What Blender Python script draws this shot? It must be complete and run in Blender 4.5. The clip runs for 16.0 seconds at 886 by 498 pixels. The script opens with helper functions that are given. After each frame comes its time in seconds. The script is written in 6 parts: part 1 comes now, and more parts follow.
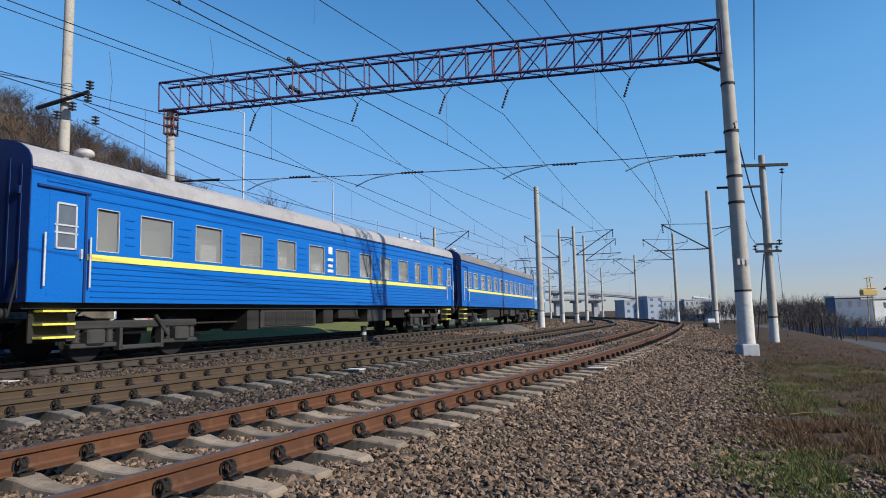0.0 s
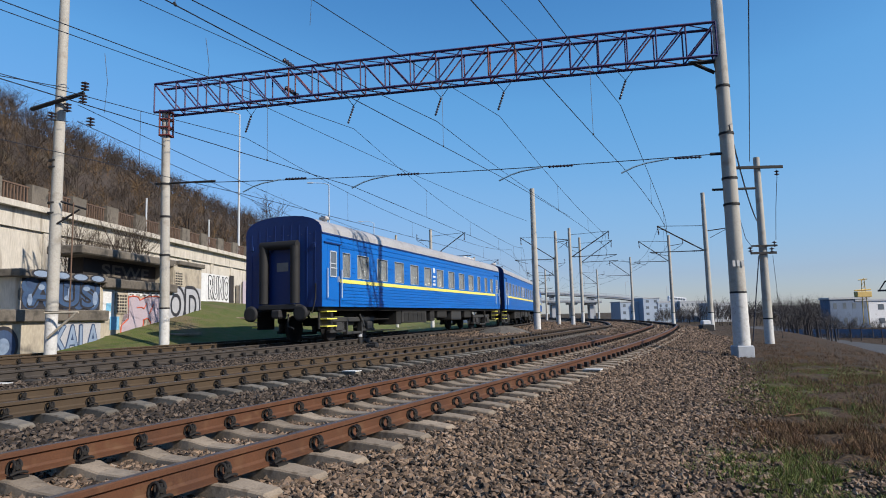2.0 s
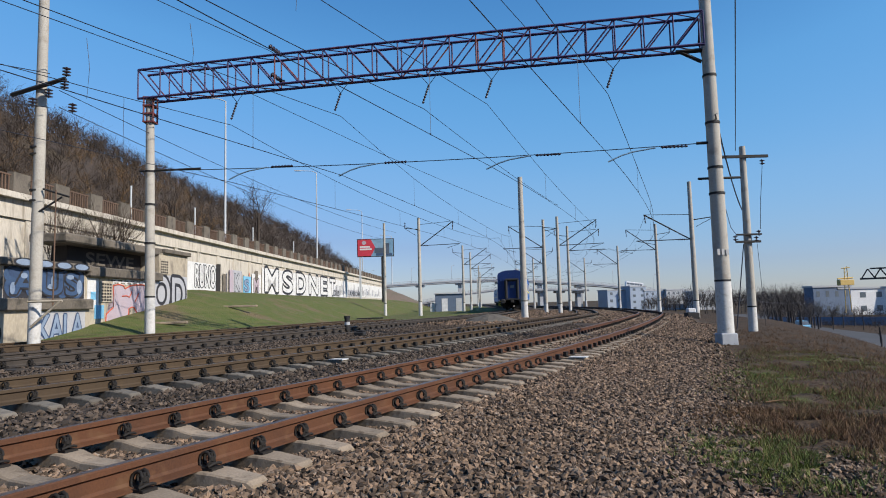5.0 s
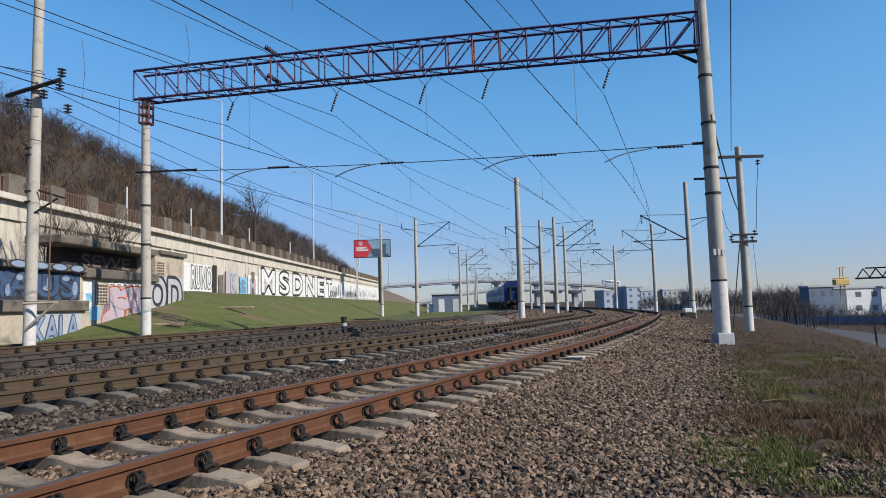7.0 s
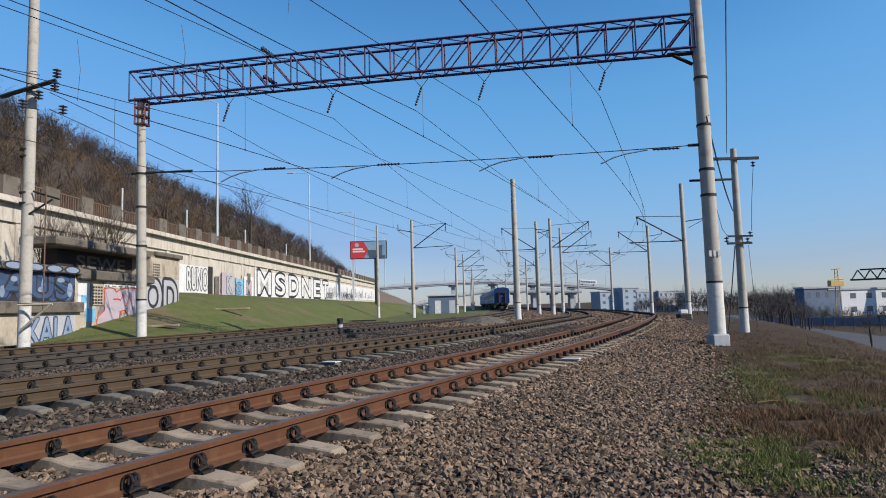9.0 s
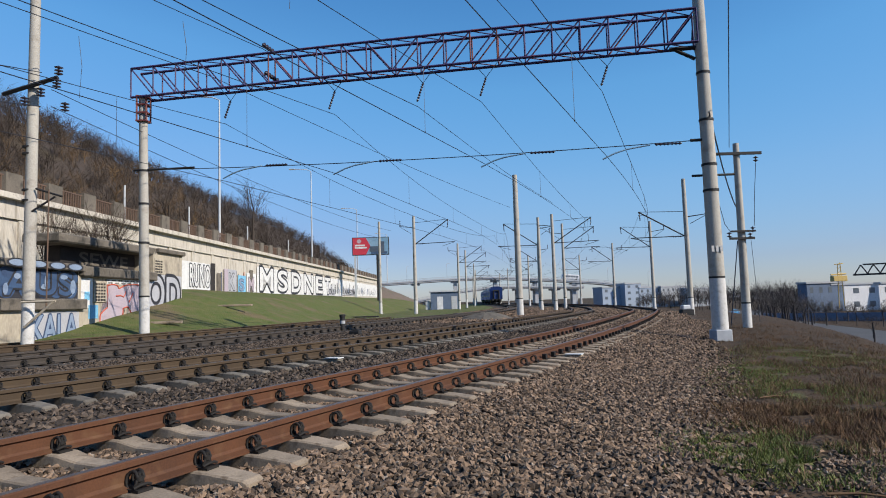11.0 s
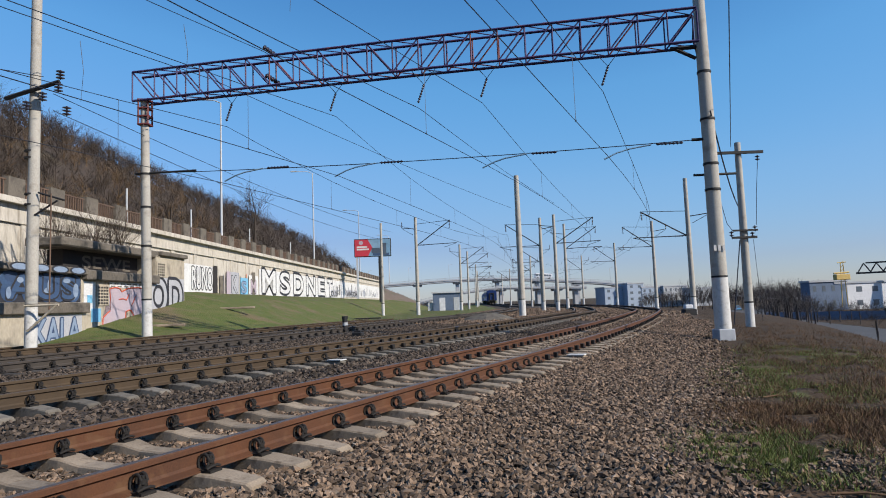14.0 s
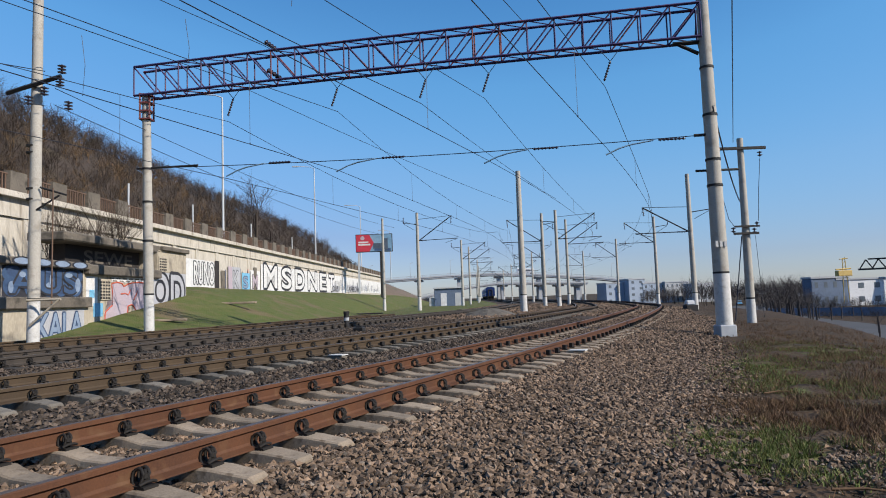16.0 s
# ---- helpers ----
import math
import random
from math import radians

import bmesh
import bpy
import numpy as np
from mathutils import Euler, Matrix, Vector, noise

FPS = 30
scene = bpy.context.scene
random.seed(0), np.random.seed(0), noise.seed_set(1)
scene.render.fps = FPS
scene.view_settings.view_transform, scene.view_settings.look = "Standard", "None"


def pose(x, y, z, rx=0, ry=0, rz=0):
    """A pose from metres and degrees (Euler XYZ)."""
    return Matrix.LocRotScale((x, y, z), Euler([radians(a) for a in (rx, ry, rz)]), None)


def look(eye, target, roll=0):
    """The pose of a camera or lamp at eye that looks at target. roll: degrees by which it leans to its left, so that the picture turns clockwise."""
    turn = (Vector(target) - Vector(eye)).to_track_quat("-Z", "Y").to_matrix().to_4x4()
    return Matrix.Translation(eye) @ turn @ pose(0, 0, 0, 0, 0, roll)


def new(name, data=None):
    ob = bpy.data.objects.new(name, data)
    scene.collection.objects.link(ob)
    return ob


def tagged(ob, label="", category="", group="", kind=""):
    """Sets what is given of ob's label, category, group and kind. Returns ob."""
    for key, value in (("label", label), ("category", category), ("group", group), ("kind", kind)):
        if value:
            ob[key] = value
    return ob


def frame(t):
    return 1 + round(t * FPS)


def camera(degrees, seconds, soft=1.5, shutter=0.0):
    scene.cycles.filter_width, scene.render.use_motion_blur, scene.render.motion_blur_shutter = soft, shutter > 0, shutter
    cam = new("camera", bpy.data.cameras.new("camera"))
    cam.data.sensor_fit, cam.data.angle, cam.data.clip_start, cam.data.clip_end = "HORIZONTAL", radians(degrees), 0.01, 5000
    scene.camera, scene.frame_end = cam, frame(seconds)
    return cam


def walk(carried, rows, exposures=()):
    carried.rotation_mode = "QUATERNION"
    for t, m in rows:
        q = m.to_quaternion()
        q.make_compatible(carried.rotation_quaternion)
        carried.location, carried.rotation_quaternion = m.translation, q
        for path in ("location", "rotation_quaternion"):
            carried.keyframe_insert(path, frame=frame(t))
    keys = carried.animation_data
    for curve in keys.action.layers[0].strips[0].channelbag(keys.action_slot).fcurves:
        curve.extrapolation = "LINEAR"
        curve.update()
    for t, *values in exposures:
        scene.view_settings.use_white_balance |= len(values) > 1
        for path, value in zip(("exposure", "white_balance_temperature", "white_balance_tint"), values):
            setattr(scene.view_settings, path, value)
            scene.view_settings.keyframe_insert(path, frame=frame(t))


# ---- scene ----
cam = camera(70.98, 16.0, soft=1.0)
EYE_Z = 1.12
# seconds, turn to the left, tilt up, lean to the left (degrees), drift to the right and up (metres)
SWAY = [
    (0.0, 1.526, 5.962, -1.416, -0.036, 0.004),
    (0.5, 1.414, 6.163, -1.392, -0.036, 0.005),
    (1.0, 1.536, 6.187, -1.442, -0.032, 0.005),
    (1.5, 1.368, 5.988, -1.401, -0.031, 0.003),
    (2.0, 1.165, 6.12, -1.446, -0.033, 0.001),
    (2.5, 0.961, 5.985, -1.51, -0.02, 0.003),
    (3.0, 0.69, 5.66, -1.545, -0.024, 0.001),
    (3.5, 0.43, 5.392, -1.582, -0.022, 0.001),
    (4.0, 0.365, 5.248, -1.512, -0.014, 0.001),
    (6.5, -0.233, 4.845, -1.612, -0.001, 0.001),
    (7.0, -0.194, 5.075, -1.656, -0.004, -0.001),
    (7.5, -0.116, 4.932, -1.833, -0.001, -0.002),
    (8.0, -0.2, 5.019, -1.817, 0.004, -0.001),
    (8.5, -0.575, 5.007, -1.771, 0.001, 0.0),
    (9.0, -0.531, 5.197, -1.67, 0.001, -0.001),
    (11.5, -0.238, 4.794, -1.88, -0.002, -0.001),
    (12.0, -0.102, 4.842, -1.897, -0.001, 0.001),
    (12.5, -0.073, 4.783, -1.973, 0.001, 0.003),
    (13.0, -0.074, 4.809, -2.001, -0.002, 0.002),
    (13.5, -0.0, 4.807, -2.085, -0.001, 0.002),
    (14.0, -0.154, 4.942, -2.186, -0.0, 0.001),
    (14.5, -0.168, 4.958, -2.187, 0.003, -0.0),
    (15.0, -0.185, 4.829, -2.104, -0.002, -0.004),
    (15.5, -0.065, 4.679, -2.119, 0.001, -0.003),
    (16.0, -0.0, 4.526, -2.063, -0.0, 0.0),
]


def eye_row(t, yaw, pitch, roll, dx, dz):
    a, b = radians(yaw), radians(pitch)
    eye = Vector((dx, 0.0, EYE_Z + dz))
    ahead = Vector((-math.sin(a) * math.cos(b), math.cos(a) * math.cos(b), math.sin(b)))
    return t, look(eye, eye + ahead * 10, roll)


walk(cam, [eye_row(*r) for r in SWAY], exposures=((0.0, 0.30), (16.0, 0.30)))

# ---- world and sun ----
SUN_AZ, SUN_EL = 118.0, 33.0
world = bpy.data.worlds.new("world")
scene.world = world
world.use_nodes = True
wn = world.node_tree
sky = wn.nodes.new("ShaderNodeTexSky")
sky.sky_type, sky.sun_disc = "NISHITA", False
sky.sun_elevation, sky.sun_rotation = radians(SUN_EL), radians(SUN_AZ)
sky.air_density, sky.dust_density, sky.ozone_density = 1.0, 0.2, 3.0
tint = wn.nodes.new("ShaderNodeMix")
tint.data_type, tint.blend_type = "RGBA", "MULTIPLY"
tint.inputs[0].default_value = 1.0
# deep blue where the air is clear, paler and greyer where the haze brightens it
haze = wn.nodes.new("ShaderNodeValToRGB")
haze.color_ramp.elements[0].position, haze.color_ramp.elements[0].color = 0.34, (0.46, 0.90, 1.20, 1)
haze.color_ramp.elements[1].position, haze.color_ramp.elements[1].color = 0.88, (0.60, 0.66, 0.90, 1)
for pos, air in ((0.45, (0.66, 1.08, 1.29, 1)), (0.62, (0.72, 0.93, 1.12, 1))):
    haze.color_ramp.elements.new(pos).color = air
level = wn.nodes.new("ShaderNodeMath")
level.operation = "MULTIPLY"
level.inputs[1].default_value = 0.25
wn.nodes["Background"].inputs["Strength"].default_value = 0.165
soften = wn.nodes.new("ShaderNodeGamma")
soften.inputs["Gamma"].default_value = 0.75
wn.links.new(sky.outputs[0], soften.inputs["Color"])
vivid = wn.nodes.new("ShaderNodeHueSaturation")
vivid.inputs["Saturation"].default_value = 1.2
wn.links.new(soften.outputs[0], vivid.inputs["Color"])
wn.links.new(vivid.outputs[0], tint.inputs[6])
wn.links.new(soften.outputs[0], level.inputs[0])
wn.links.new(level.outputs[0], haze.inputs[0])
wn.links.new(haze.outputs[0], tint.inputs[7])
wn.links.new(tint.outputs[2], wn.nodes["Background"].inputs["Color"])
sun = new("sun", bpy.data.lights.new("sun", "SUN"))
sun.data.energy, sun.data.angle, sun.data.color = 5.0, radians(0.53), (1.0, 0.91, 0.79)
sd = Vector((math.sin(radians(SUN_AZ)) * math.cos(radians(SUN_EL)), math.cos(radians(SUN_AZ)) * math.cos(radians(SUN_EL)), math.sin(radians(SUN_EL))))
sun.matrix_world = look(sd * 50, (0, 0, 0))


# ---- materials ----
def mat(name, c1, c2=None, rough=0.8, metal=0.0, scale=6.0, fine=60.0, bump=0.3, dist=0.01, c3=None, spec=0.4, rand=0.0, island=0.0, stretch=(1, 1, 1)):
    """Two colours mixed by a coarse and a fine noise, fine relief, and a shift from piece to piece."""
    m = bpy.data.materials.new(name)
    m.use_nodes = True
    nt = m.node_tree
    b = nt.nodes["Principled BSDF"]
    b.inputs["Roughness"].default_value, b.inputs["Metallic"].default_value = rough, metal
    b.inputs["Specular IOR Level"].default_value = spec
    c2 = c2 or tuple(v * 0.7 for v in c1)
    tc = nt.nodes.new("ShaderNodeTexCoord")
    mp = nt.nodes.new("ShaderNodeMapping")
    mp.inputs["Scale"].default_value = stretch
    nt.links.new(tc.outputs["Object"], mp.inputs[0])

    def noise_tex(s, detail=5.0):
        n = nt.nodes.new("ShaderNodeTexNoise")
        n.inputs["Scale"].default_value, n.inputs["Detail"].default_value = s, detail
        nt.links.new(mp.outputs[0], n.inputs["Vector"])
        return n

    def mix(fac, a, bb, blend="MIX"):
        x = nt.nodes.new("ShaderNodeMix")
        x.data_type, x.blend_type = "RGBA", blend
        for sock, v in ((x.inputs[0], fac), (x.inputs[6], a), (x.inputs[7], bb)):
            if isinstance(v, (float, int)):
                sock.default_value = v
            elif isinstance(v, tuple):
                sock.default_value = (*v, 1)
            else:
                nt.links.new(v, sock)
        return x.outputs[2]

    def ramp(v, lo, hi):
        r = nt.nodes.new("ShaderNodeMapRange")
        r.inputs[1].default_value, r.inputs[2].default_value = lo, hi
        nt.links.new(v, r.inputs[0])
        return r.outputs[0]

    big, small = noise_tex(scale), noise_tex(fine)
    col = mix(ramp(big.outputs[0], 0.35, 0.65), tuple(c1), tuple(c2))
    col = mix(0.35, col, mix(ramp(small.outputs[0], 0.3, 0.7), tuple(v * 0.6 for v in c1), tuple(min(1, v * 1.35) for v in c1)))
    if c3:
        third = noise_tex(scale * 2.3)
        col = mix(ramp(third.outputs[0], 0.55, 0.72), col, tuple(c3))
    if rand or island:
        if rand:
            g = nt.nodes.new("ShaderNodeObjectInfo").outputs["Random"]
        else:
            g = nt.nodes.new("ShaderNodeNewGeometry").outputs["Random Per Island"]
        k = nt.nodes.new("ShaderNodeMapRange")
        amount = rand or island
        k.inputs[3].default_value, k.inputs[4].default_value = 1 - amount, 1 + amount
        nt.links.new(g, k.inputs[0])
        hsv = nt.nodes.new("ShaderNodeHueSaturation")
        nt.links.new(k.outputs[0], hsv.inputs["Value"])
        nt.links.new(col, hsv.inputs["Color"])
        col = hsv.outputs[0]
    nt.links.new(col, b.inputs["Base Color"])
    if bump:
        bp = nt.nodes.new("ShaderNodeBump")
        bp.inputs["Strength"].default_value, bp.inputs["Distance"].default_value = bump, dist
        nt.links.new(small.outputs[0], bp.inputs["Height"])
        nt.links.new(bp.outputs[0], b.inputs["Normal"])
    return m


RUST = mat("rail_rust", (0.085, 0.032, 0.0125), (0.052, 0.0205, 0.0095), 0.78, 0.0, 3, 70, 0.3, 0.004, c3=(0.1, 0.0479, 0.0216))
RUST_OLD = mat("rail_ochre", (0.0572, 0.0374, 0.0199), (0.0381, 0.0245, 0.0137), 0.78, 0.0, 3, 70, 0.3, 0.004)
RUST_DARK = mat("rail_dark", (0.0478, 0.0386, 0.0312), (0.0302, 0.0248, 0.0211), 0.75, 0.0, 3, 70, 0.3, 0.004)
RAIL_TOP = mat("rail_running_surface", (0.123, 0.0952, 0.0784), (0.084, 0.056, 0.042), 0.45, 0.4, 8, 90, 0.1, 0.002)
FASTEN = mat("fastener_iron", (0.0113, 0.00906, 0.00756), (0.00756, 0.00606, 0.00504), 0.8, 0.0, 20, 120, 0.4, 0.004)
SLEEPER = mat("sleeper_concrete", (0.266, 0.212, 0.155), (0.174, 0.137, 0.099), 0.9, 0.0, 4, 60, 0.5, 0.006, c3=(0.11, 0.0806, 0.055), rand=0.2)
SLEEPER_OLD = mat("sleeper_concrete_dirty", (0.155, 0.137, 0.111), (0.094, 0.0807, 0.0658), 0.9, 0.0, 4, 60, 0.5, 0.006, c3=(0.062, 0.0489, 0.0385), rand=0.3)
SLEEPER_WOOD = mat("sleeper_wood", (0.0514, 0.0435, 0.0363), (0.0333, 0.0277, 0.0242), 0.9, 0.0, 4, 60, 0.6, 0.008, rand=0.3)
WHITE = mat("white_limewash", (0.522, 0.517, 0.504), (0.423, 0.42, 0.41), 0.9, 0.0, 5, 60, 0.3, 0.004, c3=(0.351, 0.338, 0.315))
STONE = mat("ballast_stone", (0.157, 0.105, 0.0686), (0.0705, 0.0506, 0.0379), 0.95, 0.0, 9, 90, 0.5, 0.006, c3=(0.154, 0.133, 0.111), island=0.9)
STONE_DARK = mat("ballast_stone_dark", (0.0756, 0.0561, 0.0427), (0.0463, 0.0365, 0.0292), 0.95, 0.0, 9, 90, 0.5, 0.006, island=0.85)
CONCRETE = mat("pole_concrete", (0.385, 0.365, 0.325), (0.31, 0.295, 0.265), 0.9, 0.0, 1.2, 30, 0.3, 0.004, c3=(0.259, 0.235, 0.199))
STEEL_GREY = mat("galvanised_steel", (0.468, 0.486, 0.504), (0.378, 0.396, 0.414), 0.6, 0.1, 3, 60, 0.1, 0.002)
STEEL_BLUE = mat("truss_paint_blue", (0.04, 0.03, 0.105), (0.028, 0.022, 0.075), 0.65, 0.0, 1.2, 40, 0.2, 0.003, c3=(0.115, 0.027, 0.0338))
STEEL_RED = mat("truss_primer_red", (0.145, 0.0321, 0.0268), (0.0688, 0.0214, 0.0344), 0.7, 0.0, 3, 40, 0.2, 0.003)
STEEL_DARK = mat("dark_steel", (0.0189, 0.0189, 0.0208), (0.0126, 0.012, 0.012), 0.75, 0.0, 4, 50, 0.2, 0.003)
GRILLE = mat("grille_rust", (0.135, 0.0855, 0.0585), (0.09, 0.0585, 0.045), 0.85, 0.0, 1.5, 20, 0.2, 0.004)
WIRE = mat("wire_copper_dull", (0.028, 0.036, 0.055), (0.02, 0.026, 0.04), 0.6, 0.3, 2, 40, 0.0)
CERAMIC = mat("insulator_glaze", (0.0315, 0.027, 0.0405), (0.027, 0.0225, 0.0315), 0.3, 0.0, 8, 40, 0.0)
WOODPOLE = mat("pole_wood_grey", (0.16, 0.141, 0.115), (0.107, 0.0918, 0.0765), 0.9, 0.0, 3, 40, 0.4, 0.006, stretch=(5.4, 5.4, 0.54))
PLASTER = mat("wall_plaster", (0.512, 0.472, 0.41), (0.391, 0.359, 0.302), 0.92, 0.0, 0.6, 9, 0.4, 0.02, c3=(0.266, 0.233, 0.193), stretch=(1.34, 2.15, 0.403))
PLASTER_Y = mat("plaster_cream", (0.405, 0.356, 0.275), (0.324, 0.284, 0.227), 0.92, 0.0, 1.1, 12, 0.4, 0.01, c3=(0.194, 0.166, 0.134), stretch=(1, 1, 0.5))
CONC_DARK = mat("stained_concrete", (0.146, 0.126, 0.103), (0.0864, 0.0756, 0.0622), 0.95, 0.0, 1.0, 14, 0.5, 0.02, c3=(0.054, 0.0486, 0.0405))
NEAR_BLACK = mat("dark_recess", (0.0315, 0.027, 0.027), (0.018, 0.018, 0.018), 0.95, 0.0, 2, 20, 0.2)
PAINT_WHITE = mat("graffiti_white", (0.625, 0.625, 0.619), (0.534, 0.534, 0.53), 0.8, 0.0, 1.2, 20, 0.1, c3=(0.444, 0.433, 0.423))
PAINT_BLACK = mat("graffiti_black", (0.0225, 0.0225, 0.027), (0.036, 0.036, 0.045), 0.7, 0.0, 2, 20, 0.1)
PAINT_NAVY = mat("graffiti_navy", (0.0315, 0.054, 0.117), (0.045, 0.081, 0.153), 0.7, 0.0, 1.5, 20, 0.1)
PAINT_SKY = mat("graffiti_pale_blue", (0.22, 0.281, 0.379), (0.165, 0.22, 0.318), 0.7, 0.0, 1.5, 20, 0.1)
PAINT_MID = mat("graffiti_mid_blue", (0.0455, 0.0863, 0.167), (0.0304, 0.0557, 0.121), 0.7, 0.0, 1.5, 20, 0.1)
PAINT_GREY = mat("graffiti_silver", (0.423, 0.423, 0.441), (0.342, 0.351, 0.387), 0.6, 0.1, 1.5, 20, 0.1)
PAINT_PINK = mat("graffiti_mauve", (0.423, 0.342, 0.378), (0.342, 0.306, 0.36), 0.7, 0.0, 1.5, 20, 0.1)
PAINT_RED = mat("graffiti_red", (0.495, 0.09, 0.045), (0.405, 0.081, 0.045), 0.7, 0.0, 2, 20, 0.1)
PAINT_CYAN = mat("graffiti_cyan", (0.18, 0.432, 0.612), (0.135, 0.342, 0.522), 0.7, 0.0, 2, 20, 0.1)
BLUE = mat("coach_blue", (0.0018, 0.112, 0.423), (0.0018, 0.0972, 0.378), 0.38, 0.0, 0.5, 30, 0.02, 0.002, spec=0.3)
# coach blue darkened to hold the ends' shade; seams and gutters reuse it
BLUE_SHADED = mat("coach_blue_shaded", (0.0023, 0.023, 0.121), (0.0023, 0.0184, 0.0978), 0.55, 0.0, 0.8, 30, 0.05, 0.003)
BLUE_LOCO = mat("loco_light_blue", (0.054, 0.243, 0.558), (0.045, 0.198, 0.468), 0.4, 0.0, 0.8, 30, 0.03, 0.003)
YELLOW = mat("stripe_yellow", (0.76, 0.627, 0.123), (0.703, 0.57, 0.114), 0.45, 0.0, 1, 30, 0.0)
STEP_YELLOW = mat("step_yellow", (0.702, 0.648, 0.09), (0.585, 0.522, 0.09), 0.6, 0.0, 4, 30, 0.1)
ROOF_WHITE = mat("coach_roof_pale", (0.491, 0.475, 0.46), (0.42, 0.404, 0.396), 0.6, 0.0, 0.6, 20, 0.05, 0.003, c3=(0.349, 0.332, 0.325))
ROOF_GREY = mat("coach_roof_grey", (0.279, 0.252, 0.234), (0.216, 0.198, 0.18), 0.7, 0.0, 0.6, 20, 0.05, 0.003)
UNDER = mat("underframe_dusty", (0.0158, 0.015, 0.0141), (0.0106, 0.0106, 0.00968), 0.85, 0.0, 2, 30, 0.3, 0.006)
UNDER_L = mat("underframe_grey", (0.0346, 0.0346, 0.0341), (0.0194, 0.0194, 0.0194), 0.7, 0.0, 2, 30, 0.3, 0.006)
RUBBER = mat("bellows_rubber", (0.0108, 0.0108, 0.0117), (0.0153, 0.0153, 0.0162), 0.7, 0.0, 3, 40, 0.2, 0.004)
FRAME_W = mat("window_frame_aluminium", (0.558, 0.576, 0.594), (0.468, 0.486, 0.504), 0.4, 0.3, 4, 40, 0.0)
CURTAIN = mat("curtain_white", (0.624, 0.624, 0.606), (0.528, 0.528, 0.516), 0.9, 0.0, 6, 60, 0.2, 0.01, stretch=(14.4, 14.4, 1.2))
INSIDE = mat("coach_interior", (0.198, 0.207, 0.198), (0.117, 0.126, 0.126), 0.8, 0.0, 1, 20, 0.0)
TWIG = mat("bare_twigs", (0.0638, 0.0476, 0.0365), (0.0425, 0.0331, 0.0272), 0.95, 0.0, 0.25, 6, 0.0, island=0.4)
TWIG_TAN = mat("bare_twigs_tan", (0.162, 0.0997, 0.0456), (0.114, 0.076, 0.0399), 0.95, 0.0, 0.25, 6, 0.0, island=0.4)
TWIG_GREY = mat("bare_twigs_far", (0.0553, 0.0474, 0.0455), (0.039, 0.0351, 0.0364), 0.95, 0.0, 0.25, 6, 0.0, island=0.3)
HILL = mat("hillside_litter", (0.0527, 0.0391, 0.0306), (0.0365, 0.0281, 0.0229), 0.95, 0.0, 0.12, 3, 0.5, 0.1, c3=(0.0723, 0.0561, 0.0306))
GRASS = mat("grass_blades", (0.0824, 0.118, 0.0187), (0.122, 0.127, 0.0328), 0.7, 0.0, 1.5, 20, 0.0, island=0.45)
DRY = mat("dry_grass_blades", (0.129, 0.0717, 0.0349), (0.0643, 0.0395, 0.0221), 0.85, 0.0, 1.5, 20, 0.0, c3=(0.184, 0.129, 0.0643), island=0.5)
EARTH = mat("bank_earth", (0.15, 0.115, 0.09), (0.10, 0.078, 0.06), 0.95, 0.0, 0.25, 4, 0.5, 0.1, c3=(0.09, 0.09, 0.04))
ASPHALT = mat("road_asphalt", (0.0688, 0.0656, 0.0648), (0.0486, 0.047, 0.047), 0.85, 0.0, 0.3, 30, 0.3, 0.004)
FACADE_BLUE = mat("facade_pale_blue", (0.275, 0.332, 0.415), (0.248, 0.299, 0.383), 0.9, 0.0, 0.2, 3, 0.0)
FACADE_GREY = mat("facade_grey", (0.36, 0.378, 0.405), (0.297, 0.315, 0.342), 0.9, 0.0, 0.2, 3, 0.0)
FACADE_WHITE = mat("facade_white", (0.594, 0.603, 0.621), (0.504, 0.513, 0.54), 0.9, 0.0, 0.2, 3, 0.0)
BRIDGE = mat("bridge_concrete", (0.397, 0.407, 0.426), (0.321, 0.33, 0.35), 0.9, 0.0, 0.15, 3, 0.0)
HULL = mat("far_blue_panel", (0.104, 0.144, 0.216), (0.088, 0.12, 0.184), 0.8, 0.0, 0.3, 3, 0.0)
CRANE_Y = mat("crane_yellow", (0.54, 0.378, 0.126), (0.45, 0.315, 0.108), 0.7, 0.0, 1, 8, 0.0)
POSTER_RED = mat("poster_red", (0.504, 0.0405, 0.063), (0.45, 0.036, 0.054), 0.5, 0.0, 0.5, 8, 0.0)
POSTER_BLUE = mat("poster_blue", (0.126, 0.252, 0.378), (0.27, 0.378, 0.468), 0.5, 0.0, 0.35, 3, 0.0)
POSTER_DARK = mat("poster_dark", (0.045, 0.063, 0.09), (0.108, 0.135, 0.18), 0.5, 0.0, 0.6, 3, 0.0)


def glass_mat(name, tint=(0.29, 0.305, 0.305)):
    m = bpy.data.materials.new(name)
    m.use_nodes = True
    b = m.node_tree.nodes["Principled BSDF"]
    b.inputs["Base Color"].default_value = (*tint, 1)
    b.inputs["Roughness"].default_value, b.inputs["Transmission Weight"].default_value, b.inputs["IOR"].default_value = 0.05, 0.6, 1.3
    return m


GLASS = glass_mat("window_glass")
WINDOW_FAR = mat("far_window_glass", (0.09, 0.108, 0.131), (0.126, 0.149, 0.171), 0.2, 0.0, 0.4, 4, 0.0)


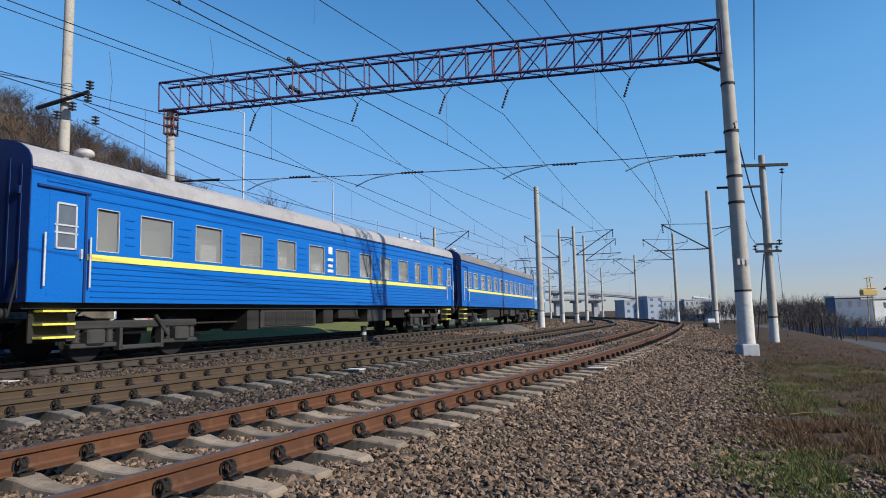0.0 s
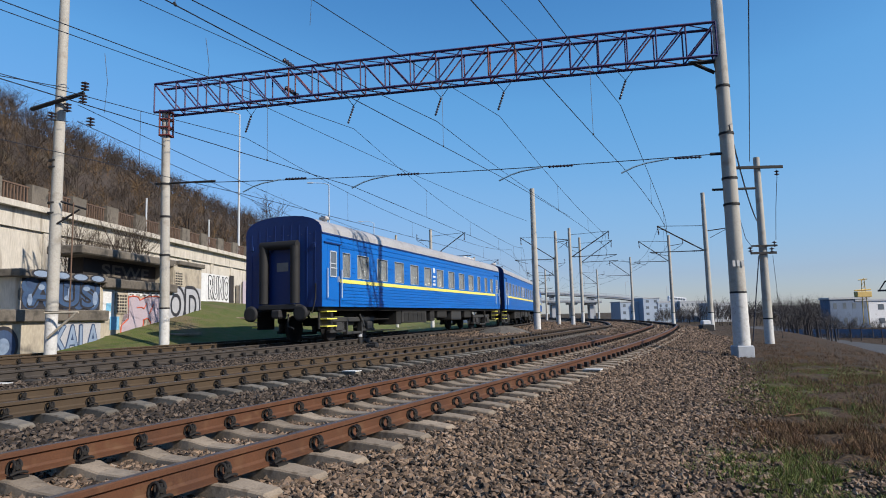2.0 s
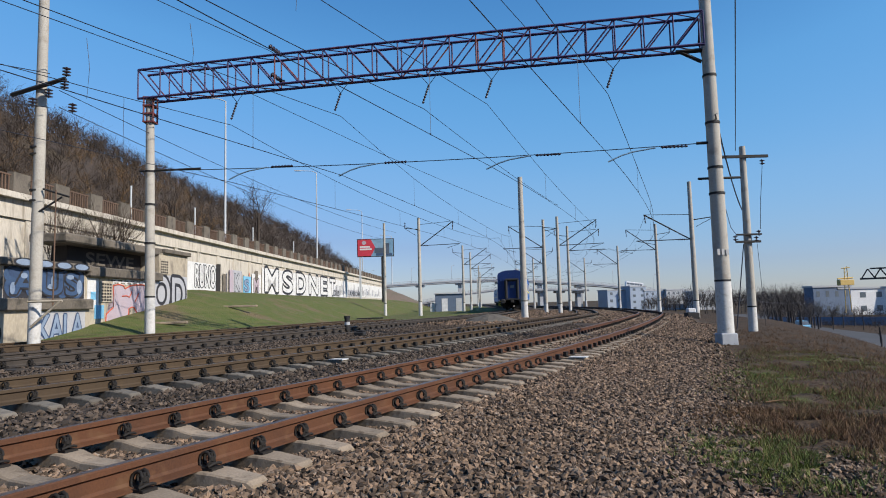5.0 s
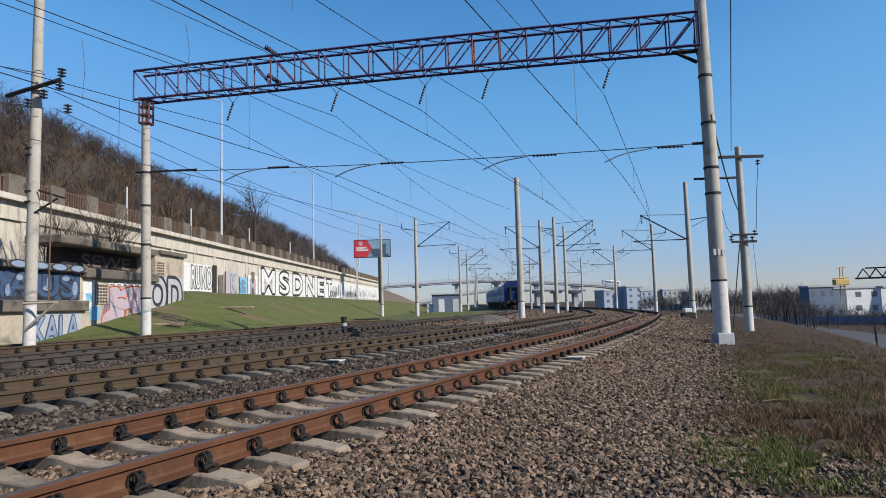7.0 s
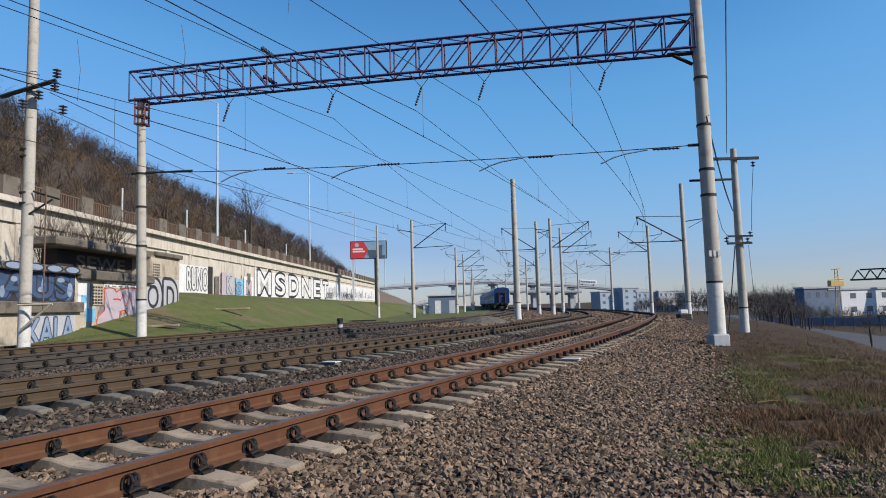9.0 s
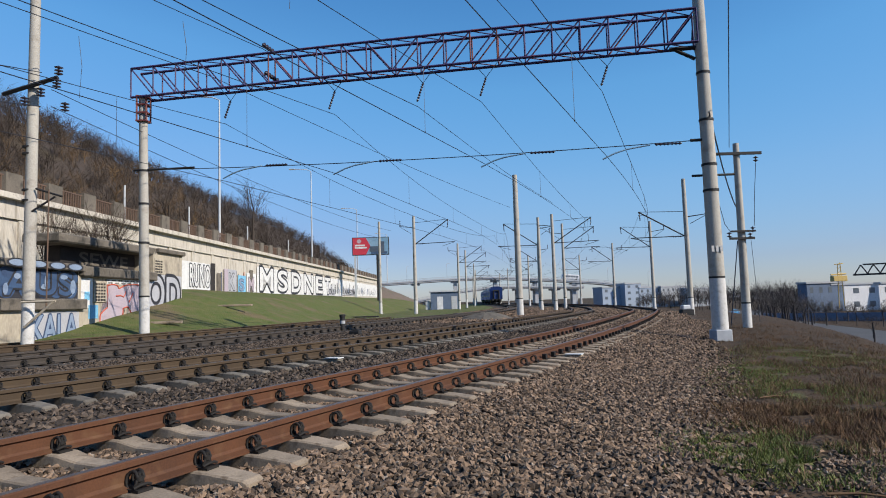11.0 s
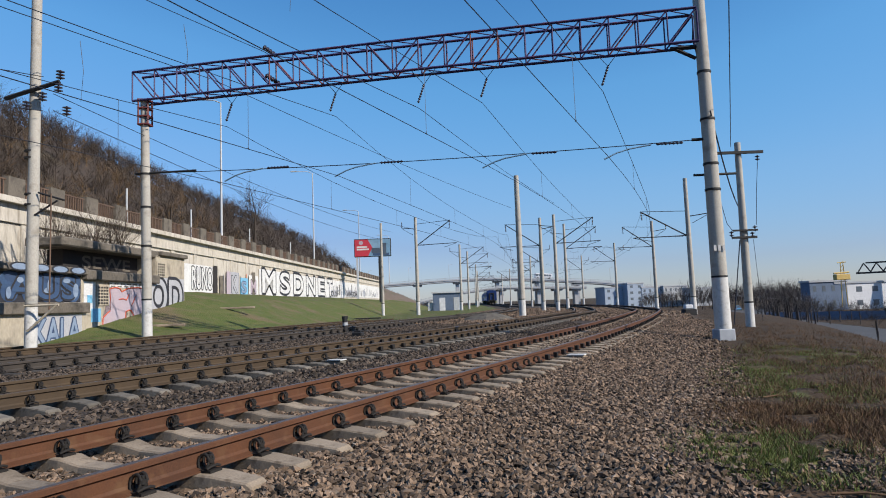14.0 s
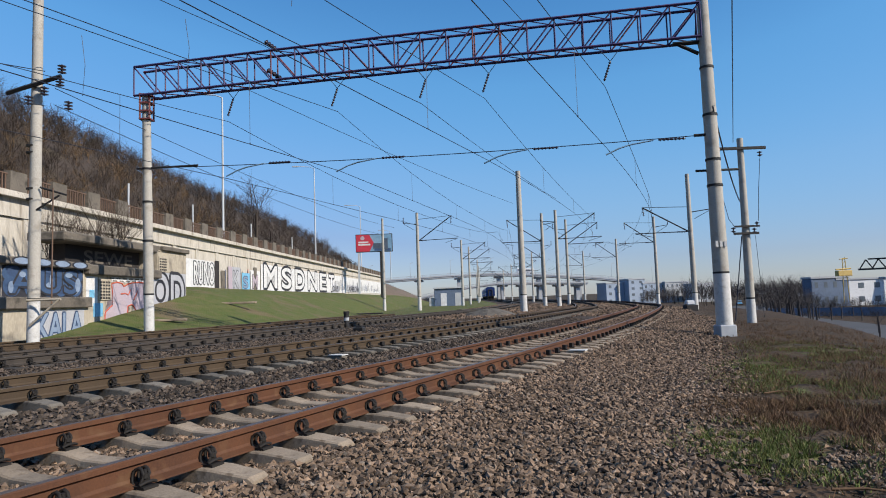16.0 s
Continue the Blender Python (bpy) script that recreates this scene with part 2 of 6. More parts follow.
def ground_material():
    """Ballast, dry earth and grass, mixed by two masks of the ground sheet."""
    m = bpy.data.materials.new("ground_mixed")
    m.use_nodes = True
    nt = m.node_tree
    b = nt.nodes["Principled BSDF"]
    b.inputs["Roughness"].default_value, b.inputs["Specular IOR Level"].default_value = 0.95, 0.2
    tc = nt.nodes.new("ShaderNodeTexCoord")

    def nz(s, d=6):
        n = nt.nodes.new("ShaderNodeTexNoise")
        n.inputs["Scale"].default_value, n.inputs["Detail"].default_value = s, d
        nt.links.new(tc.outputs["Object"], n.inputs["Vector"])
        return n.outputs[0]

    def ramp(v, lo, hi, a=0.0, z=1.0):
        r = nt.nodes.new("ShaderNodeMapRange")
        for k, q in zip((1, 2, 3, 4), (lo, hi, a, z)):
            r.inputs[k].default_value = q
        nt.links.new(v, r.inputs[0])
        return r.outputs[0]

    def mix(f, a, c):
        x = nt.nodes.new("ShaderNodeMix")
        x.data_type = "RGBA"
        for sock, v in ((x.inputs[0], f), (x.inputs[6], a), (x.inputs[7], c)):
            if isinstance(v, tuple):
                sock.default_value = (*v, 1)
            else:
                nt.links.new(v, sock)
        return x.outputs[2]

    def math_node(op, a, c):
        x = nt.nodes.new("ShaderNodeMath")
        x.operation = op
        for sock, v in zip(x.inputs, (a, c)):
            if isinstance(v, float):
                sock.default_value = v
            else:
                nt.links.new(v, sock)
        return x.outputs[0]

    vor = nt.nodes.new("ShaderNodeTexVoronoi")
    vor.inputs["Scale"].default_value = 16
    nt.links.new(tc.outputs["Object"], vor.inputs["Vector"])
    bw = nt.nodes.new("ShaderNodeSeparateColor")
    nt.links.new(vor.outputs["Color"], bw.inputs[0])
    stone = mix(bw.outputs[0], (0.0236, 0.0183, 0.0139), (0.0912, 0.0666, 0.0493))
    stone = mix(ramp(nz(0.7), 0.4, 0.65), stone, (0.0644, 0.0493, 0.0397))
    earth = mix(ramp(nz(1.3), 0.35, 0.65), (0.0644, 0.0386, 0.022), (0.0278, 0.0193, 0.0123))
    earth = mix(ramp(nz(14), 0.45, 0.7), earth, (0.0805, 0.0568, 0.0332))
    green = mix(ramp(nz(2.2), 0.35, 0.65), (0.0784, 0.105, 0.0261), (0.112, 0.114, 0.0405))
    green = mix(ramp(nz(0.5), 0.52, 0.66), green, (0.143, 0.113, 0.0618))
    at = []
    for key in ("ballast", "turf"):
        n = nt.nodes.new("ShaderNodeAttribute")
        n.attribute_name = key
        at.append(n.outputs["Fac"])
    soft = math_node("MULTIPLY", math_node("SUBTRACT", nz(3.0), 0.5), 0.9)
    turf = ramp(math_node("ADD", at[1], soft), 0.40, 0.60)
    bal = ramp(math_node("ADD", at[0], soft), 0.40, 0.60)
    nt.links.new(mix(bal, mix(turf, earth, green), stone), b.inputs["Base Color"])
    bp = nt.nodes.new("ShaderNodeBump")
    bp.inputs["Strength"].default_value, bp.inputs["Distance"].default_value = 0.8, 0.04
    nt.links.new(math_node("ADD", nz(18), vor.outputs["Distance"]), bp.inputs["Height"])
    nt.links.new(bp.outputs[0], b.inputs["Normal"])
    return m


GROUND = ground_material()


# ---- mesh helpers ----
def mesh_of(bm, name, material):
    me = bpy.data.meshes.new(name)
    bm.normal_update()
    bm.to_mesh(me)
    bm.free()
    for m in (material if isinstance(material, (list, tuple)) else (material,)):
        me.materials.append(m)
    return me


def part(name, bm, material, parent=None, label="", smooth=False):
    me = bm if isinstance(bm, bpy.types.Mesh) else mesh_of(bm, name, material)
    if smooth:
        me.shade_smooth()
    ob = new(name, me)
    if parent:
        ob.parent = parent
    if label:
        ob["label"] = label
    return ob


def thing(name, label, category, group="", kind="", at=None):
    ob = tagged(new(name), label, category, group, kind)
    if at is not None:
        ob.matrix_basis = at
    return ob


def box(bm, x0, x1, y0, y1, z0, z1, bevel=0.0, m=None, mi=0):
    g = bmesh.ops.create_cube(bm, size=1.0)
    vs = g["verts"]
    for v in vs:
        v.co = Vector((x0 + (v.co.x + 0.5) * (x1 - x0), y0 + (v.co.y + 0.5) * (y1 - y0), z0 + (v.co.z + 0.5) * (z1 - z0)))
    if bevel:
        es = list({e for v in vs for e in v.link_edges})
        r = bmesh.ops.bevel(bm, geom=es, offset=bevel, segments=1, affect="EDGES")
        vs = list({v for f in r["faces"] for v in f.verts} | {v for v in vs if v.is_valid})
    if m is not None:
        bmesh.ops.transform(bm, matrix=m, verts=vs)
    if mi:
        for f in {f for v in vs for f in v.link_faces}:
            f.material_index = mi
    return vs


def B(*a, **k):
    bm = bmesh.new()
    box(bm, *a, **k)
    return bm


def tube(bm, pts, r, n=6, r1=None, cap=True):
    """A round bar along points; r1 is the radius at its far end."""
    pts = [Vector(p) for p in pts]
    r1 = r if r1 is None else r1
    rings = []
    for i, p in enumerate(pts):
        d = (pts[min(i + 1, len(pts) - 1)] - pts[max(i - 1, 0)]).normalized()
        side = d.cross(Vector((0, 0, 1)))
        side = Vector((1, 0, 0)) if side.length < 1e-3 else side.normalized()
        up = side.cross(d)
        rr = r + (r1 - r) * i / max(1, len(pts) - 1)
        rings.append([bm.verts.new(p + (side * math.cos(a) + up * math.sin(a)) * rr) for a in (2 * math.pi * k / n for k in range(n))])
    for a, c in zip(rings, rings[1:]):
        for k in range(n):
            f = bm.faces.new((a[k], a[(k + 1) % n], c[(k + 1) % n], c[k]))
            f.smooth = n > 4
    if cap:
        bm.faces.new([bm.verts.new(v.co) for v in rings[0][::-1]])
        bm.faces.new([bm.verts.new(v.co) for v in rings[-1]])


def TB(*a, **k):
    bm = bmesh.new()
    tube(bm, *a, **k)
    return bm


def lathe(bm, prof, n=16, m=None):
    """A turned form about z from (radius, height) pairs."""
    rings = []
    for r, z in prof:
        rings.append([bm.verts.new((r * math.cos(2 * math.pi * k / n), r * math.sin(2 * math.pi * k / n), z)) for k in range(n)])
    for a, c in zip(rings, rings[1:]):
        for k in range(n):
            bm.faces.new((a[k], a[(k + 1) % n], c[(k + 1) % n], c[k])).smooth = True
    ends = [bm.verts.new(v.co) for v in rings[0][::-1]], [bm.verts.new(v.co) for v in rings[-1]]
    for e in ends:
        bm.faces.new(e)
    if m is not None:
        bmesh.ops.transform(bm, matrix=m, verts=[v for r in (*rings, *ends) for v in r])


def strand(pts, sag=0.0, n=12):
    """Points of a hanging wire between two ends."""
    a, c = Vector(pts[0]), Vector(pts[1])
    return [a.lerp(c, i / n) - Vector((0, 0, sag * 4 * (i / n) * (1 - i / n))) for i in range(n + 1)]


def raw(name, verts, faces, material, smooth=False):
    me = bpy.data.meshes.new(name)
    v, f = np.asarray(verts, np.float32), np.asarray(faces, np.int32)
    me.vertices.add(len(v))
    me.vertices.foreach_set("co", v.ravel())
    me.loops.add(f.size)
    me.loops.foreach_set("vertex_index", f.ravel())
    me.polygons.add(len(f))
    me.polygons.foreach_set("loop_start", np.arange(0, f.size, f.shape[1], dtype=np.int32))
    me.polygons.foreach_set("loop_total", np.full(len(f), f.shape[1], np.int32))
    me.polygons.foreach_set("use_smooth", np.full(len(f), smooth))
    me.update(calc_edges=True)
    me.validate()
    me.materials.append(material)
    return me


# ---- the lines of the tracks, in plan ----
class Line:
    """A smooth line through points, by arc length, with shifts to its left."""

    def __init__(self, pts):
        p = np.array(pts, float)
        out = []
        for i in range(len(p) - 1):
            p0, p1, p2, p3 = p[max(i - 1, 0)], p[i], p[i + 1], p[min(i + 2, len(p) - 1)]
            c1, c2 = np.linalg.norm(p2 - p1), 1.0
            t = np.linspace(0, 1, max(4, int(c1 / 1.0)), endpoint=False)[:, None]
            d1 = (p2 - p0) / (np.linalg.norm(p2 - p1) + np.linalg.norm(p1 - p0) + 1e-9) * c1 if i else (p2 - p1)
            d2 = (p3 - p1) / (np.linalg.norm(p3 - p2) + np.linalg.norm(p2 - p1) + 1e-9) * c1 if i + 2 < len(p) else (p2 - p1)
            out.append((2 * t**3 - 3 * t**2 + 1) * p1 + (t**3 - 2 * t**2 + t) * d1 + (3 * t**2 - 2 * t**3) * p2 + (t**3 - t**2) * d2)
        self.p = np.vstack(out + [p[-1:]])
        self.s = np.concatenate([[0], np.cumsum(np.linalg.norm(np.diff(self.p, axis=0), axis=1))])

    def at(self, s, left=0.0):
        x, y = np.interp(s, self.s, self.p[:, 0]), np.interp(s, self.s, self.p[:, 1])
        e = 1.5
        dx = np.interp(s + e, self.s, self.p[:, 0]) - np.interp(s - e, self.s, self.p[:, 0])
        dy = np.interp(s + e, self.s, self.p[:, 1]) - np.interp(s - e, self.s, self.p[:, 1])
        n = np.hypot(dx, dy) + 1e-9
        return x - dy / n * left, y + dx / n * left, np.arctan2(dy, dx)

    def near(self, x, y):
        """Arc length and shift to the left of places."""
        best = np.full(x.shape, 1e9)
        idx = np.zeros(x.shape, int)
        for i in range(0, len(self.p), 2):
            d = (x - self.p[i, 0]) ** 2 + (y - self.p[i, 1]) ** 2
            c = d < best
            best[c], idx[c] = d[c], i
        i0 = np.clip(idx, 1, len(self.p) - 2)
        t = self.p[i0 + 1] - self.p[i0 - 1]
        t /= np.linalg.norm(t, axis=-1, keepdims=True)
        q = np.stack([x, y], -1) - self.p[i0]
        return self.s[i0] + (q * t).sum(-1), t[..., 0] * q[..., 1] - t[..., 1] * q[..., 0]


NEAR_RAIL = Line([(-27, -47.4), (-15.0, -22.7), (-1.9, 4.3), (3.5, 15.1), (8.3, 25.8), (12.8, 37.2), (15.9, 46.5), (20.8, 73), (24.3, 119), (24, 180), (18, 262), (6, 350)])
S1 = float(NEAR_RAIL.near(np.array([-1.9]), np.array([4.3]))[0][0])
T1 = Line(np.stack(NEAR_RAIL.at(np.arange(2, NEAR_RAIL.s[-1] - 2, 4.0), 0.8)[:2], -1))
T2 = Line(np.stack(NEAR_RAIL.at(np.arange(2, NEAR_RAIL.s[-1] - 2, 4.0), 5.3)[:2], -1))
T3 = Line([(-34, -58), (-24.3, -30.8), (-9.3, 11.6), (-3.1, 29.6), (1.9, 44.7), (5.2, 57.8), (9.4, 81.4), (12.0, 109.3), (13.4, 148.4), (15.6, 212), (19, 285), (22, 380), (25, 520)])
T4 = Line([(-26, -22), (-17.4, 0.0), (-11.9, 16.1), (-9.9, 20.5), (-7.6, 25.7), (-4.3, 34.6), (-0.9, 43.5)])
RAIL_H = 0.18
Z1, Z2, Z3, Z4 = 0.0, 0.05, 0.12, 0.17
FALL = lambda y: np.interp(y, [0, 30, 60, 120, 400], [0, 0, -0.12, -0.25, -0.25])
WALL_X = lambda y: -17.4 + 0.045 * (y - 49)


def ground_z(x, y):
    x, y = np.asarray(x, float), np.asarray(y, float)
    _, a = T1.near(x, y)
    _, c = T3.near(x, y)
    z = np.interp(a, [-200, -60, -30, -21, -11, -8.0, -6, -3.6, -2.0, -1.55, -1.2, -1.0, 1.0, 1.4, 3.0, 3.4, 5.6, 6.0, 7.5], [-5.4, -5.0, -4.75, -4.3, -1.75, -0.55, -0.33, -0.31, -0.145, -0.082, -0.07, -0.10, -0.10, -0.055, -0.03, -0.065, -0.065, -0.01, 0.03])
    z = z + 0.05 * np.clip((y - 12) / 8, 0, 1) * (np.abs(np.abs(a - 2.25) - 2.25) < 1.25)
    left = np.interp(c, [-2.6, -1.6, 1.6, 2.6, 6], [0.03, 0.07, 0.07, 0.1, 0.12])
    k = np.clip((c + 3.2) / 0.9, 0, 1)
    z = np.where(a > 5.5, z * (1 - k) + left * k, z)
    gap = x - WALL_X(y)
    rise = np.clip((y - 18.0) / 14.0, 0, 1)
    bank = np.interp(gap, [-1, 0.5, 3.0, 6.0, 10.5, 11.5], [2.5, 2.5, 2.35, 1.8, 0.12, 0.0]) * rise * np.clip((175 - y) / 30, 0, 1)
    z = np.where((c > 2.4) & (x < 2), np.maximum(z, bank), z)
    far = np.hypot(x, y)
    return z + FALL(y) * np.clip((a + 12) / 8, 0, 1) * np.clip((far - 25) / 20, 0, 1)


def build_ground():
    u = np.linspace(-1, 1, 341)
    ax = np.sinh(u * 7.2) / math.sinh(7.2) * 3500
    gx, gy = np.meshgrid(ax, ax)
    gy = gy + 7.0
    z = ground_z(gx, gy)
    rough = np.array([noise.noise(Vector((p * 0.9, q * 0.9, 0))) + 0.5 * noise.noise(Vector((p * 2.7, q * 2.7, 3))) for p, q in zip(gx.ravel(), gy.ravel())]).reshape(gx.shape)
    _, a = T1.near(gx, gy)
    _, c = T3.near(gx, gy)
    off = np.clip(np.maximum(-a - 4.0, 0), 0, 1) + ((c > 3) & (a > 4))
    z = z + rough * 0.045 * np.clip(off, 0, 1)
    verts = np.stack([gx, gy, z], -1).reshape(-1, 3)
    n = len(ax)
    i = np.arange(n * n).reshape(n, n)
    faces = np.stack([i[:-1, :-1], i[:-1, 1:], i[1:, 1:], i[1:, :-1]], -1).reshape(-1, 4)
    me = raw("ground", verts, faces, GROUND, True)
    edge = 4.15 - 0.07 * np.clip(gy, -5, 18)
    ballast = np.clip((a + edge + 0.5) / 1.0, 0, 1) * np.where(c > 0, np.clip((3.6 - c) / 1.6, 0, 1), 1.0)
    ballast = np.where(np.hypot(gx, gy) > 300, 0, ballast)
    green = np.exp(-(((gx - 5.3) / 1.0) ** 2 + ((gy - 11.6) / 1.6) ** 2)) * 0.7 + np.exp(-(((gx - 2.7) / 0.7) ** 2 + ((gy - 5.7) / 0.9) ** 2)) * 0.95 + np.exp(-(((gx - 8.2) / 1.4) ** 2 + ((gy - 13.8) / 2.2) ** 2)) * 0.55 + np.exp(-(((gx - 4.6) / 0.7) ** 2 + ((gy - 8.6) / 1.0) ** 2)) * 0.5
    green += np.where((c > 3) & (gx < 20) & (gx > WALL_X(gy) - 1), 0.85, 0)
    green = np.where(np.hypot(gx, gy) > 220, 0.35, green)
    for key, v in (("ballast", ballast), ("turf", np.clip(green, 0, 1))):
        at = me.attributes.new(key, "FLOAT", "POINT")
        at.data.foreach_set("value", v.ravel().astype(np.float32))
    tagged(new("ground", me), "grey-brown ballast bed, dry earth and patchy spring grass", "ground", kind="structure")


build_ground()


# ---- tracks ----
def rail_mesh(line, s0, s1, left, z, materials):
    """A rail with foot, web and head along a line."""
    prof = [(-0.075, 0.0), (-0.075, 0.012), (-0.02, 0.03), (-0.009, 0.05), (-0.009, 0.125), (-0.037, 0.14), (-0.037, 0.172), (-0.028, 0.18),
            (0.028, 0.18), (0.037, 0.172), (0.037, 0.14), (0.009, 0.125), (0.009, 0.05), (0.02, 0.03), (0.075, 0.012), (0.075, 0.0)]
    ss = np.concatenate([np.arange(s0, min(s0 + 110, s1), 0.8), np.arange(min(s0 + 110, s1), s1, 3.0)])
    verts = []
    for s in ss:
        for px, pz in prof:
            x, y, _ = line.at(s, left - px)
            verts.append((x, y, z + pz + float(FALL(y)) * min(1, max(0, (math.hypot(x, y) - 25) / 20))))
    n, k = len(ss), len(prof)
    i = np.arange(n * k).reshape(n, k)
    j = np.roll(i, -1, 1)
    me = raw("rail", verts, np.stack([i[:-1], j[:-1], j[1:], i[1:]], -1).reshape(-1, 4), materials[0])
    me.materials.append(materials[1])
    idx = np.zeros((n - 1, k), np.int32)
    idx[:, 7] = 1
    me.polygons.foreach_set("material_index", idx.ravel())
    return me


def sleeper_mesh(material, wood=False):
    """A concrete sleeper: raised rail seats, a lower waist, sloping ends."""
    if wood:
        bm = B(-1.36, 1.36, -0.125, 0.125, -0.18, -0.005, bevel=0.012)
        return mesh_of(bm, "sleeper", material)
    bm = bmesh.new()
    st = [(-1.35, -0.05, 0.085), (-1.31, -0.025, 0.09), (-1.0, 0.0, 0.105), (-0.62, 0.0, 0.105), (-0.4, -0.04, 0.085), (0.4, -0.04, 0.085), (0.62, 0.0, 0.105), (1.0, 0.0, 0.105), (1.31, -0.025, 0.09), (1.35, -0.05, 0.085)]
    rings = []
    for x, z, w in st:
        rings.append([bm.verts.new(c) for c in ((x, -w - 0.025, -0.2), (x, -w, z - 0.012), (x, -w + 0.012, z), (x, w - 0.012, z), (x, w, z - 0.012), (x, w + 0.025, -0.2))])
    for a, c in zip(rings, rings[1:]):
        for k in range(6):
            bm.faces.new((a[k], a[(k + 1) % 6], c[(k + 1) % 6], c[k]))
    bm.faces.new(rings[0])
    bm.faces.new(rings[-1][::-1])
    bmesh.ops.recalc_face_normals(bm, faces=bm.faces)
    return mesh_of(bm, "sleeper", material)


def fastener_mesh(simple=False):
    """A bolted clip beside a rail's foot: plate, bolt with nut, and a looped spring."""
    bm = bmesh.new()
    box(bm, -0.07, 0.05, -0.055, 0.055, 0.0, 0.018)
    if simple:
        box(bm, -0.05, 0.02, -0.055, 0.055, 0.02, 0.10)
        return mesh_of(bm, "rail_fastener", FASTEN)
    tube(bm, [(-0.01, 0, 0.02), (-0.01, 0, 0.115)], 0.013, 6)
    tube(bm, [(-0.01, 0, 0.06), (-0.01, 0, 0.09)], 0.026, 6)
    for sy in (-1, 1):
        tube(bm, [(-0.05 + 0.05 * math.cos(a), sy * 0.022 + 0.012 * math.sin(a), 0.062 + 0.056 * math.sin(a)) for a in np.linspace(-0.8, 4.6, 10)], 0.012, 5)
    tube(bm, [(0.02, -0.06, 0.03), (0.035, -0.02, 0.045), (0.035, 0.02, 0.045), (0.02, 0.06, 0.03)], 0.011, 5)
    return mesh_of(bm, "rail_fastener", FASTEN)


CLIP, CLIP_FAR = fastener_mesh(), fastener_mesh(True)


def dip(x, y):
    return float(FALL(y)) * min(1, max(0, (math.hypot(x, y) - 25) / 20))


def build_track(line, s_from, s_to, z, mats, sleeper, pitch, label, gauge_left=(-0.795, 0.795), count=230, clips=24, fill=None, whites=()):
    top = thing("railway_track", label, "track", "parallel railway tracks", "structure")
    for g in gauge_left:
        part("rail", rail_mesh(line, s_from, s_to, g, z, mats), None, top)
    n = int((s_to - s_from) / pitch)
    far_v, far_f, k = [], [], 0
    rest_v, rest_f, r = [], [], 0
    box_v = np.array([v.co for v in CLIP_FAR.vertices])
    box_f = np.array([list(p.vertices) for p in CLIP_FAR.polygons])
    sl_v = np.array([v.co for v in sleeper.vertices])
    for i in range(n):
        s = s_from + (i + 0.5) * pitch
        x, y, a = line.at(s)
        m = pose(x, y, z + dip(x, y) + random.uniform(-0.006, 0.004), random.uniform(-0.6, 0.6), 0, math.degrees(a) - 90 + random.uniform(-1.0, 1.0))
        if i < count:
            ob = part("sleeper", sleeper, None, top)
            ob.matrix_basis = m
            if i in whites:
                cap = part("white_mark", B(1.0, 1.33, -0.11, 0.11, -0.012, 0.006), WHITE, ob, "white painted sleeper end")
        else:
            w = np.c_[sl_v, np.ones(len(sl_v))] @ np.array(m).T
            rest_v.append(w[:, :3])
            for p in sleeper.polygons:
                q = list(p.vertices)
                rest_f += [(q[0] + r, q[j] + r, q[j + 1] + r) for j in range(1, len(q) - 1)]
            r += len(sl_v)
        for g in gauge_left:
            for side in (-1, 1):
                mm = m @ pose(-g + side * 0.115, 0, 0.0, 0, 0, 0 if side > 0 else 180)
                if i < clips:
                    part("rail_fastener", CLIP, None, top).matrix_basis = mm
                elif i < 420:
                    w = np.c_[box_v, np.ones(len(box_v))] @ np.array(mm).T
                    far_v.append(w[:, :3])
                    far_f.append(box_f + k)
                    k += len(box_v)
    if far_v:
        part("far_fasteners", raw("far_fasteners", np.vstack(far_v), np.vstack(far_f), FASTEN), None, top)["kind"] = "stuff"
    if rest_v:
        part("far_sleepers", raw("far_sleepers", np.vstack(rest_v), rest_f, sleeper.materials[0]), None, top)["kind"] = "stuff"
    return top


def start_of(line, x, y):
    return float(line.near(np.array([x]), np.array([y]))[0][0])


SL1, SL2, SL3 = sleeper_mesh(SLEEPER), sleeper_mesh(SLEEPER_OLD), sleeper_mesh(SLEEPER_WOOD, True)
TIE_1, TIE_2 = start_of(T1, -5.2, 0.6), start_of(T2, -11, 1.5)
build_track(T1, TIE_1, 330, Z1, (RUST, RAIL_TOP), SL1, 0.53, "near railway track with rust-brown rails on pale concrete sleepers", whites=(26,))
build_track(T2, TIE_2, 330, Z2, (RUST_OLD, RAIL_TOP), SL2, 0.53, "railway track with ochre rails on dirty concrete sleepers", clips=30, whites=(26,))
build_track(T3, start_of(T3, -14, -2), 470, Z3, (RUST_DARK, RAIL_TOP), SL3, 0.54, "dark railway track on wooden sleepers carrying the train", clips=34, whites=(26,))
build_track(T4, start_of(T4, -17, 2), start_of(T4, -3.5, 37), Z4, (RUST_OLD, RAIL_TOP), SL3, 0.54, "side track on dark wooden sleepers joining beside grass", count=60, clips=40)


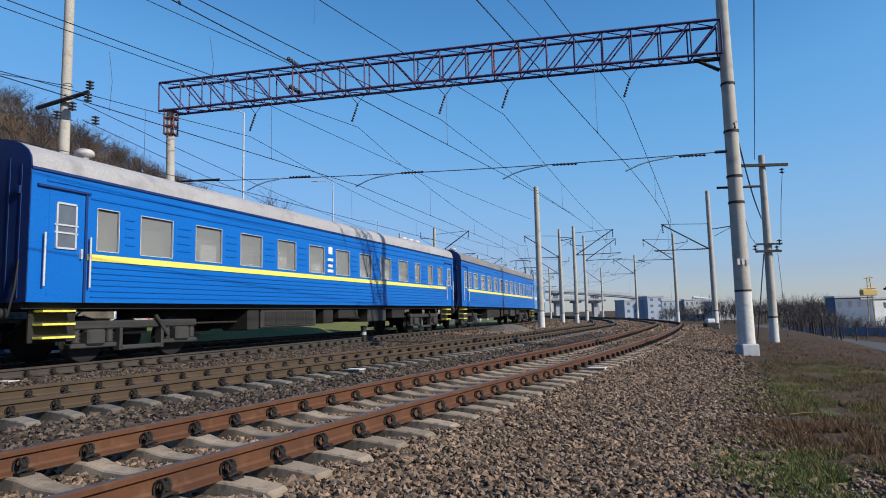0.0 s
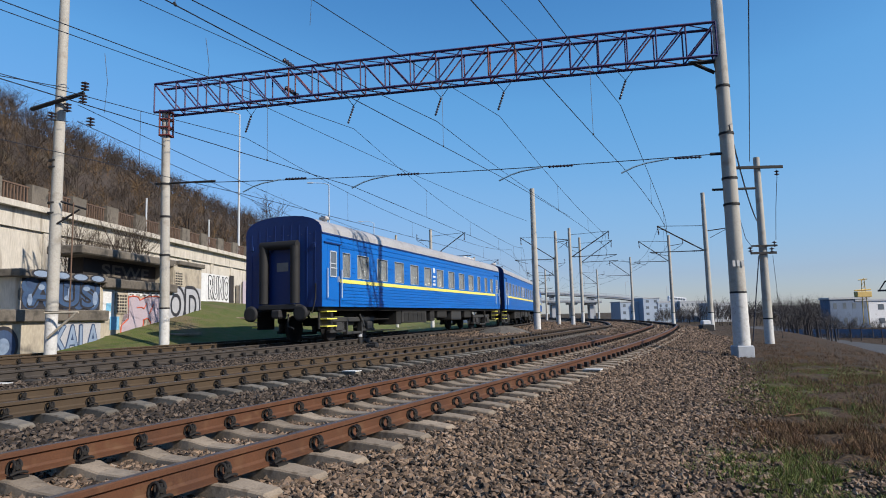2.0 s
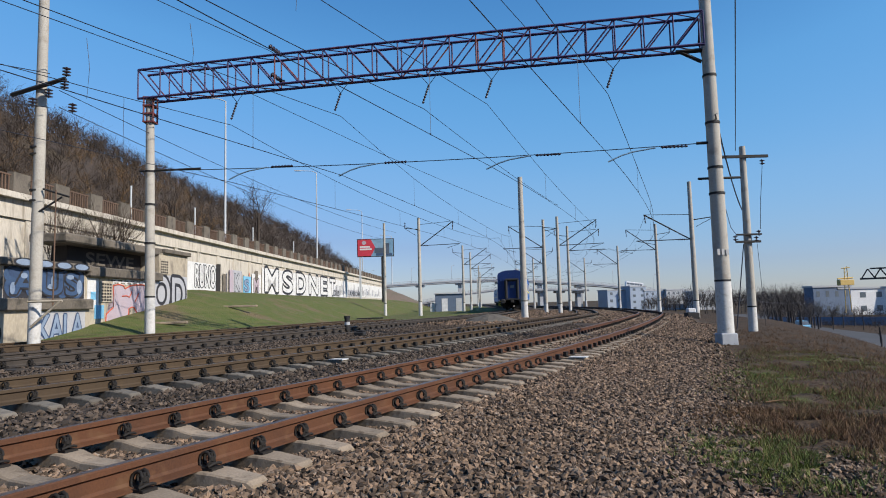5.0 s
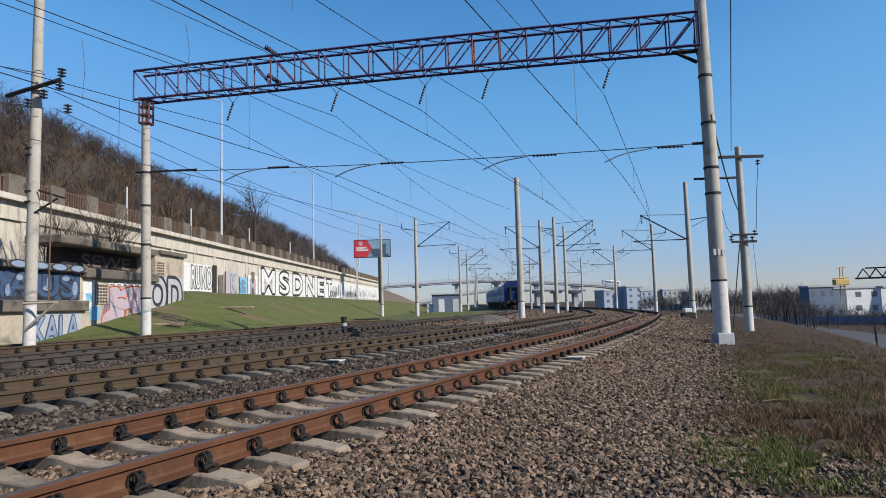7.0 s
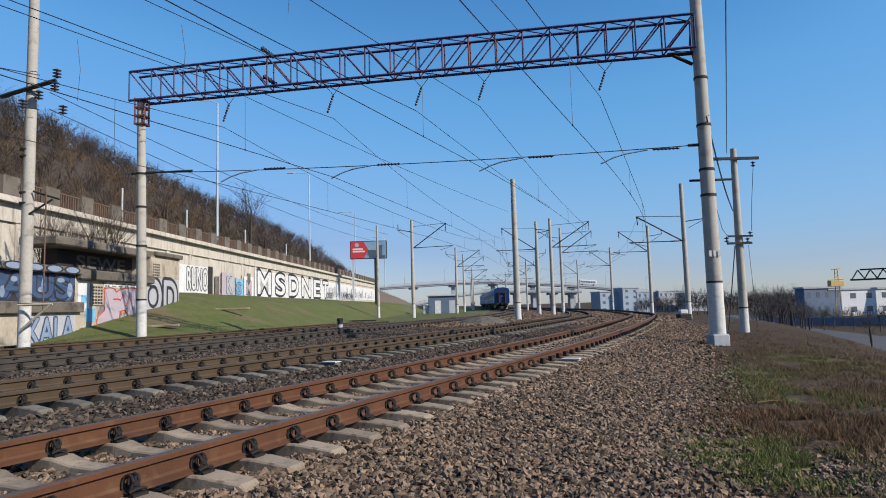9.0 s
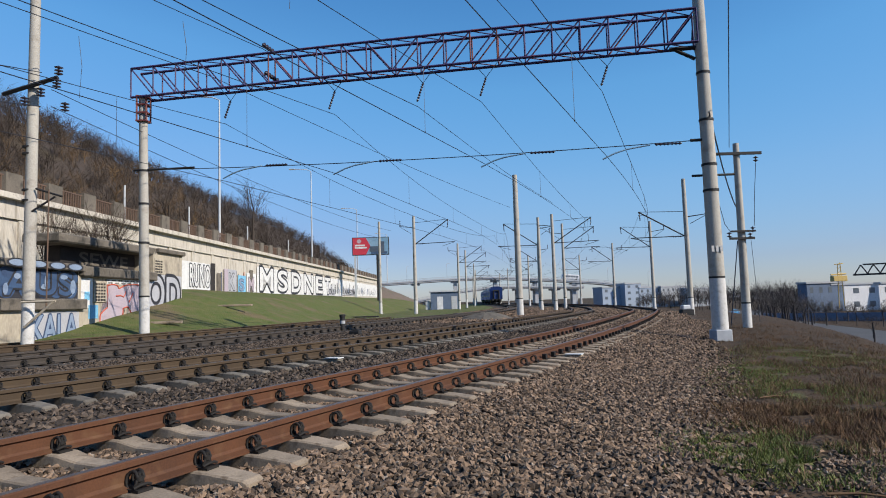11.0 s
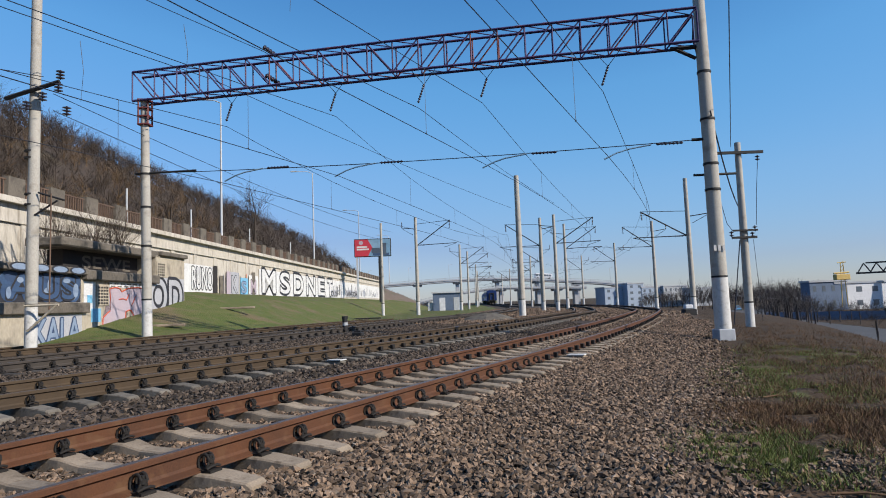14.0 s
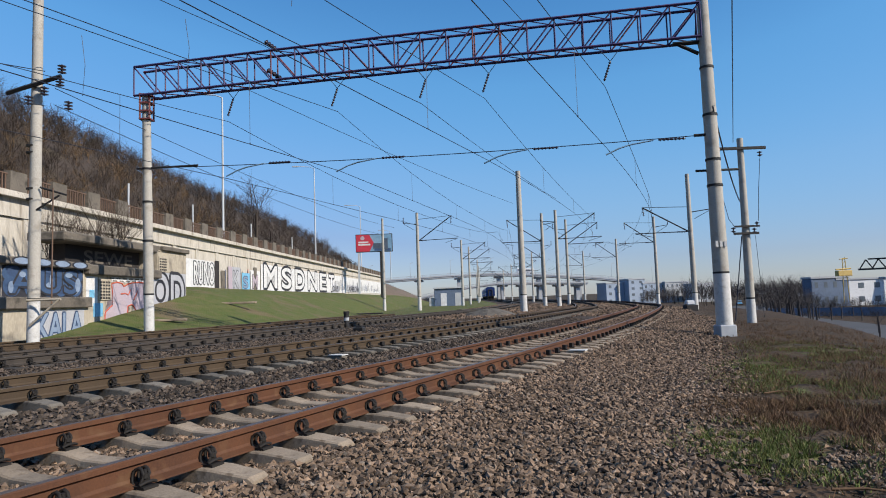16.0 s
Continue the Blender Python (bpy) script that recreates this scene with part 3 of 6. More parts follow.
# ---- poles, gantry, masts ----
def pole_parts(top, h, r0, r1, white=1.6, lean=(0, 0), base=False, material=CONCRETE, band=True):
    f = white / h
    p = [Vector((lean[0] * k, lean[1] * k, h * k)) for k in (0, f, 1)]
    ra = r0 + (r1 - r0) * f
    if white:
        part("painted_foot", TB([p[0] - Vector((0, 0, 0.4)), p[1]], r0, 16, ra), WHITE, top, "white limewashed foot")
        if band:
            part("foot_band", TB([p[1], p[1] + Vector((0, 0, 0.06))], ra + 0.004, 16), STEEL_DARK, top)
    part("shaft", TB([p[1] if white else p[0] - Vector((0, 0, 0.4)), p[2]], ra, 16, r1), material, top)
    if base:
        part("plinth", B(-0.25, 0.25, -0.25, 0.25, -0.4, 0.22, bevel=0.03), FACADE_GREY, top, "pale concrete plinth")


def insulator(bm, p, q, r=0.06, n=5):
    p, q = Vector(p), Vector(q)
    d = q - p
    m = Matrix.Translation(p) @ d.to_track_quat("Z", "Y").to_matrix().to_4x4()
    prof = [(0.02, 0)]
    for i in range(n):
        a = d.length * (i + 0.2) / n
        prof += [(0.025, a), (r, a + d.length * 0.3 / n), (0.025, a + d.length * 0.6 / n)]
    lathe(bm, prof + [(0.02, d.length)], 8, m)


RP, LP = Vector((8.34, 18.73, -0.19)), Vector((-10.46, 22.05, 0.30))
TRUSS_Z, TRUSS_H = 8.87, 1.07


def build_gantry():
    g = thing("catenary_gantry", "dark blue and rust-red lattice gantry spanning the tracks on concrete poles", "gantry")
    for at, h, r0, r1, lean, name in ((RP, 14.2, 0.24, 0.15, (0.05, 0.1), "near_pole"), (LP, 8.5, 0.175, 0.14, (-0.12, 0), "far_pole")):
        e = part(name, B(-0.02, 0.02, -0.02, 0.02, 0, 0.02), CONCRETE, g)
        e.matrix_basis = Matrix.Translation(at)
        pole_parts(e, h, r0, r1, 1.75 if name == "near_pole" else 1.3, lean, name == "near_pole")
        for z in (4.4, 5.2, 6.6, 8.1) if name == "near_pole" else (3.2, 4.6, 5.8):
            k = z / h
            part("clamp", TB([(lean[0] * k, lean[1] * k, z), (lean[0] * k, lean[1] * k, z + 0.07)], r0 + (r1 - r0) * k + 0.02, 14), STEEL_DARK, e)
    d = (Vector((LP.x, LP.y, 0)) - Vector((RP.x, RP.y, 0)))
    L = d.length
    d.normalize()
    side = Vector((-d.y, d.x, 0))
    o = Vector((RP.x, RP.y, TRUSS_Z)) + Vector((0.03, 0.06, 0)) + d * 0.15
    L += 0.35
    w, h = 0.55, TRUSS_H

    def P(a, s, z):
        return o + d * a + side * (s * w / 2) + Vector((0, 0, z * h + -0.06 * a / L + 0.05 * math.sin(math.pi * a / L)))

    n = 22
    for s in (-1, 1):
        for z in (0, 1):
            part("chord", TB([P(L * i / n, s, z) for i in range(n + 1)], 0.048, 4), STEEL_BLUE, g)
    for s in (-1, 1):
        for i in range(n):
            a, c = L * i / n, L * (i + 1) / n
            part("diagonal", TB([P(a, s, 1), P(c, s, 0)] if i < n / 2 else [P(a, s, 0), P(c, s, 1)], 0.026, 4), STEEL_RED if i in (2, 7, 9, 10, 12, 14, 15) and s < 0 else STEEL_BLUE, g)
            part("upright", TB([P(a, s, 0), P(a, s, 1)], 0.026, 4), STEEL_RED if i in (7, 8, 16) else STEEL_BLUE, g)
    for i in range(n):
        for z in (0, 1):
            part("cross_brace", TB([P(L * i / n, -1, z), P(L * (i + 1) / n, 1, z)], 0.02, 4), STEEL_RED if z == 0 and i % 3 else STEEL_BLUE, g)
    for i in (0, n):
        part("upright", TB([P(L * i / n, 1, 0), P(L * i / n, 1, 1)], 0.03, 4), STEEL_BLUE, g)
    for q in range(3):
        part("marking", B(RP.x - 0.20 + q * 0.13, RP.x - 0.12 + q * 0.13, RP.y - 0.232, RP.y - 0.222, 2.35, 2.53), WHITE, g, "small white painted mark")
    # bracket at the near pole and cage on the far pole
    part("bracket", TB([P(0.72, 0, -0.05), P(0.05, 0, -0.42)], 0.06, 4), STEEL_DARK, g)
    part("bracket", TB([P(0.8, 0, -0.07), P(-0.2, 0, -0.07)], 0.07, 4), STEEL_DARK, g)
    part("drop_cable", TB([P(-0.02, -1.2, 1.0), P(0.02, -1.2, 0.3), P(-0.12, -1.2, -0.4), P(-0.25, -1.2, -1.2), P(-0.4, -1.2, -2.4)], 0.035, 6), RUBBER, g, "black cable strapped down the pole")
    e = Vector((LP.x - 0.1, LP.y, 0))
    for sx, sy in ((-1, -1), (-1, 1), (1, -1), (1, 1)):
        part("cage_post", TB([e + Vector((sx * 0.17, sy * 0.17, TRUSS_Z - 0.95)), e + Vector((sx * 0.17, sy * 0.17, TRUSS_Z + 0.02))], 0.035, 4), STEEL_RED, g)
    for k in range(4):
        z = TRUSS_Z - 0.95 + 0.3 * k
        part("cage_ring", B(e.x - 0.2, e.x + 0.2, e.y - 0.2, e.y + 0.2, z, z + 0.05), STEEL_RED, g)
    return o, d, L, side


TO, TD, TL, TS = build_gantry()


def mast(x, y, z, h, label, arm=None, white=1.3, lean=(0, 0), r=0.19, arms_at=0.0):
    top = thing("catenary_mast", label, "mast", "catenary masts along the line", at=pose(x, y, z))
    pole_parts(top, h, r, r * 0.68, white, lean)
    if arm:
        a = Vector((arm[0], arm[1], 0))
        L = arm[2]
        h = arms_at or h
        part("cantilever", TB([(0, 0, h * 0.70), a * L + Vector((0, 0, h * 0.95))], 0.05, 6), STEEL_DARK, top)
        part("stay", TB([(0, 0, h * 0.93), a * L + Vector((0, 0, h * 0.95))], 0.022, 5), STEEL_DARK, top)
        part("registration_arm", TB([(0, 0, h * 0.71), a * (L + 0.6) + Vector((0, 0, h * 0.715))], 0.035, 5), STEEL_DARK, top)
        part("steady_arm", TB([a * (L + 0.5) + Vector((0, 0, h * 0.71)), a * (L - 0.7) + Vector((0, 0, h * 0.675))], 0.02, 5), STEEL_DARK, top)
        bm = bmesh.new()
        insulator(bm, a * 0.35 + Vector((0, 0, h * 0.71)), a * 0.95 + Vector((0, 0, h * 0.71)), 0.08)
        insulator(bm, a * (L - 0.05) + Vector((0, 0, h * 0.94)), a * (L - 0.1) + Vector((0, 0, h * 0.87)), 0.08)
        part("insulator", bm, CERAMIC, top)
        part("feeder_bracket", TB([(0, 0, h * 0.88), -a * 1.5 + Vector((0, 0, h * 0.9))], 0.035, 5), STEEL_DARK, top)
        part("feeder_bracket", TB([-a * 0.3 + Vector((0, 0, h * 0.82)), -a * 1.4 + Vector((0, 0, h * 0.89))], 0.02, 5), STEEL_DARK, top)
        bm = bmesh.new()
        insulator(bm, -a * 1.45 + Vector((0, 0, h * 0.9)), -a * 1.45 + Vector((0, 0, h * 0.96)), 0.07, 3)
        part("insulator", bm, CERAMIC, top)
    return top


PLAIN = "round concrete mast with a white foot"
ARMED = "concrete catenary mast with a dark cantilever and insulators"
MASTS = [
    (5.32, 42.13, -0.17, 9.8, PLAIN, None, 0.24), (17.61, 43.92, -0.46, 9.8, ARMED, (-0.97, 0.24, 3.2), 0.2), (23.39, 68.37, -0.52, 9.8, ARMED, (-0.98, 0.2, 3.2), 0.2),
    (27.06, 96.92, -0.37, 9.8, ARMED, (-1, 0.08, 3.2), 0.2), (28.22, 125.38, -0.23, 9.8, ARMED, (-1, 0, 3.2), 0.2), (11.09, 60.41, -0.48, 9.8, ARMED, (0.97, -0.2, 3.8), 0.2),
    (10.11, 62.82, -0.43, 9.8, ARMED, (-0.97, 0.2, 3.6), 0.2), (14.11, 70.76, -0.2, 9.8, ARMED, (0.98, -0.15, 3.6), 0.19), (-2.53, 62.44, 0.03, 9.8, ARMED, (0.97, -0.2, 3.6), 0.2),
    (2.7, 92.12, -0.14, 9.8, ARMED, (0.99, -0.1, 3.6), 0.2), (4.44, 107.78, 0.09, 9.8, ARMED, (1, 0, 3.6), 0.19), (-6.31, 65.18, -0.06, 9.8, PLAIN, None, 0.17),
    (14.6, 92.0, -0.2, 9.6, ARMED, (-1, 0.1, 3.4), 0.19), (16.8, 118, -0.2, 9.6, ARMED, (-1, 0.05, 3.4), 0.19), (17.5, 140, -0.2, 9.6, ARMED, (1, 0, 3.4), 0.19), (17.9, 165, -0.2, 9.6, ARMED, (-1, 0, 3.4), 0.19),
    (18.6, 195, -0.2, 9.6, ARMED, (-1, 0, 3.4), 0.19), (9.6, 170, -0.1, 9.6, ARMED, (1, 0, 3.4), 0.19), (11.2, 215, -0.1, 9.6, ARMED, (1, 0, 3.4), 0.19), (7.6, 140, -0.1, 9.6, ARMED, (1, 0, 3.4), 0.19),
    (22.0, 230, -0.2, 9.6, ARMED, (-1, 0, 3.4), 0.19),
]
for mx, my, mz, mh, ml, marm, mr in MASTS:
    mast(mx, my, mz, mh, ml, marm, r=mr, arms_at=8.0 if my == 43.92 else 0.0)


def build_old_pole():
    """The feeder pole at the left, with a crossbar and insulators."""
    top = thing("feeder_pole", "weathered concrete pole with a dark crossbar and insulators", "pole", at=pose(-11.57, 17.52, 0.42))
    pole_parts(top, 13.0, 0.165, 0.125, 1.05, (0.0, 0.0))
    for x0, x1, z0, z1 in ((-1.0, 0.55, 6.98, 7.42),):
        part("crossbar", TB([(x0 + 0.28, -0.22, z0), (x1 + 0.28, -0.22, z1)], 0.07, 4), STEEL_DARK, top)
    for x, z in ((0.85, 7.62), (0.8, 7.25), (1.05, 6.55), (-0.1, 6.75), (0.35, 7.0)):
        bm = bmesh.new()
        insulator(bm, (x, -0.22, z - 0.14), (x, -0.22, z + 0.14), 0.12, 3)
        part("insulator", bm, CERAMIC, top)
    for z in (5.45, 5.25, 4.2, 3.9):
        k = z / 13
        part("clamp", TB([(-0.2 * k, 0, z), (-0.2 * k, 0, z + 0.05)], 0.175, 14), STEEL_DARK, top)
    part("bracket", TB([(0.2, -0.1, 4.25), (0.95, -0.1, 4.0)], 0.03, 5), STEEL_DARK, top)
    part("bracket", TB([(0.1, -0.1, 3.6), (0.75, -0.1, 4.0)], 0.03, 5), STEEL_DARK, top)
    part("conduit", TB([(0.6, -0.15, 0.9), (0.6, -0.15, 4.2)], 0.022, 6), GRILLE, top, "thin rusty conduit pipe")
    part("foot_bracket", TB([(0.1, -0.3, 0.35), (0.9, -0.3, 1.05)], 0.035, 5), PLASTER_Y, top)
    part("foot_bracket", TB([(0.0, -0.3, 1.05), (0.95, -0.3, 1.05)], 0.035, 5), PLASTER_Y, top)


def build_utility_pole():
    top = thing("utility_pole", "grey utility pole with crossarms, insulators and a white foot", "pole", at=pose(12.35, 25.25, -0.3))
    pole_parts(top, 7.55, 0.18, 0.12, 0.95, (0.05, 0), material=CONCRETE)
    part("crossarm", B(-1.0, 1.0, -0.2, -0.1, 7.05, 7.16), STEEL_DARK, top)
    part("crossarm", B(-0.55, 0.45, -0.24, -0.14, 3.55, 3.64), STEEL_DARK, top)
    part("crossarm", B(-0.5, 0.5, -0.24, -0.14, 3.85, 3.92), STEEL_DARK, top)
    for x, z in ((0.75, 6.85), (-0.55, 3.75), (0.42, 3.95), (0.3, 3.7)):
        bm = bmesh.new()
        insulator(bm, (x, -0.16, z - 0.12), (x, -0.16, z + 0.12), 0.11, 2)
        part("insulator", bm, CERAMIC, top)
    part("cable", TB([(-0.9, -0.15, 7.05), (-0.95, -0.15, 5.4), (-0.7, -0.15, 4.2), (-0.5, -0.15, 3.9)], 0.012, 4), WIRE, top)
    part("cable", TB([(0.75, -0.15, 6.7), (0.6, -0.15, 5.4), (0.5, -0.15, 4.1)], 0.012, 4), WIRE, top)
    part("cable", TB([(-0.25, -0.2, 3.5), (-0.75, -0.2, 0.1)], 0.022, 4), WIRE, top)
    part("cable", TB([(0.3, -0.2, 3.5), (0.42, -0.2, 0.2)], 0.009, 4), WIRE, top)


build_old_pole()
build_utility_pole()


# ---- overhead wires ----
def wire(name, label, pts, r=0.011):
    return tagged(part(name, TB(pts, r, 4, cap=False), WIRE), label, "wire", "overhead wires")


BACK = Vector((math.sin(radians(25.0)), math.cos(radians(25.0)), 0))


def catenary(line, shift, z_contact, hang_at):
    """Contact wire, messenger wire and droppers along one track, hung at the given arc lengths."""
    top = thing("overhead_line", "contact wire, messenger wire and thin droppers over a track", "overhead line", "overhead lines")
    con, mes, drops = [], [], []
    zig = 0.2
    stops = sorted(hang_at)
    x0, y0, _ = (float(q) for q in line.at(stops[0], shift))
    n = 14
    for i in range(n):
        # the span behind, back to the gantry before this one
        f, d = i / n, 60.0 * (1 - i / n)
        x, y = x0 - BACK.x * d, y0 - BACK.y * d
        con.append((x, y, z_contact + 0.1 * (1 - f)))
        mes.append((x, y, z_contact + 2.05 - 0.95 * 4 * f * (1 - f)))
        if i % 2:
            drops.append((mes[-1], con[-1]))
    for k, (a, c) in enumerate(zip(stops, stops[1:])):
        n = max(6, int((c - a) / 3.5))
        for i in range(n):
            f = i / n
            s = a + (c - a) * f
            side = zig if k % 2 else -zig
            x, y, _ = line.at(s, shift * max(0.0, 1 - max(0, s - stops[0]) / 60) + side * (1 - abs(1 - 2 * f)))
            zc = z_contact + dip(x, y)
            zm = z_contact + 2.05 - 1.35 * 4 * f * (1 - f) + dip(x, y)
            con.append((x, y, zc))
            mes.append((x, y, zm))
            if i and i % 2 == 0:
                drops.append(((x, y, zm), (x, y, zc)))
    part("contact_wire", TB(con, 0.011, 4, cap=False), WIRE, top)
    part("messenger_wire", TB(mes, 0.011, 4, cap=False), WIRE, top)
    for p, q in drops:
        if p[1] < 75:
            part("dropper", TB([p, q], 0.007, 3, cap=False), WIRE, top)
            part("clip", B(q[0] - 0.012, q[0] + 0.012, q[1] - 0.03, q[1] + 0.03, q[2] - 0.01, q[2] + 0.03), STEEL_DARK, top)


def under_gantry(k):
    return Vector((RP.x, RP.y, 0)).lerp(Vector((LP.x, LP.y, 0)), k)


for ln, k, far in ((T1, 0.16, (32, 60, 90, 120, 170)), (T2, 0.362, (34, 62, 92, 122, 172)), (T3, 0.626, (40, 72, 104, 150, 200)), (T3, 0.838, (42, 78, 110, 150, 200, 250))):
    g = under_gantry(k)
    s0, sh = (float(q[0]) for q in ln.near(np.array([g.x]), np.array([g.y])))
    catenary(ln, sh, 5.56, [s0] + [s0 + q for q in far])


def build_span():
    """Suspension insulators under the gantry, and the cross wire with its registration arms below it."""
    span = thing("cross_span_wire", "thin cross-span wire with blue registration arms and insulators", "wire")
    a, c = Vector((RP.x, RP.y, 5.83)), Vector((LP.x, LP.y, 6.17))
    part("span_wire", TB(strand((a, c), 0.14, 16), 0.014, 4), WIRE, span)
    d = (c - a).normalized()
    part("bracket", TB([a, a + d * 0.5], 0.05, 5), STEEL_DARK, span)
    part("bracket", TB([c - d * 1.9, c + d * 0.5], 0.04, 5), STEEL_DARK, span)
    part("bracket", TB([a + Vector((0.9, 0.3, -1.05)), a + Vector((-0.5, 0.1, -1.1))], 0.04, 5), STEEL_DARK, span)
    for k in (0.16, 0.362, 0.626, 0.838):
        p = under_gantry(k) + Vector((0, 0, 5.83 + 0.34 * k - 0.56 * k * (1 - k)))
        bm = bmesh.new()
        insulator(bm, p - d * 2.3, p - d * 1.5, 0.05, 7)
        part("insulator", bm, CERAMIC, span)
        part("registration_arm", TB([p - d * 1.35, p - d * 0.65 - Vector((0, 0, 0.10)), p - d * 0.3 - Vector((0, 0, 0.2)), p + d * 0.1 - Vector((0, 0, 0.38))], 0.026, 5), POSTER_BLUE, span)
    for k in (0.158, 0.361, 0.472, 0.634, 0.836):
        hang = thing("suspension_insulator", "dark suspension insulator hanging on a wire yoke under the gantry", "insulator", "gantry insulators")
        q = under_gantry(k) - d * 0.16 + Vector((0, 0, TRUSS_Z + 0.06))
        b2 = q - Vector((0, 0, 0.5))
        for e in (-0.4, 0.4):
            part("yoke", TB([q + d * e, b2], 0.011, 4), WIRE, hang)
        bm = bmesh.new()
        insulator(bm, b2, b2 - Vector((0, 0, 0.62)) + d * 0.22, 0.05, 7)
        part("insulator", bm, CERAMIC, hang)


build_span()
# feeder and messenger wires over the gantry: where they cross it, and where they end ahead
RUN = Vector((0.335, 0.942, 0))
for p, q in (((-0.55, 20.3, 7.62), (8.2, 44.0, 7.9)), ((-7.94, 21.6, 9.38), (5.98, 51.46, 8.8)), ((-6.01, 21.26, 10.2), (-5.8, 21.7, 10.18)), ((2.88, 19.69, 10.05), (2.9, 19.75, 10.04))):
    p, q = Vector(p), Vector(q)
    far_end = p - BACK * 50 + Vector((0, 0, 0.1))
    wire("feeder_wire", "thin dark feeder wire over the tracks", strand((far_end, p), 0.75, 14)[:-1] + strand((p, q), (q - p).length * 0.006, 8), 0.013)
for k, z0, z1 in ((0.99, 7.9, 9.9), (0.80, 8.2, 10.0), (0.62, 10.0, 12.4)):
    p = under_gantry(k) - RUN * 3
    wire("jumper_wire", "thin dark hanging jumper wire", [p + Vector((0, 0, z1)), p + Vector((0.12, 0, (z0 + z1) / 2)), p + Vector((0.05, 0, z0))], 0.009)
for p, q, sag in (((12.05, 25.1, 7.06), (-9.0, -20.2, 7.3), 0.1), ((-11.2, 17.3, 8.0), (-40, -6, 9.4), 0.3), ((-11.2, 17.3, 7.0), (-40, -6, 7.4), 0.3), ((-11.1, 17.6, 7.6), (-5.0, 64, 8.6), 0.5), ((-11.1, 17.6, 7.1), (-6.2, 65, 8.0), 0.5)):
    wire("feeder_wire", "thin dark feeder wire beside the tracks", strand((p, q), sag, 14), 0.012)
wire("jumper_wire", "thick black jumper cable between the poles", strand(((8.3, 18.4, 6.6), (12.1, 25.0, 4.6)), 0.35, 10), 0.022)


def build_spool():
    """Black strain insulators on the wires beside the gantry."""
    for k, z in ((0.752, 10.17), (0.748, 9.15)):
        p = under_gantry(k) + Vector((0, 0, z))
        bm = bmesh.new()
        insulator(bm, p - RUN * 0.35 + Vector((0, 0, 0.05)), p + RUN * 0.45, 0.09, 5)
        tagged(part("strain_insulator", bm, CERAMIC), "black ribbed strain insulator on a feeder wire", "insulator", "gantry insulators")


build_spool()


# ---- retaining wall, parapet and hill ----
def build_wall():
    top = thing("wall_retaining", "long pale retaining wall with pilasters and graffiti", "wall", kind="structure")
    y0, y1, zc = 10.0, 136.0, 6.3

    def slab(name, xa, xb, za, zb, ya, yb, material, bevel=0.02, parent=top):
        bm = bmesh.new()
        vs = box(bm, 0, 1, 0, 1, za, zb, 0)
        for v in vs:
            y = ya + (yb - ya) * v.co.y
            v.co = Vector((WALL_X(y) + xa + (xb - xa) * v.co.x, y, v.co.z))
        return part(name, bm, material, parent)

    slab("face", -0.8, 0.0, -0.5, zc - 1.05, y0, y1, PLASTER)
    slab("frieze", -0.9, 0.12, zc - 1.05, zc - 0.25, y0, y1, PLASTER)
    slab("cornice", -0.9, 0.42, zc - 0.25, zc, y0, y1, PLASTER)
    y = y0
    while y < y1 - 3.4:
        slab("pilaster", 0.0, 0.07, 1.6, zc - 1.05, y, y + 0.45, PLASTER)
        y += 3.4
    # parapet: stone posts with rusty grilles between
    y = y0
    while y < y1 - 3:
        slab("parapet_post", -0.25, 0.05, zc, zc + 0.95, y, y + 1.0, CONC_DARK)
        slab("grille_rail", -0.14, -0.06, zc + 0.78, zc + 0.84, y + 1.0, y + 2.7, GRILLE)
        slab("grille_rail", -0.14, -0.06, zc + 0.08, zc + 0.14, y + 1.0, y + 2.7, GRILLE)
        n = 9
        bm = bmesh.new()
        for k in range(n):
            yy = y + 1.0 + (k + 0.5) * 1.7 / n
            box(bm, WALL_X(yy) - 0.12, WALL_X(yy) - 0.08, yy - 0.03, yy + 0.03, zc + 0.14, zc + 0.78)
        part("grille", bm, GRILLE, top)
        y += 2.7
    slab("terrace", -7, -0.9, zc - 1.5, zc - 0.05, y0, y1, ASPHALT)
    return top


build_wall()


def on_wall(bm, y0, y1, z0, z1, lift):
    """A thin flake of paint on the wall's face."""
    q = [(WALL_X(y) + lift, y, z) for y, z in ((y0, z0), (y1, z0), (y1, z1), (y0, z1))]
    bm.faces.new([bm.verts.new(p) for p in q])


def word_mesh(text, width, height, fat=0.0, material=None):
    """Letters of the built-in font as a flat mesh in x and z, fitted to a width and height."""
    cu = bpy.data.curves.new("letters", "FONT")
    cu.body, cu.size, cu.offset, cu.space_character = text, 1.0, 0.018, 1.02
    ob = bpy.data.objects.new("letters", cu)
    scene.collection.objects.link(ob)
    me = bpy.data.meshes.new_from_object(ob.evaluated_get(bpy.context.evaluated_depsgraph_get()))
    bpy.data.objects.remove(ob)
    v = np.array([p.co for p in me.vertices])
    lo, hi = v.min(0), v.max(0)
    x = (v[:, 0] - lo[0]) / (hi[0] - lo[0]) * width
    z = (v[:, 1] - lo[1]) / (hi[1] - lo[1]) * height
    me.vertices.foreach_set("co", np.stack([x, 0 * x, z], -1).astype(np.float32).ravel())
    me.update()
    me.materials.clear()
    me.materials.append(material)
    return me


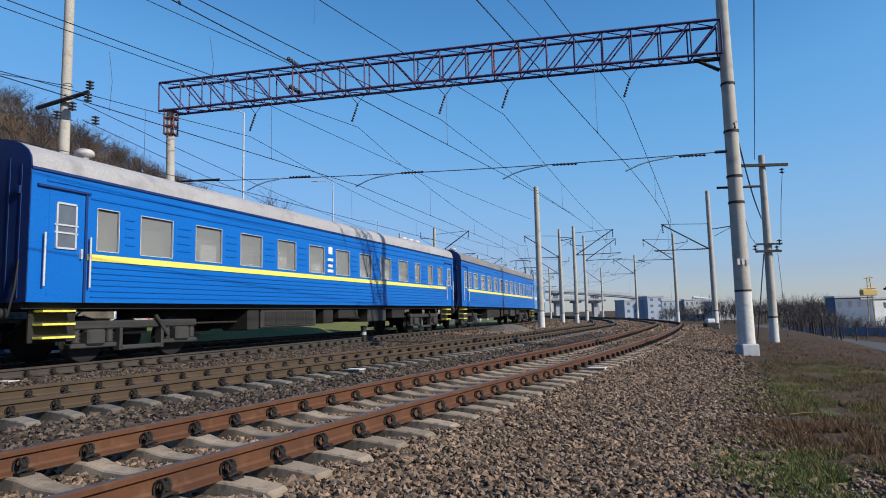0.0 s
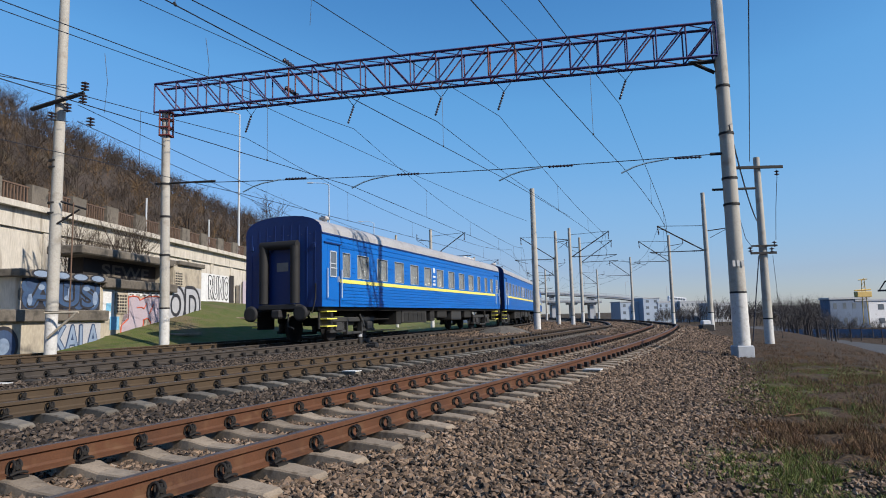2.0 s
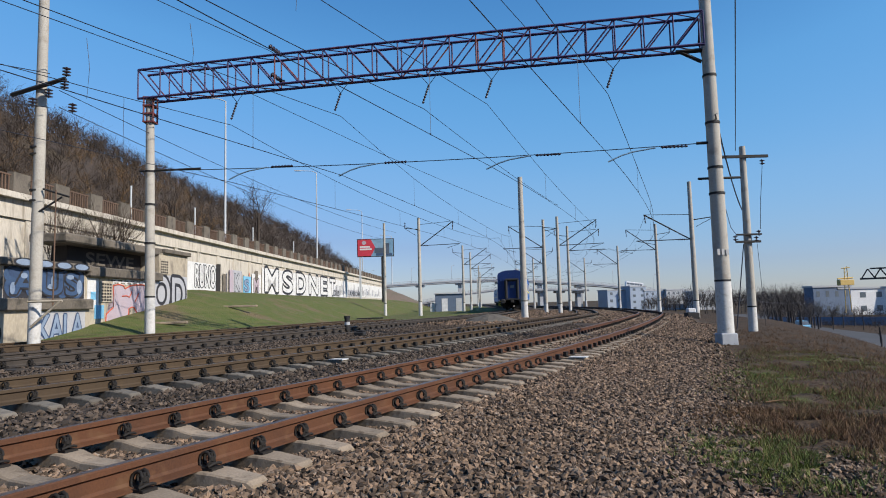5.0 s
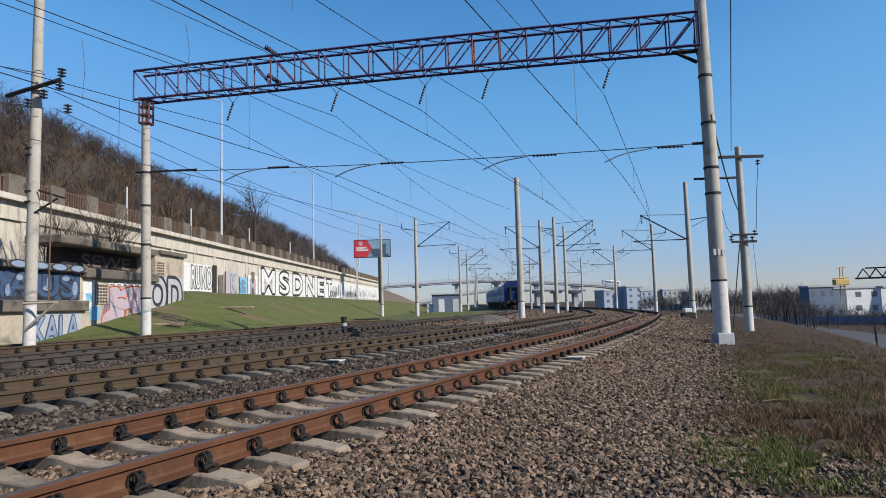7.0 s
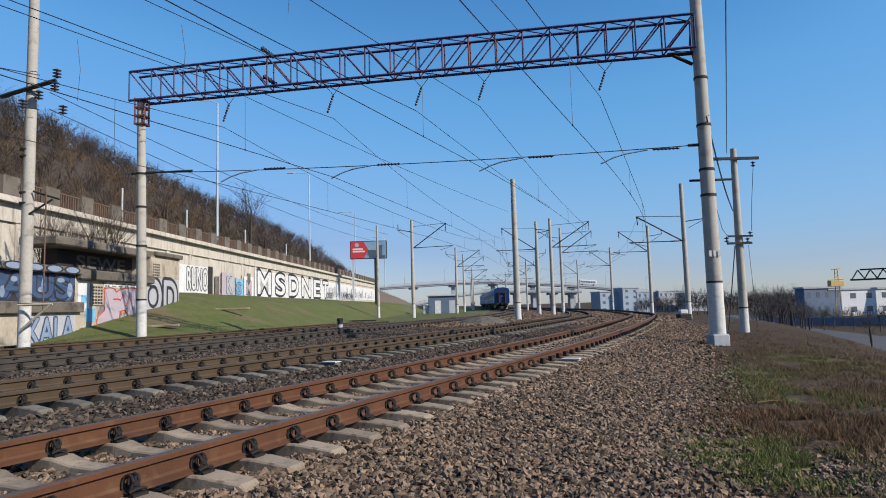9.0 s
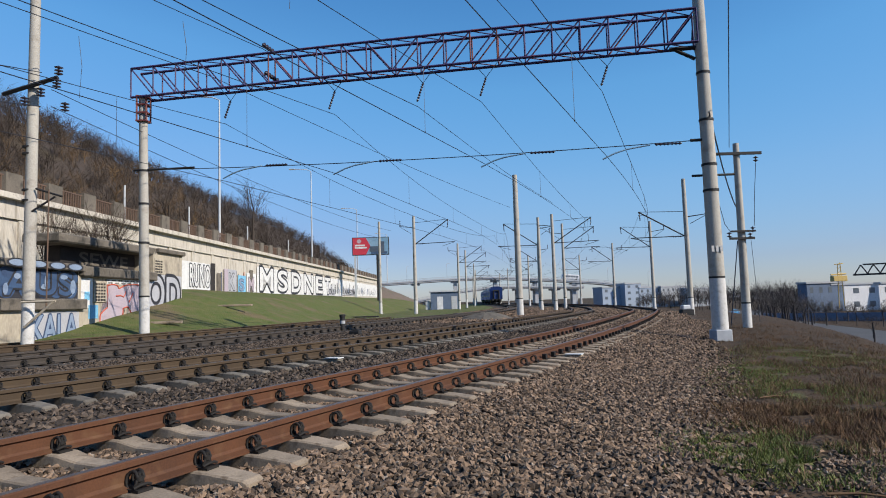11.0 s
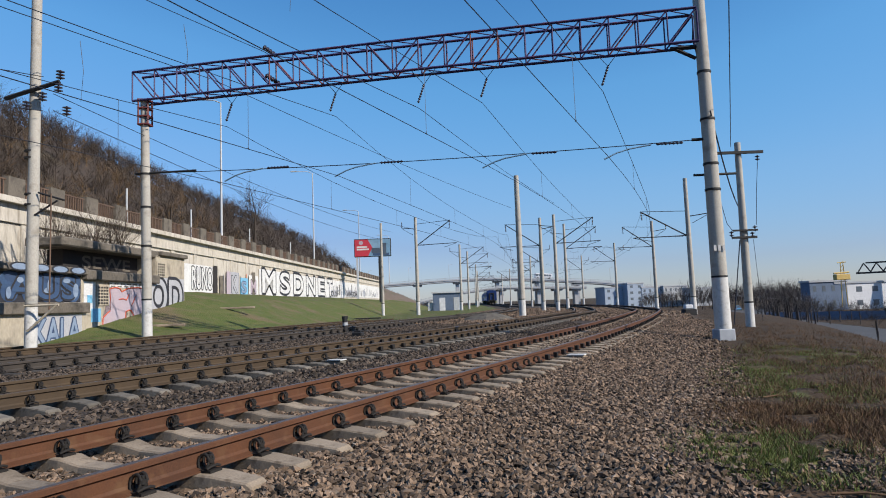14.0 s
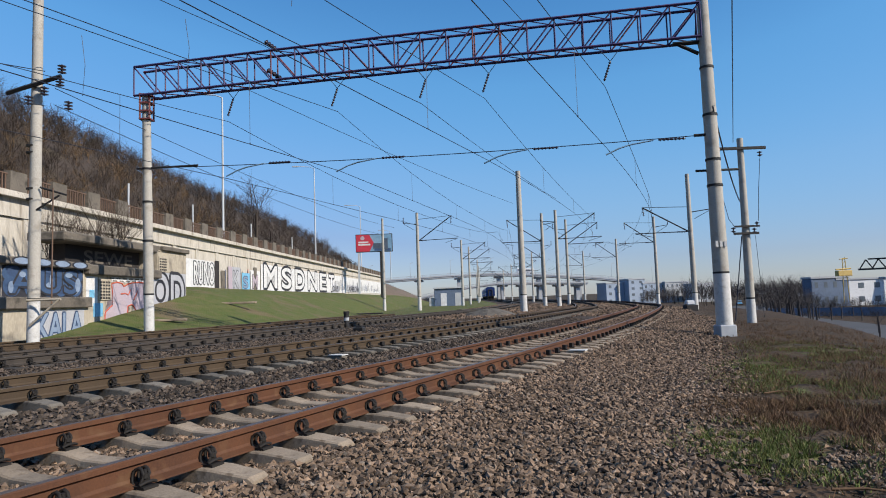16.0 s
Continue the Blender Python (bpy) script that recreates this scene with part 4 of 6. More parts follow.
def word(parent, text, x, z, width, height, y, fill, rim=None, rim_w=0.05, m=None):
    """A painted word with a rim: local x to the right, z up, paint lifted off the face."""
    base = m or Matrix.Identity(4)
    if rim:
        for k in range(8):
            a = math.pi * k / 4
            o = part("lettering_rim", word_mesh(text, width, height, 0, rim), None, parent)
            o.matrix_basis = base @ Matrix.Translation((x + rim_w * math.cos(a), y + 0.0006 * k, z + rim_w * math.sin(a)))
    o = part("lettering", word_mesh(text, width, height, 0, fill), None, parent)
    o.matrix_basis = base @ Matrix.Translation((x, y - 0.006, z))
    return o


def build_graffiti():
    """Block letters on a white ground, and smaller tags, painted along the wall."""
    white = thing("wall_lettering", "large white graffiti block letters painted along the wall", "graffiti")
    bm = bmesh.new()
    on_wall(bm, 57.5, 96, 2.45, 4.9, 0.075)
    on_wall(bm, 96, 133, 2.6, 4.9, 0.075)
    part("white_ground", bm, PAINT_WHITE, white)
    face = Matrix.Translation((float(WALL_X(58)), 58.0, 0)) @ pose(0, 0, 0, 0, 0, 90 - math.degrees(math.atan(0.045)))
    for k, (ch, w) in enumerate((("M", 4.6), ("S", 4.0), ("D", 4.4), ("N", 4.8), ("E", 4.2), ("T", 3.8))):
        word(white, ch, 0.3 + sum((4.6, 4.0, 4.4, 4.8, 4.2, 3.8)[:k]) + 0.9 * k, 2.7, w - 0.6, 2.2, -0.085, PAINT_WHITE, PAINT_BLACK, 0.24, face)
    tags = thing("wall_tags", "smaller painted graffiti tags in silver, black, red and blue", "graffiti")
    back = Matrix.Translation((float(WALL_X(36)), 36.0, 0)) @ pose(0, 0, 0, 0, 0, 90 - math.degrees(math.atan(0.045)))
    for y0, y1, z0, z1, m in ((42.4, 47.1, 2.5, 4.5, PAINT_WHITE), (50.6, 52.4, 2.5, 4.3, PAINT_GREY), (52.8, 54.6, 2.5, 3.9, PAINT_CYAN), (54.8, 57.2, 2.5, 4.2, PAINT_WHITE), (86.5, 91, 2.5, 3.5, PAINT_GREY), (97, 108, 2.6, 3.7, PAINT_GREY)):
        bm = bmesh.new()
        on_wall(bm, y0, y1, z0, z1, 0.08)
        part("paint_patch", bm, m, tags)
    word(tags, "RUNO", 7.6, 2.75, 3.5, 1.6, -0.09, PAINT_WHITE, PAINT_BLACK, 0.09, back)
    word(tags, "K", 14.8, 2.6, 1.3, 1.4, -0.09, PAINT_GREY, PAINT_BLACK, 0.06, back)
    word(tags, "S", 17.0, 2.6, 1.2, 1.0, -0.09, PAINT_SKY, PAINT_NAVY, 0.06, back)
    word(tags, "M", 19.3, 2.6, 1.3, 1.2, -0.09, PAINT_PINK, PAINT_BLACK, 0.06, back)
    word(tags, "OUS", 51, 2.6, 3.6, 0.8, -0.09, PAINT_BLACK, None, 0, back)
    word(tags, "ANEOM", 62, 2.7, 9.0, 0.8, -0.09, PAINT_BLACK, None, 0, back)
    scribble = random.Random(17)
    y = 88.0
    while y < 131:
        bm = bmesh.new()
        h = scribble.uniform(0.5, 1.6)
        z = scribble.uniform(2.65, 3.0)
        on_wall(bm, y, y + scribble.uniform(0.12, 0.5), z, z + h, 0.082)
        part("tag_stroke", bm, scribble.choice((PAINT_BLACK, PAINT_BLACK, PAINT_GREY, PAINT_NAVY)), tags)
        y += scribble.uniform(0.5, 1.3)
    for y0, z0, z1, m in ((47.2, 2.4, 4.6, NEAR_BLACK), (48.4, 2.5, 3.9, CONC_DARK), (49.8, 2.4, 4.3, PAINT_PINK), (55.6, 2.45, 4.5, CONC_DARK)):
        bm = bmesh.new()
        on_wall(bm, y0, y0 + 0.8, z0, z1, 0.086)
        part("paint_patch", bm, m, tags)
    for k in range(9):
        y = 46.5 + k * 1.05 + 0.3 * (k % 3)
        bm = bmesh.new()
        on_wall(bm, y, y + 0.12, 2.5, 4.0 + 0.25 * (k % 2), 0.078)
        part("tag_stroke", bm, (PAINT_BLACK, PAINT_RED, PAINT_NAVY)[k % 3], tags)


build_graffiti()


def disc_patch(bm, cx, cz, rx, rz, y, n=20):
    bm.faces.new([bm.verts.new((cx + rx * math.cos(a), y, cz + rz * math.sin(a))) for a in (2 * math.pi * k / n for k in range(n))])


def build_hut():
    """The low service building set before the wall: painted block, ledge, recess under a slab roof, and a grating."""
    # local x runs along its front, local -y faces the tracks
    top = thing("service_building", "low flat-roofed service building covered in graffiti", "building", at=pose(-13.0, 22.6, 0.0, 0, 0, 87.5))
    part("wall", B(-4.05, 0, 0.12, 1.5, -0.4, 2.62), PLASTER, top)
    part("lower_wall", B(-14, 0.1, 0.0, 1.5, -0.4, 1.25), PLASTER_Y, top)
    part("ledge", B(-14, 0.12, -0.16, 0.2, 1.25, 1.62, bevel=0.03), CONC_DARK, top)
    part("roof_slab", B(-4.3, 0.1, -0.1, 1.5, 2.62, 2.86, bevel=0.03), CONC_DARK, top)
    part("side_wall", B(0.0, 8.1, 0.1, 1.5, -0.2, 2.45), PLASTER_Y, top)
    part("side_cornice", B(0.0, 5.3, -0.12, 1.5, 2.45, 2.82, bevel=0.04), CONC_DARK, top)
    part("recess_wall", B(0.1, 5.2, 0.9, 1.5, 2.82, 3.62), NEAR_BLACK, top)
    part("upper_slab", B(-1.1, 5.6, 0.1, 1.5, 3.62, 3.95, bevel=0.05), CONC_DARK, top)
    part("upper_wall", B(5.3, 8.1, 0.1, 1.5, 2.45, 3.75), PLASTER_Y, top)
    part("upper_cornice", B(5.6, 8.2, -0.05, 1.5, 3.75, 3.95, bevel=0.03), CONC_DARK, top)
    # blue bubble letters on black over the left block, their tops running onto the slab
    part("paint_ground", B(-3.95, -0.06, 0.108, 0.118, 1.64, 2.6), PAINT_BLACK, top)
    for k, (cx, w) in enumerate(((-3.5, 0.42), (-2.72, 0.36), (-1.95, 0.4), (-1.2, 0.38), (-0.5, 0.42))):
        for rx, rz, cz, y, m in ((w, 0.26, 2.36, 0.1, PAINT_MID), (w * 0.9, 0.34, 1.98, 0.098, PAINT_MID), (w * 0.55, 0.16, 2.44, 0.094, PAINT_NAVY), (w * 0.42, 0.2, 1.92, 0.092, PAINT_SKY if k % 2 == 0 else PAINT_NAVY)):
            bm = bmesh.new()
            disc_patch(bm, cx + 0.06 * ((k * 7) % 3 - 1), cz, rx, rz, y)
            part("paint_shape", bm, m, top)
    word(top, "AUS", -3.7, 1.74, 3.3, 0.8, 0.082, PAINT_MID, PAINT_BLACK, 0.07)
    for dx, z, w, h in ((-3.75, 1.75, 0.22, 0.36), (-2.5, 1.95, 0.16, 0.4), (-1.9, 2.0, 0.16, 0.4), (-0.55, 1.8, 0.3, 0.5), (-1.1, 2.3, 0.4, 0.16), (-3.3, 2.25, 0.3, 0.18)):
        bm = bmesh.new()
        disc_patch(bm, dx + w / 2, z + h / 2, w / 2, h / 2, 0.07)
        part("paint_shape", bm, PAINT_SKY, top)
    for k in range(4):
        for rx, rz, y, m in ((0.46, 0.14, -0.106, PAINT_BLACK), (0.36, 0.1, -0.11, PAINT_SKY)):
            bm = bmesh.new()
            disc_patch(bm, -3.4 + k * 0.95, 2.745, rx, rz, y)
            part("paint_shape", bm, m, top)
    rnd = random.Random(9)
    part("paint_ground", B(-2.7, -0.15, -0.008, -0.002, 0.1, 1.2), PAINT_GREY, top)
    word(top, "KALA", -2.6, 0.22, 2.35, 0.88, -0.02, PAINT_SKY, PAINT_NAVY, 0.05)
    for r, m, y in ((0.62, PAINT_BLACK, -0.012), (0.5, PAINT_NAVY, -0.018), (0.25, PAINT_SKY, -0.024)):
        bm = bmesh.new()
        disc_patch(bm, -4.75, 0.55, r, r * 0.95, y)
        part("paint_shape", bm, m, top)
    # grating in a frame; near-black blocks stand for the shade in its holes
    part("vent_frame", B(0.85, 1.65, 0.05, 0.1, 1.5, 2.3, bevel=0.015), PLASTER_Y, top)
    for r in range(6):
        for q in range(4):
            part("vent_hole", B(0.92 + q * 0.17, 1.03 + q * 0.17, 0.038, 0.049, 1.56 + r * 0.12, 1.63 + r * 0.12), NEAR_BLACK, top)
    # mauve-grey letters in a wandering orange-red outline, white flakes, cyan tags
    edge = [(1.15, 0.45), (1.3, 1.05), (1.75, 1.3), (1.7, 2.15), (2.3, 2.2), (2.55, 2.05), (3.2, 2.22), (4.35, 2.2), (4.4, 1.0), (3.5, 0.85), (3.25, 1.3), (2.85, 1.25), (2.75, 0.7), (2.1, 0.62), (1.95, 0.4)]
    bm = bmesh.new()
    f = bm.faces.new([bm.verts.new((x, 0.088, z)) for x, z in edge])
    bmesh.ops.triangulate(bm, faces=[f])
    part("paint_patch", bm, PAINT_PINK, top)
    for p, q in list(zip(edge, edge[1:] + edge[:1])) + [((2.35, 1.75), (2.9, 1.72)), ((2.9, 1.72), (3.05, 1.95)), ((3.3, 1.5), (3.6, 1.9))]:
        part("paint_stroke", TB([(p[0], 0.088, p[1]), ((p[0] + q[0]) / 2 + 0.05, 0.088, (p[1] + q[1]) / 2 + 0.04), (q[0], 0.088, q[1])], 0.028, 5), PAINT_RED, top)
    # brick courses showing through the flaked white
    for k in range(26):
        x, z = 1.5 + (k % 13) * 0.23 + 0.07 * (k % 2), 2.24 + 0.1 * (k // 13)
        part("bare_patch", B(x, x + 0.13, 0.08, 0.0835, z, z + 0.05), CONC_DARK, top)
    part("paint_patch", B(0.1, 0.8, 0.09, 0.098, 1.3, 2.4), PAINT_WHITE, top)
    part("paint_patch", B(1.7, 4.5, 0.085, 0.093, 2.22, 2.43), PAINT_WHITE, top)
    part("paint_patch", B(0.55, 1.15, 0.084, 0.092, 0.9, 1.4), PAINT_CYAN, top)
    part("paint_patch", B(0.3, 0.6, 0.08, 0.089, 1.6, 1.9), PAINT_CYAN, top)
    part("paint_ground", B(4.5, 8.05, 0.093, 0.0965, 0.9, 2.75), PAINT_GREY, top)
    word(top, "OD", 4.75, 1.1, 3.1, 1.6, 0.085, PAINT_GREY, PAINT_BLACK, 0.16)
    part("vent_frame", B(5.35, 6.15, 0.06, 0.099, 2.78, 3.5, bevel=0.012), PLASTER_Y, top)
    # holes again as near-black blocks, coloured like the shade inside
    for r in range(5):
        for q in range(4):
            part("vent_hole", B(5.42 + q * 0.17, 5.53 + q * 0.17, 0.05, 0.061, 2.84 + r * 0.12, 2.91 + r * 0.12), NEAR_BLACK, top)
    word(top, "SEWE", 1.2, 2.98, 3.4, 0.5, 0.89, CONC_DARK)
    # stains and fallen plaster
    for k in range(16):
        x, z, w = rnd.uniform(-4, 7.6), rnd.uniform(0.3, 2.2), rnd.uniform(0.1, 0.45)
        bm = bmesh.new()
        n = 9
        bm.faces.new([bm.verts.new((x + w * rnd.uniform(0.6, 1.1) * math.cos(6.283 * q / n), (0.094 if x > 0 else 0.113), z + w * rnd.uniform(0.5, 1.0) * math.sin(6.283 * q / n))) for q in range(n)])
        if x > 0 or z > 1.7:
            part("bare_patch", bm, CONC_DARK if k % 3 else PAINT_WHITE, top)


build_hut()


def hill_z(x, y):
    """The wooded slope behind the wall, which sinks away with distance."""
    d = WALL_X(y) - 6.0 - x
    tall = np.interp(y, [-60, 50, 80, 105, 130, 200, 240, 300, 360], [25, 23, 21, 20, 20.5, 19, 16, 9, 1])
    foot = np.interp(y, [138, 175, 240], [5.2, 2.0, -1.2])
    return np.where(d < 0, foot, foot + 0.4 + tall * (1 - np.exp(-np.maximum(d, 0) / 17.0)))


def build_hill():
    xs, ys = np.linspace(-150, -16, 60), np.linspace(-60, 420, 130)
    gx, gy = np.meshgrid(xs, ys)
    gx = np.minimum(gx, WALL_X(gy) - 6.0)
    z = hill_z(gx, gy) + 0.7 * np.array([noise.noise(Vector((p * 0.12, q * 0.12, 0))) for p, q in zip(gx.ravel(), gy.ravel())]).reshape(gx.shape)
    n, k = gx.shape
    i = np.arange(n * k).reshape(n, k)
    f = np.stack([i[:-1, :-1], i[:-1, 1:], i[1:, 1:], i[1:, :-1]], -1).reshape(-1, 4)
    tagged(new("hillside", raw("hillside", np.stack([gx, gy, z], -1).reshape(-1, 3), f, HILL, True)), "steep brown wooded hillside behind the retaining wall", "hill", kind="structure")


build_hill()


def build_mound():
    """A bare bank of earth past the end of the retaining wall."""
    bm = bmesh.new()
    rnd = random.Random(6)
    n, rings = 26, []
    for r, z in ((1.0, -0.6), (0.8, 1.4), (0.55, 3.3), (0.3, 4.7), (0.06, 5.2)):
        rings.append([bm.verts.new((13.0 * r * rnd.uniform(0.92, 1.08) * math.cos(6.283 * k / n), 22.0 * r * rnd.uniform(0.92, 1.08) * math.sin(6.283 * k / n), z + rnd.uniform(-0.2, 0.2))) for k in range(n)])
    for a, c in zip(rings, rings[1:]):
        for k in range(n):
            bm.faces.new((a[k], a[(k + 1) % n], c[(k + 1) % n], c[k])).smooth = True
    bm.faces.new(rings[-1])
    ob = tagged(part("earth_bank", bm, EARTH), "bare brown bank of earth past the end of the wall", "bank", kind="structure")
    ob.matrix_basis = pose(-17.0, 146.0, 0.0)


build_mound()


def twig_cloud(places, rnd, branches=12, spread=0.55, thick=0.012, levels=2, stem=0.5):
    """Bare shrubs and trees as forked slivers: verts and triangles. places: rows of x, y, z, height."""
    V, F = [], []
    k = 0
    for x, y, z, h in places:
        stack = [(np.array([x, y, z]), np.array([rnd.gauss(0, .1), rnd.gauss(0, .1), 1.0]), h * stem, thick * h * 1.6, levels)]
        while stack:
            p, d, L, w, lv = stack.pop()
            d = d / np.linalg.norm(d)
            q = p + d * L
            a = rnd.uniform(0, math.pi)
            s = np.array([math.cos(a), math.sin(a), 0.0]) * w
            V += [p - s, p + s, q + s * 0.35, q - s * 0.35]
            F += [(k, k + 1, k + 2), (k, k + 2, k + 3)]
            k += 4
            if lv:
                for _ in range(branches if lv == levels else max(3, branches // 2)):
                    t = rnd.uniform(0.35, 1.0)
                    nd = d + np.array([rnd.gauss(0, spread), rnd.gauss(0, spread), rnd.uniform(-0.15, 0.5)])
                    stack.append((p + d * L * t, nd, L * rnd.uniform(0.45, 0.8), w * 0.5, lv - 1))
    return np.array(V), np.array(F)


def build_woods():
    rnd = random.Random(11)
    for name, label, count, mat_, hmin, hmax, ymax, deep, levels in (
            ("hillside_woods", "dense bare brown shrubs and trees on the hillside", 5600, TWIG, 2.4, 5.2, 330, 44, 2), ("hillside_brush", "tan bare brush above the wall", 620, TWIG_TAN, 1.8, 4.4, 80, 12, 2)):
        pl = []
        for _ in range(count):
            y = 12 + (ymax - 12) * rnd.random() ** 1.9
            x = float(WALL_X(y)) - 6.4 - rnd.random() ** 1.4 * deep
            pl.append((x, y, float(hill_z(np.array(x), np.array(y))) - 0.3, rnd.uniform(hmin, hmax)))
        v, f = twig_cloud(pl, rnd, 12, 0.95, 0.006, levels, 0.4)
        tagged(new(name, raw(name, v, f, mat_)), label, "woods", kind="stuff")


build_woods()


def bare_tree(x, y, z, h, label, material=TWIG, seed=1, branches=9, thick=0.006):
    rnd = random.Random(seed)
    top = thing("bare_tree", label, "tree", "bare trees", at=pose(x, y, z))
    part("trunk", TB([(0, 0, -0.3), (0.1, 0, h * 0.25), (0.05, 0.1, h * 0.5)], h * 0.02, 7, h * 0.011), material, top)
    v, f = twig_cloud([(0.05, 0.1, h * 0.18, h * 0.9)], rnd, branches, 0.8, thick, 3, 0.42)
    part("crown", raw("crown", v, f, material), None, top)
    return top


for tx, ty, th, seed in ((-18.6, 61.5, 8.2, 3), (-19.6, 65.0, 7.2, 5), (-20.5, 58.0, 7.0, 8), (-19.8, 71.0, 6.4, 13), (-21.5, 49.0, 6.5, 17)):
    bare_tree(tx, ty, 6.2, th, "dark bare tree above the retaining wall", seed=seed, branches=12, thick=0.0085)


def build_shrubs():
    """Bare climbing shrubs at the foot of the wall behind the hut."""
    rnd = random.Random(2)
    for k in range(3):
        pl = [(-16.9 + 0.3 * k + rnd.gauss(0, .2), 27.0 + k * 1.6 + rnd.gauss(0, .6), 2.4, rnd.uniform(3.2, 4.8)) for _ in range(8)]
        v, f = twig_cloud(pl, rnd, 12, 0.5, 0.0042, 2)
        tagged(new("bare_shrub", raw("bare_shrub", v, f, TWIG)), "bare thin-stemmed shrub against the wall", "shrub", "bare shrubs")


build_shrubs()


def street_lamp(x, y, z, h, label):
    top = thing("street_lamp", label, "street lamp", "street lamps on the wall", at=pose(x, y, z))
    part("post", TB([(0, 0, 0), (0, 0, h)], 0.11, 10, 0.06), STEEL_GREY, top)
    part("arm", TB([(0, 0, h), (-0.6, 0, h + 0.25), (-2.2, 0, h + 0.35)], 0.045, 6), STEEL_GREY, top)
    part("lamp_head", B(-2.9, -2.1, -0.13, 0.13, h + 0.28, h + 0.42, bevel=0.03), STEEL_GREY, top)


for yy, hh in ((50.8, 12.3), (81.0, 12.6), (114.5, 12.4), (156, 12.2)):
    street_lamp(float(WALL_X(yy)) - 0.7, yy, 6.2, hh, "tall slim grey street lamp above the wall")
for yy in (36.5, 45.0, 57.0, 70.0):
    top = thing("fence_post", "short grey steel post above the parapet", "post", "posts above the wall", at=pose(float(WALL_X(yy)) - 0.6, yy, 6.2))
    part("post", TB([(0, 0, 0), (0, 0, 2.4)], 0.06, 6), STEEL_GREY, top)


def build_billboard():
    y, r = 92.0, 92.5
    cx0, cx1 = -0.1402 * r, -0.081 * r
    top = thing("billboard", "roadside billboard with a red and blue poster on a post", "billboard", at=pose((cx0 + cx1) / 2, y, 0.0))
    w = (cx1 - cx0) / 2
    z0, z1 = EYE_Z + 0.078 * r, EYE_Z + 0.107 * r
    part("frame", B(-w, w, 0.05, 0.45, z0, z1, bevel=0.04), STEEL_DARK, top)
    part("poster", B(-w + 0.1, w - 0.1, 0.02, 0.05, z0 + 0.1, z1 - 0.1), POSTER_BLUE, top)
    bm = bmesh.new()
    q = [(-w + 0.1, 0.012, z0 + 0.1), (-w * 0.25, 0.012, z0 + 0.1), (0.0, 0.012, (z0 + z1) / 2), (-w * 0.25, 0.012, z1 - 0.1), (-w + 0.1, 0.012, z1 - 0.1)]
    bm.faces.new([bm.verts.new(p) for p in q])
    part("poster_panel", bm, POSTER_RED, top, "red poster panel")
    bm = bmesh.new()
    disc_patch(bm, -w * 0.62, z0 + (z1 - z0) * 0.78, 0.32, 0.32, 0.006, 12)
    part("poster_shape", bm, PAINT_PINK, top)
    part("poster_shape", B(w * 0.5, w * 0.75, 0.0, 0.011, z0 + 0.3, z0 + 2.0), POSTER_DARK, top)
    part("poster_shape", B(w * 0.02, w * 0.9, 0.006, 0.014, z0 + 0.15, z0 + 0.5), PAINT_MID, top)
    for k, zz in enumerate((0.55, 0.42)):
        part("poster_bar", B(-w * 0.85, -w * (0.3 - 0.1 * k), 0.004, 0.011, z0 + (z1 - z0) * (zz - 0.045), z0 + (z1 - z0) * (zz + 0.045)), PAINT_WHITE, top)
    part("poster_shape", B(-w * 0.05, w * 0.45, 0.0, 0.011, z0 + 0.5, z0 + 1.3), POSTER_DARK, top)
    part("post", B(w * 0.30, w * 0.52, 0.1, 0.5, -0.3, z0), STEEL_DARK, top)
    part("post", B(-w * 0.9, -w * 0.8, 0.1, 0.4, -0.3, z0), STEEL_GREY, top)


build_billboard()


# ---- far right: road, trees, buildings, crane; the bridge ahead ----
def road_z(x, y):
    return float(ground_z(np.array(x), np.array(y))) + 0.16


def build_road():
    bm = bmesh.new()
    pts = [(29, 6), (38, 32), (46, 58), (51.5, 81), (59, 112), (75, 155), (100, 205)]
    ln = Line(pts)
    rows = []
    for s in np.arange(0, ln.s[-1], 3.0):
        rows.append([bm.verts.new((*[float(c) for c in ln.at(s, o)[:2]], 0)) for o in (-7.0, -2.5, 2.0, 5.0)])
    for r in rows:
        for v in r:
            v.co.z = road_z(v.co.x, v.co.y)
    for a, c in zip(rows, rows[1:]):
        for k in range(3):
            bm.faces.new((a[k], c[k], c[k + 1], a[k + 1]))
    tagged(part("road", bm, ASPHALT), "pale grey asphalt road below the embankment", "road", kind="structure")


build_road()


def far_block(name, label, x, y, w, d, h, rz, facade, floors, cols, category="building", roof=None):
    top = thing(name, label, category, at=pose(x, y, float(ground_z(np.array(x), np.array(y))) - 0.3, 0, 0, rz))
    part("wall", B(-w / 2, w / 2, 0, d, 0, h), facade, top)
    part("roof", B(-w / 2 - 0.3, w / 2 + 0.3, -0.3, d + 0.3, h, h + 0.5), roof or FACADE_GREY, top)
    fw, fh = w / cols, h / floors
    for i in range(cols):
        for j in range(floors):
            part("window", B(-w / 2 + (i + 0.32) * fw, -w / 2 + (i + 0.68) * fw, -0.04, 0.05, (j + 0.36) * fh, (j + 0.76) * fh), WINDOW_FAR, top)
    return top


def from_eye(az_px, r):
    a = math.atan((az_px - 784) / 1100)
    return r * math.sin(a), r * math.cos(a)


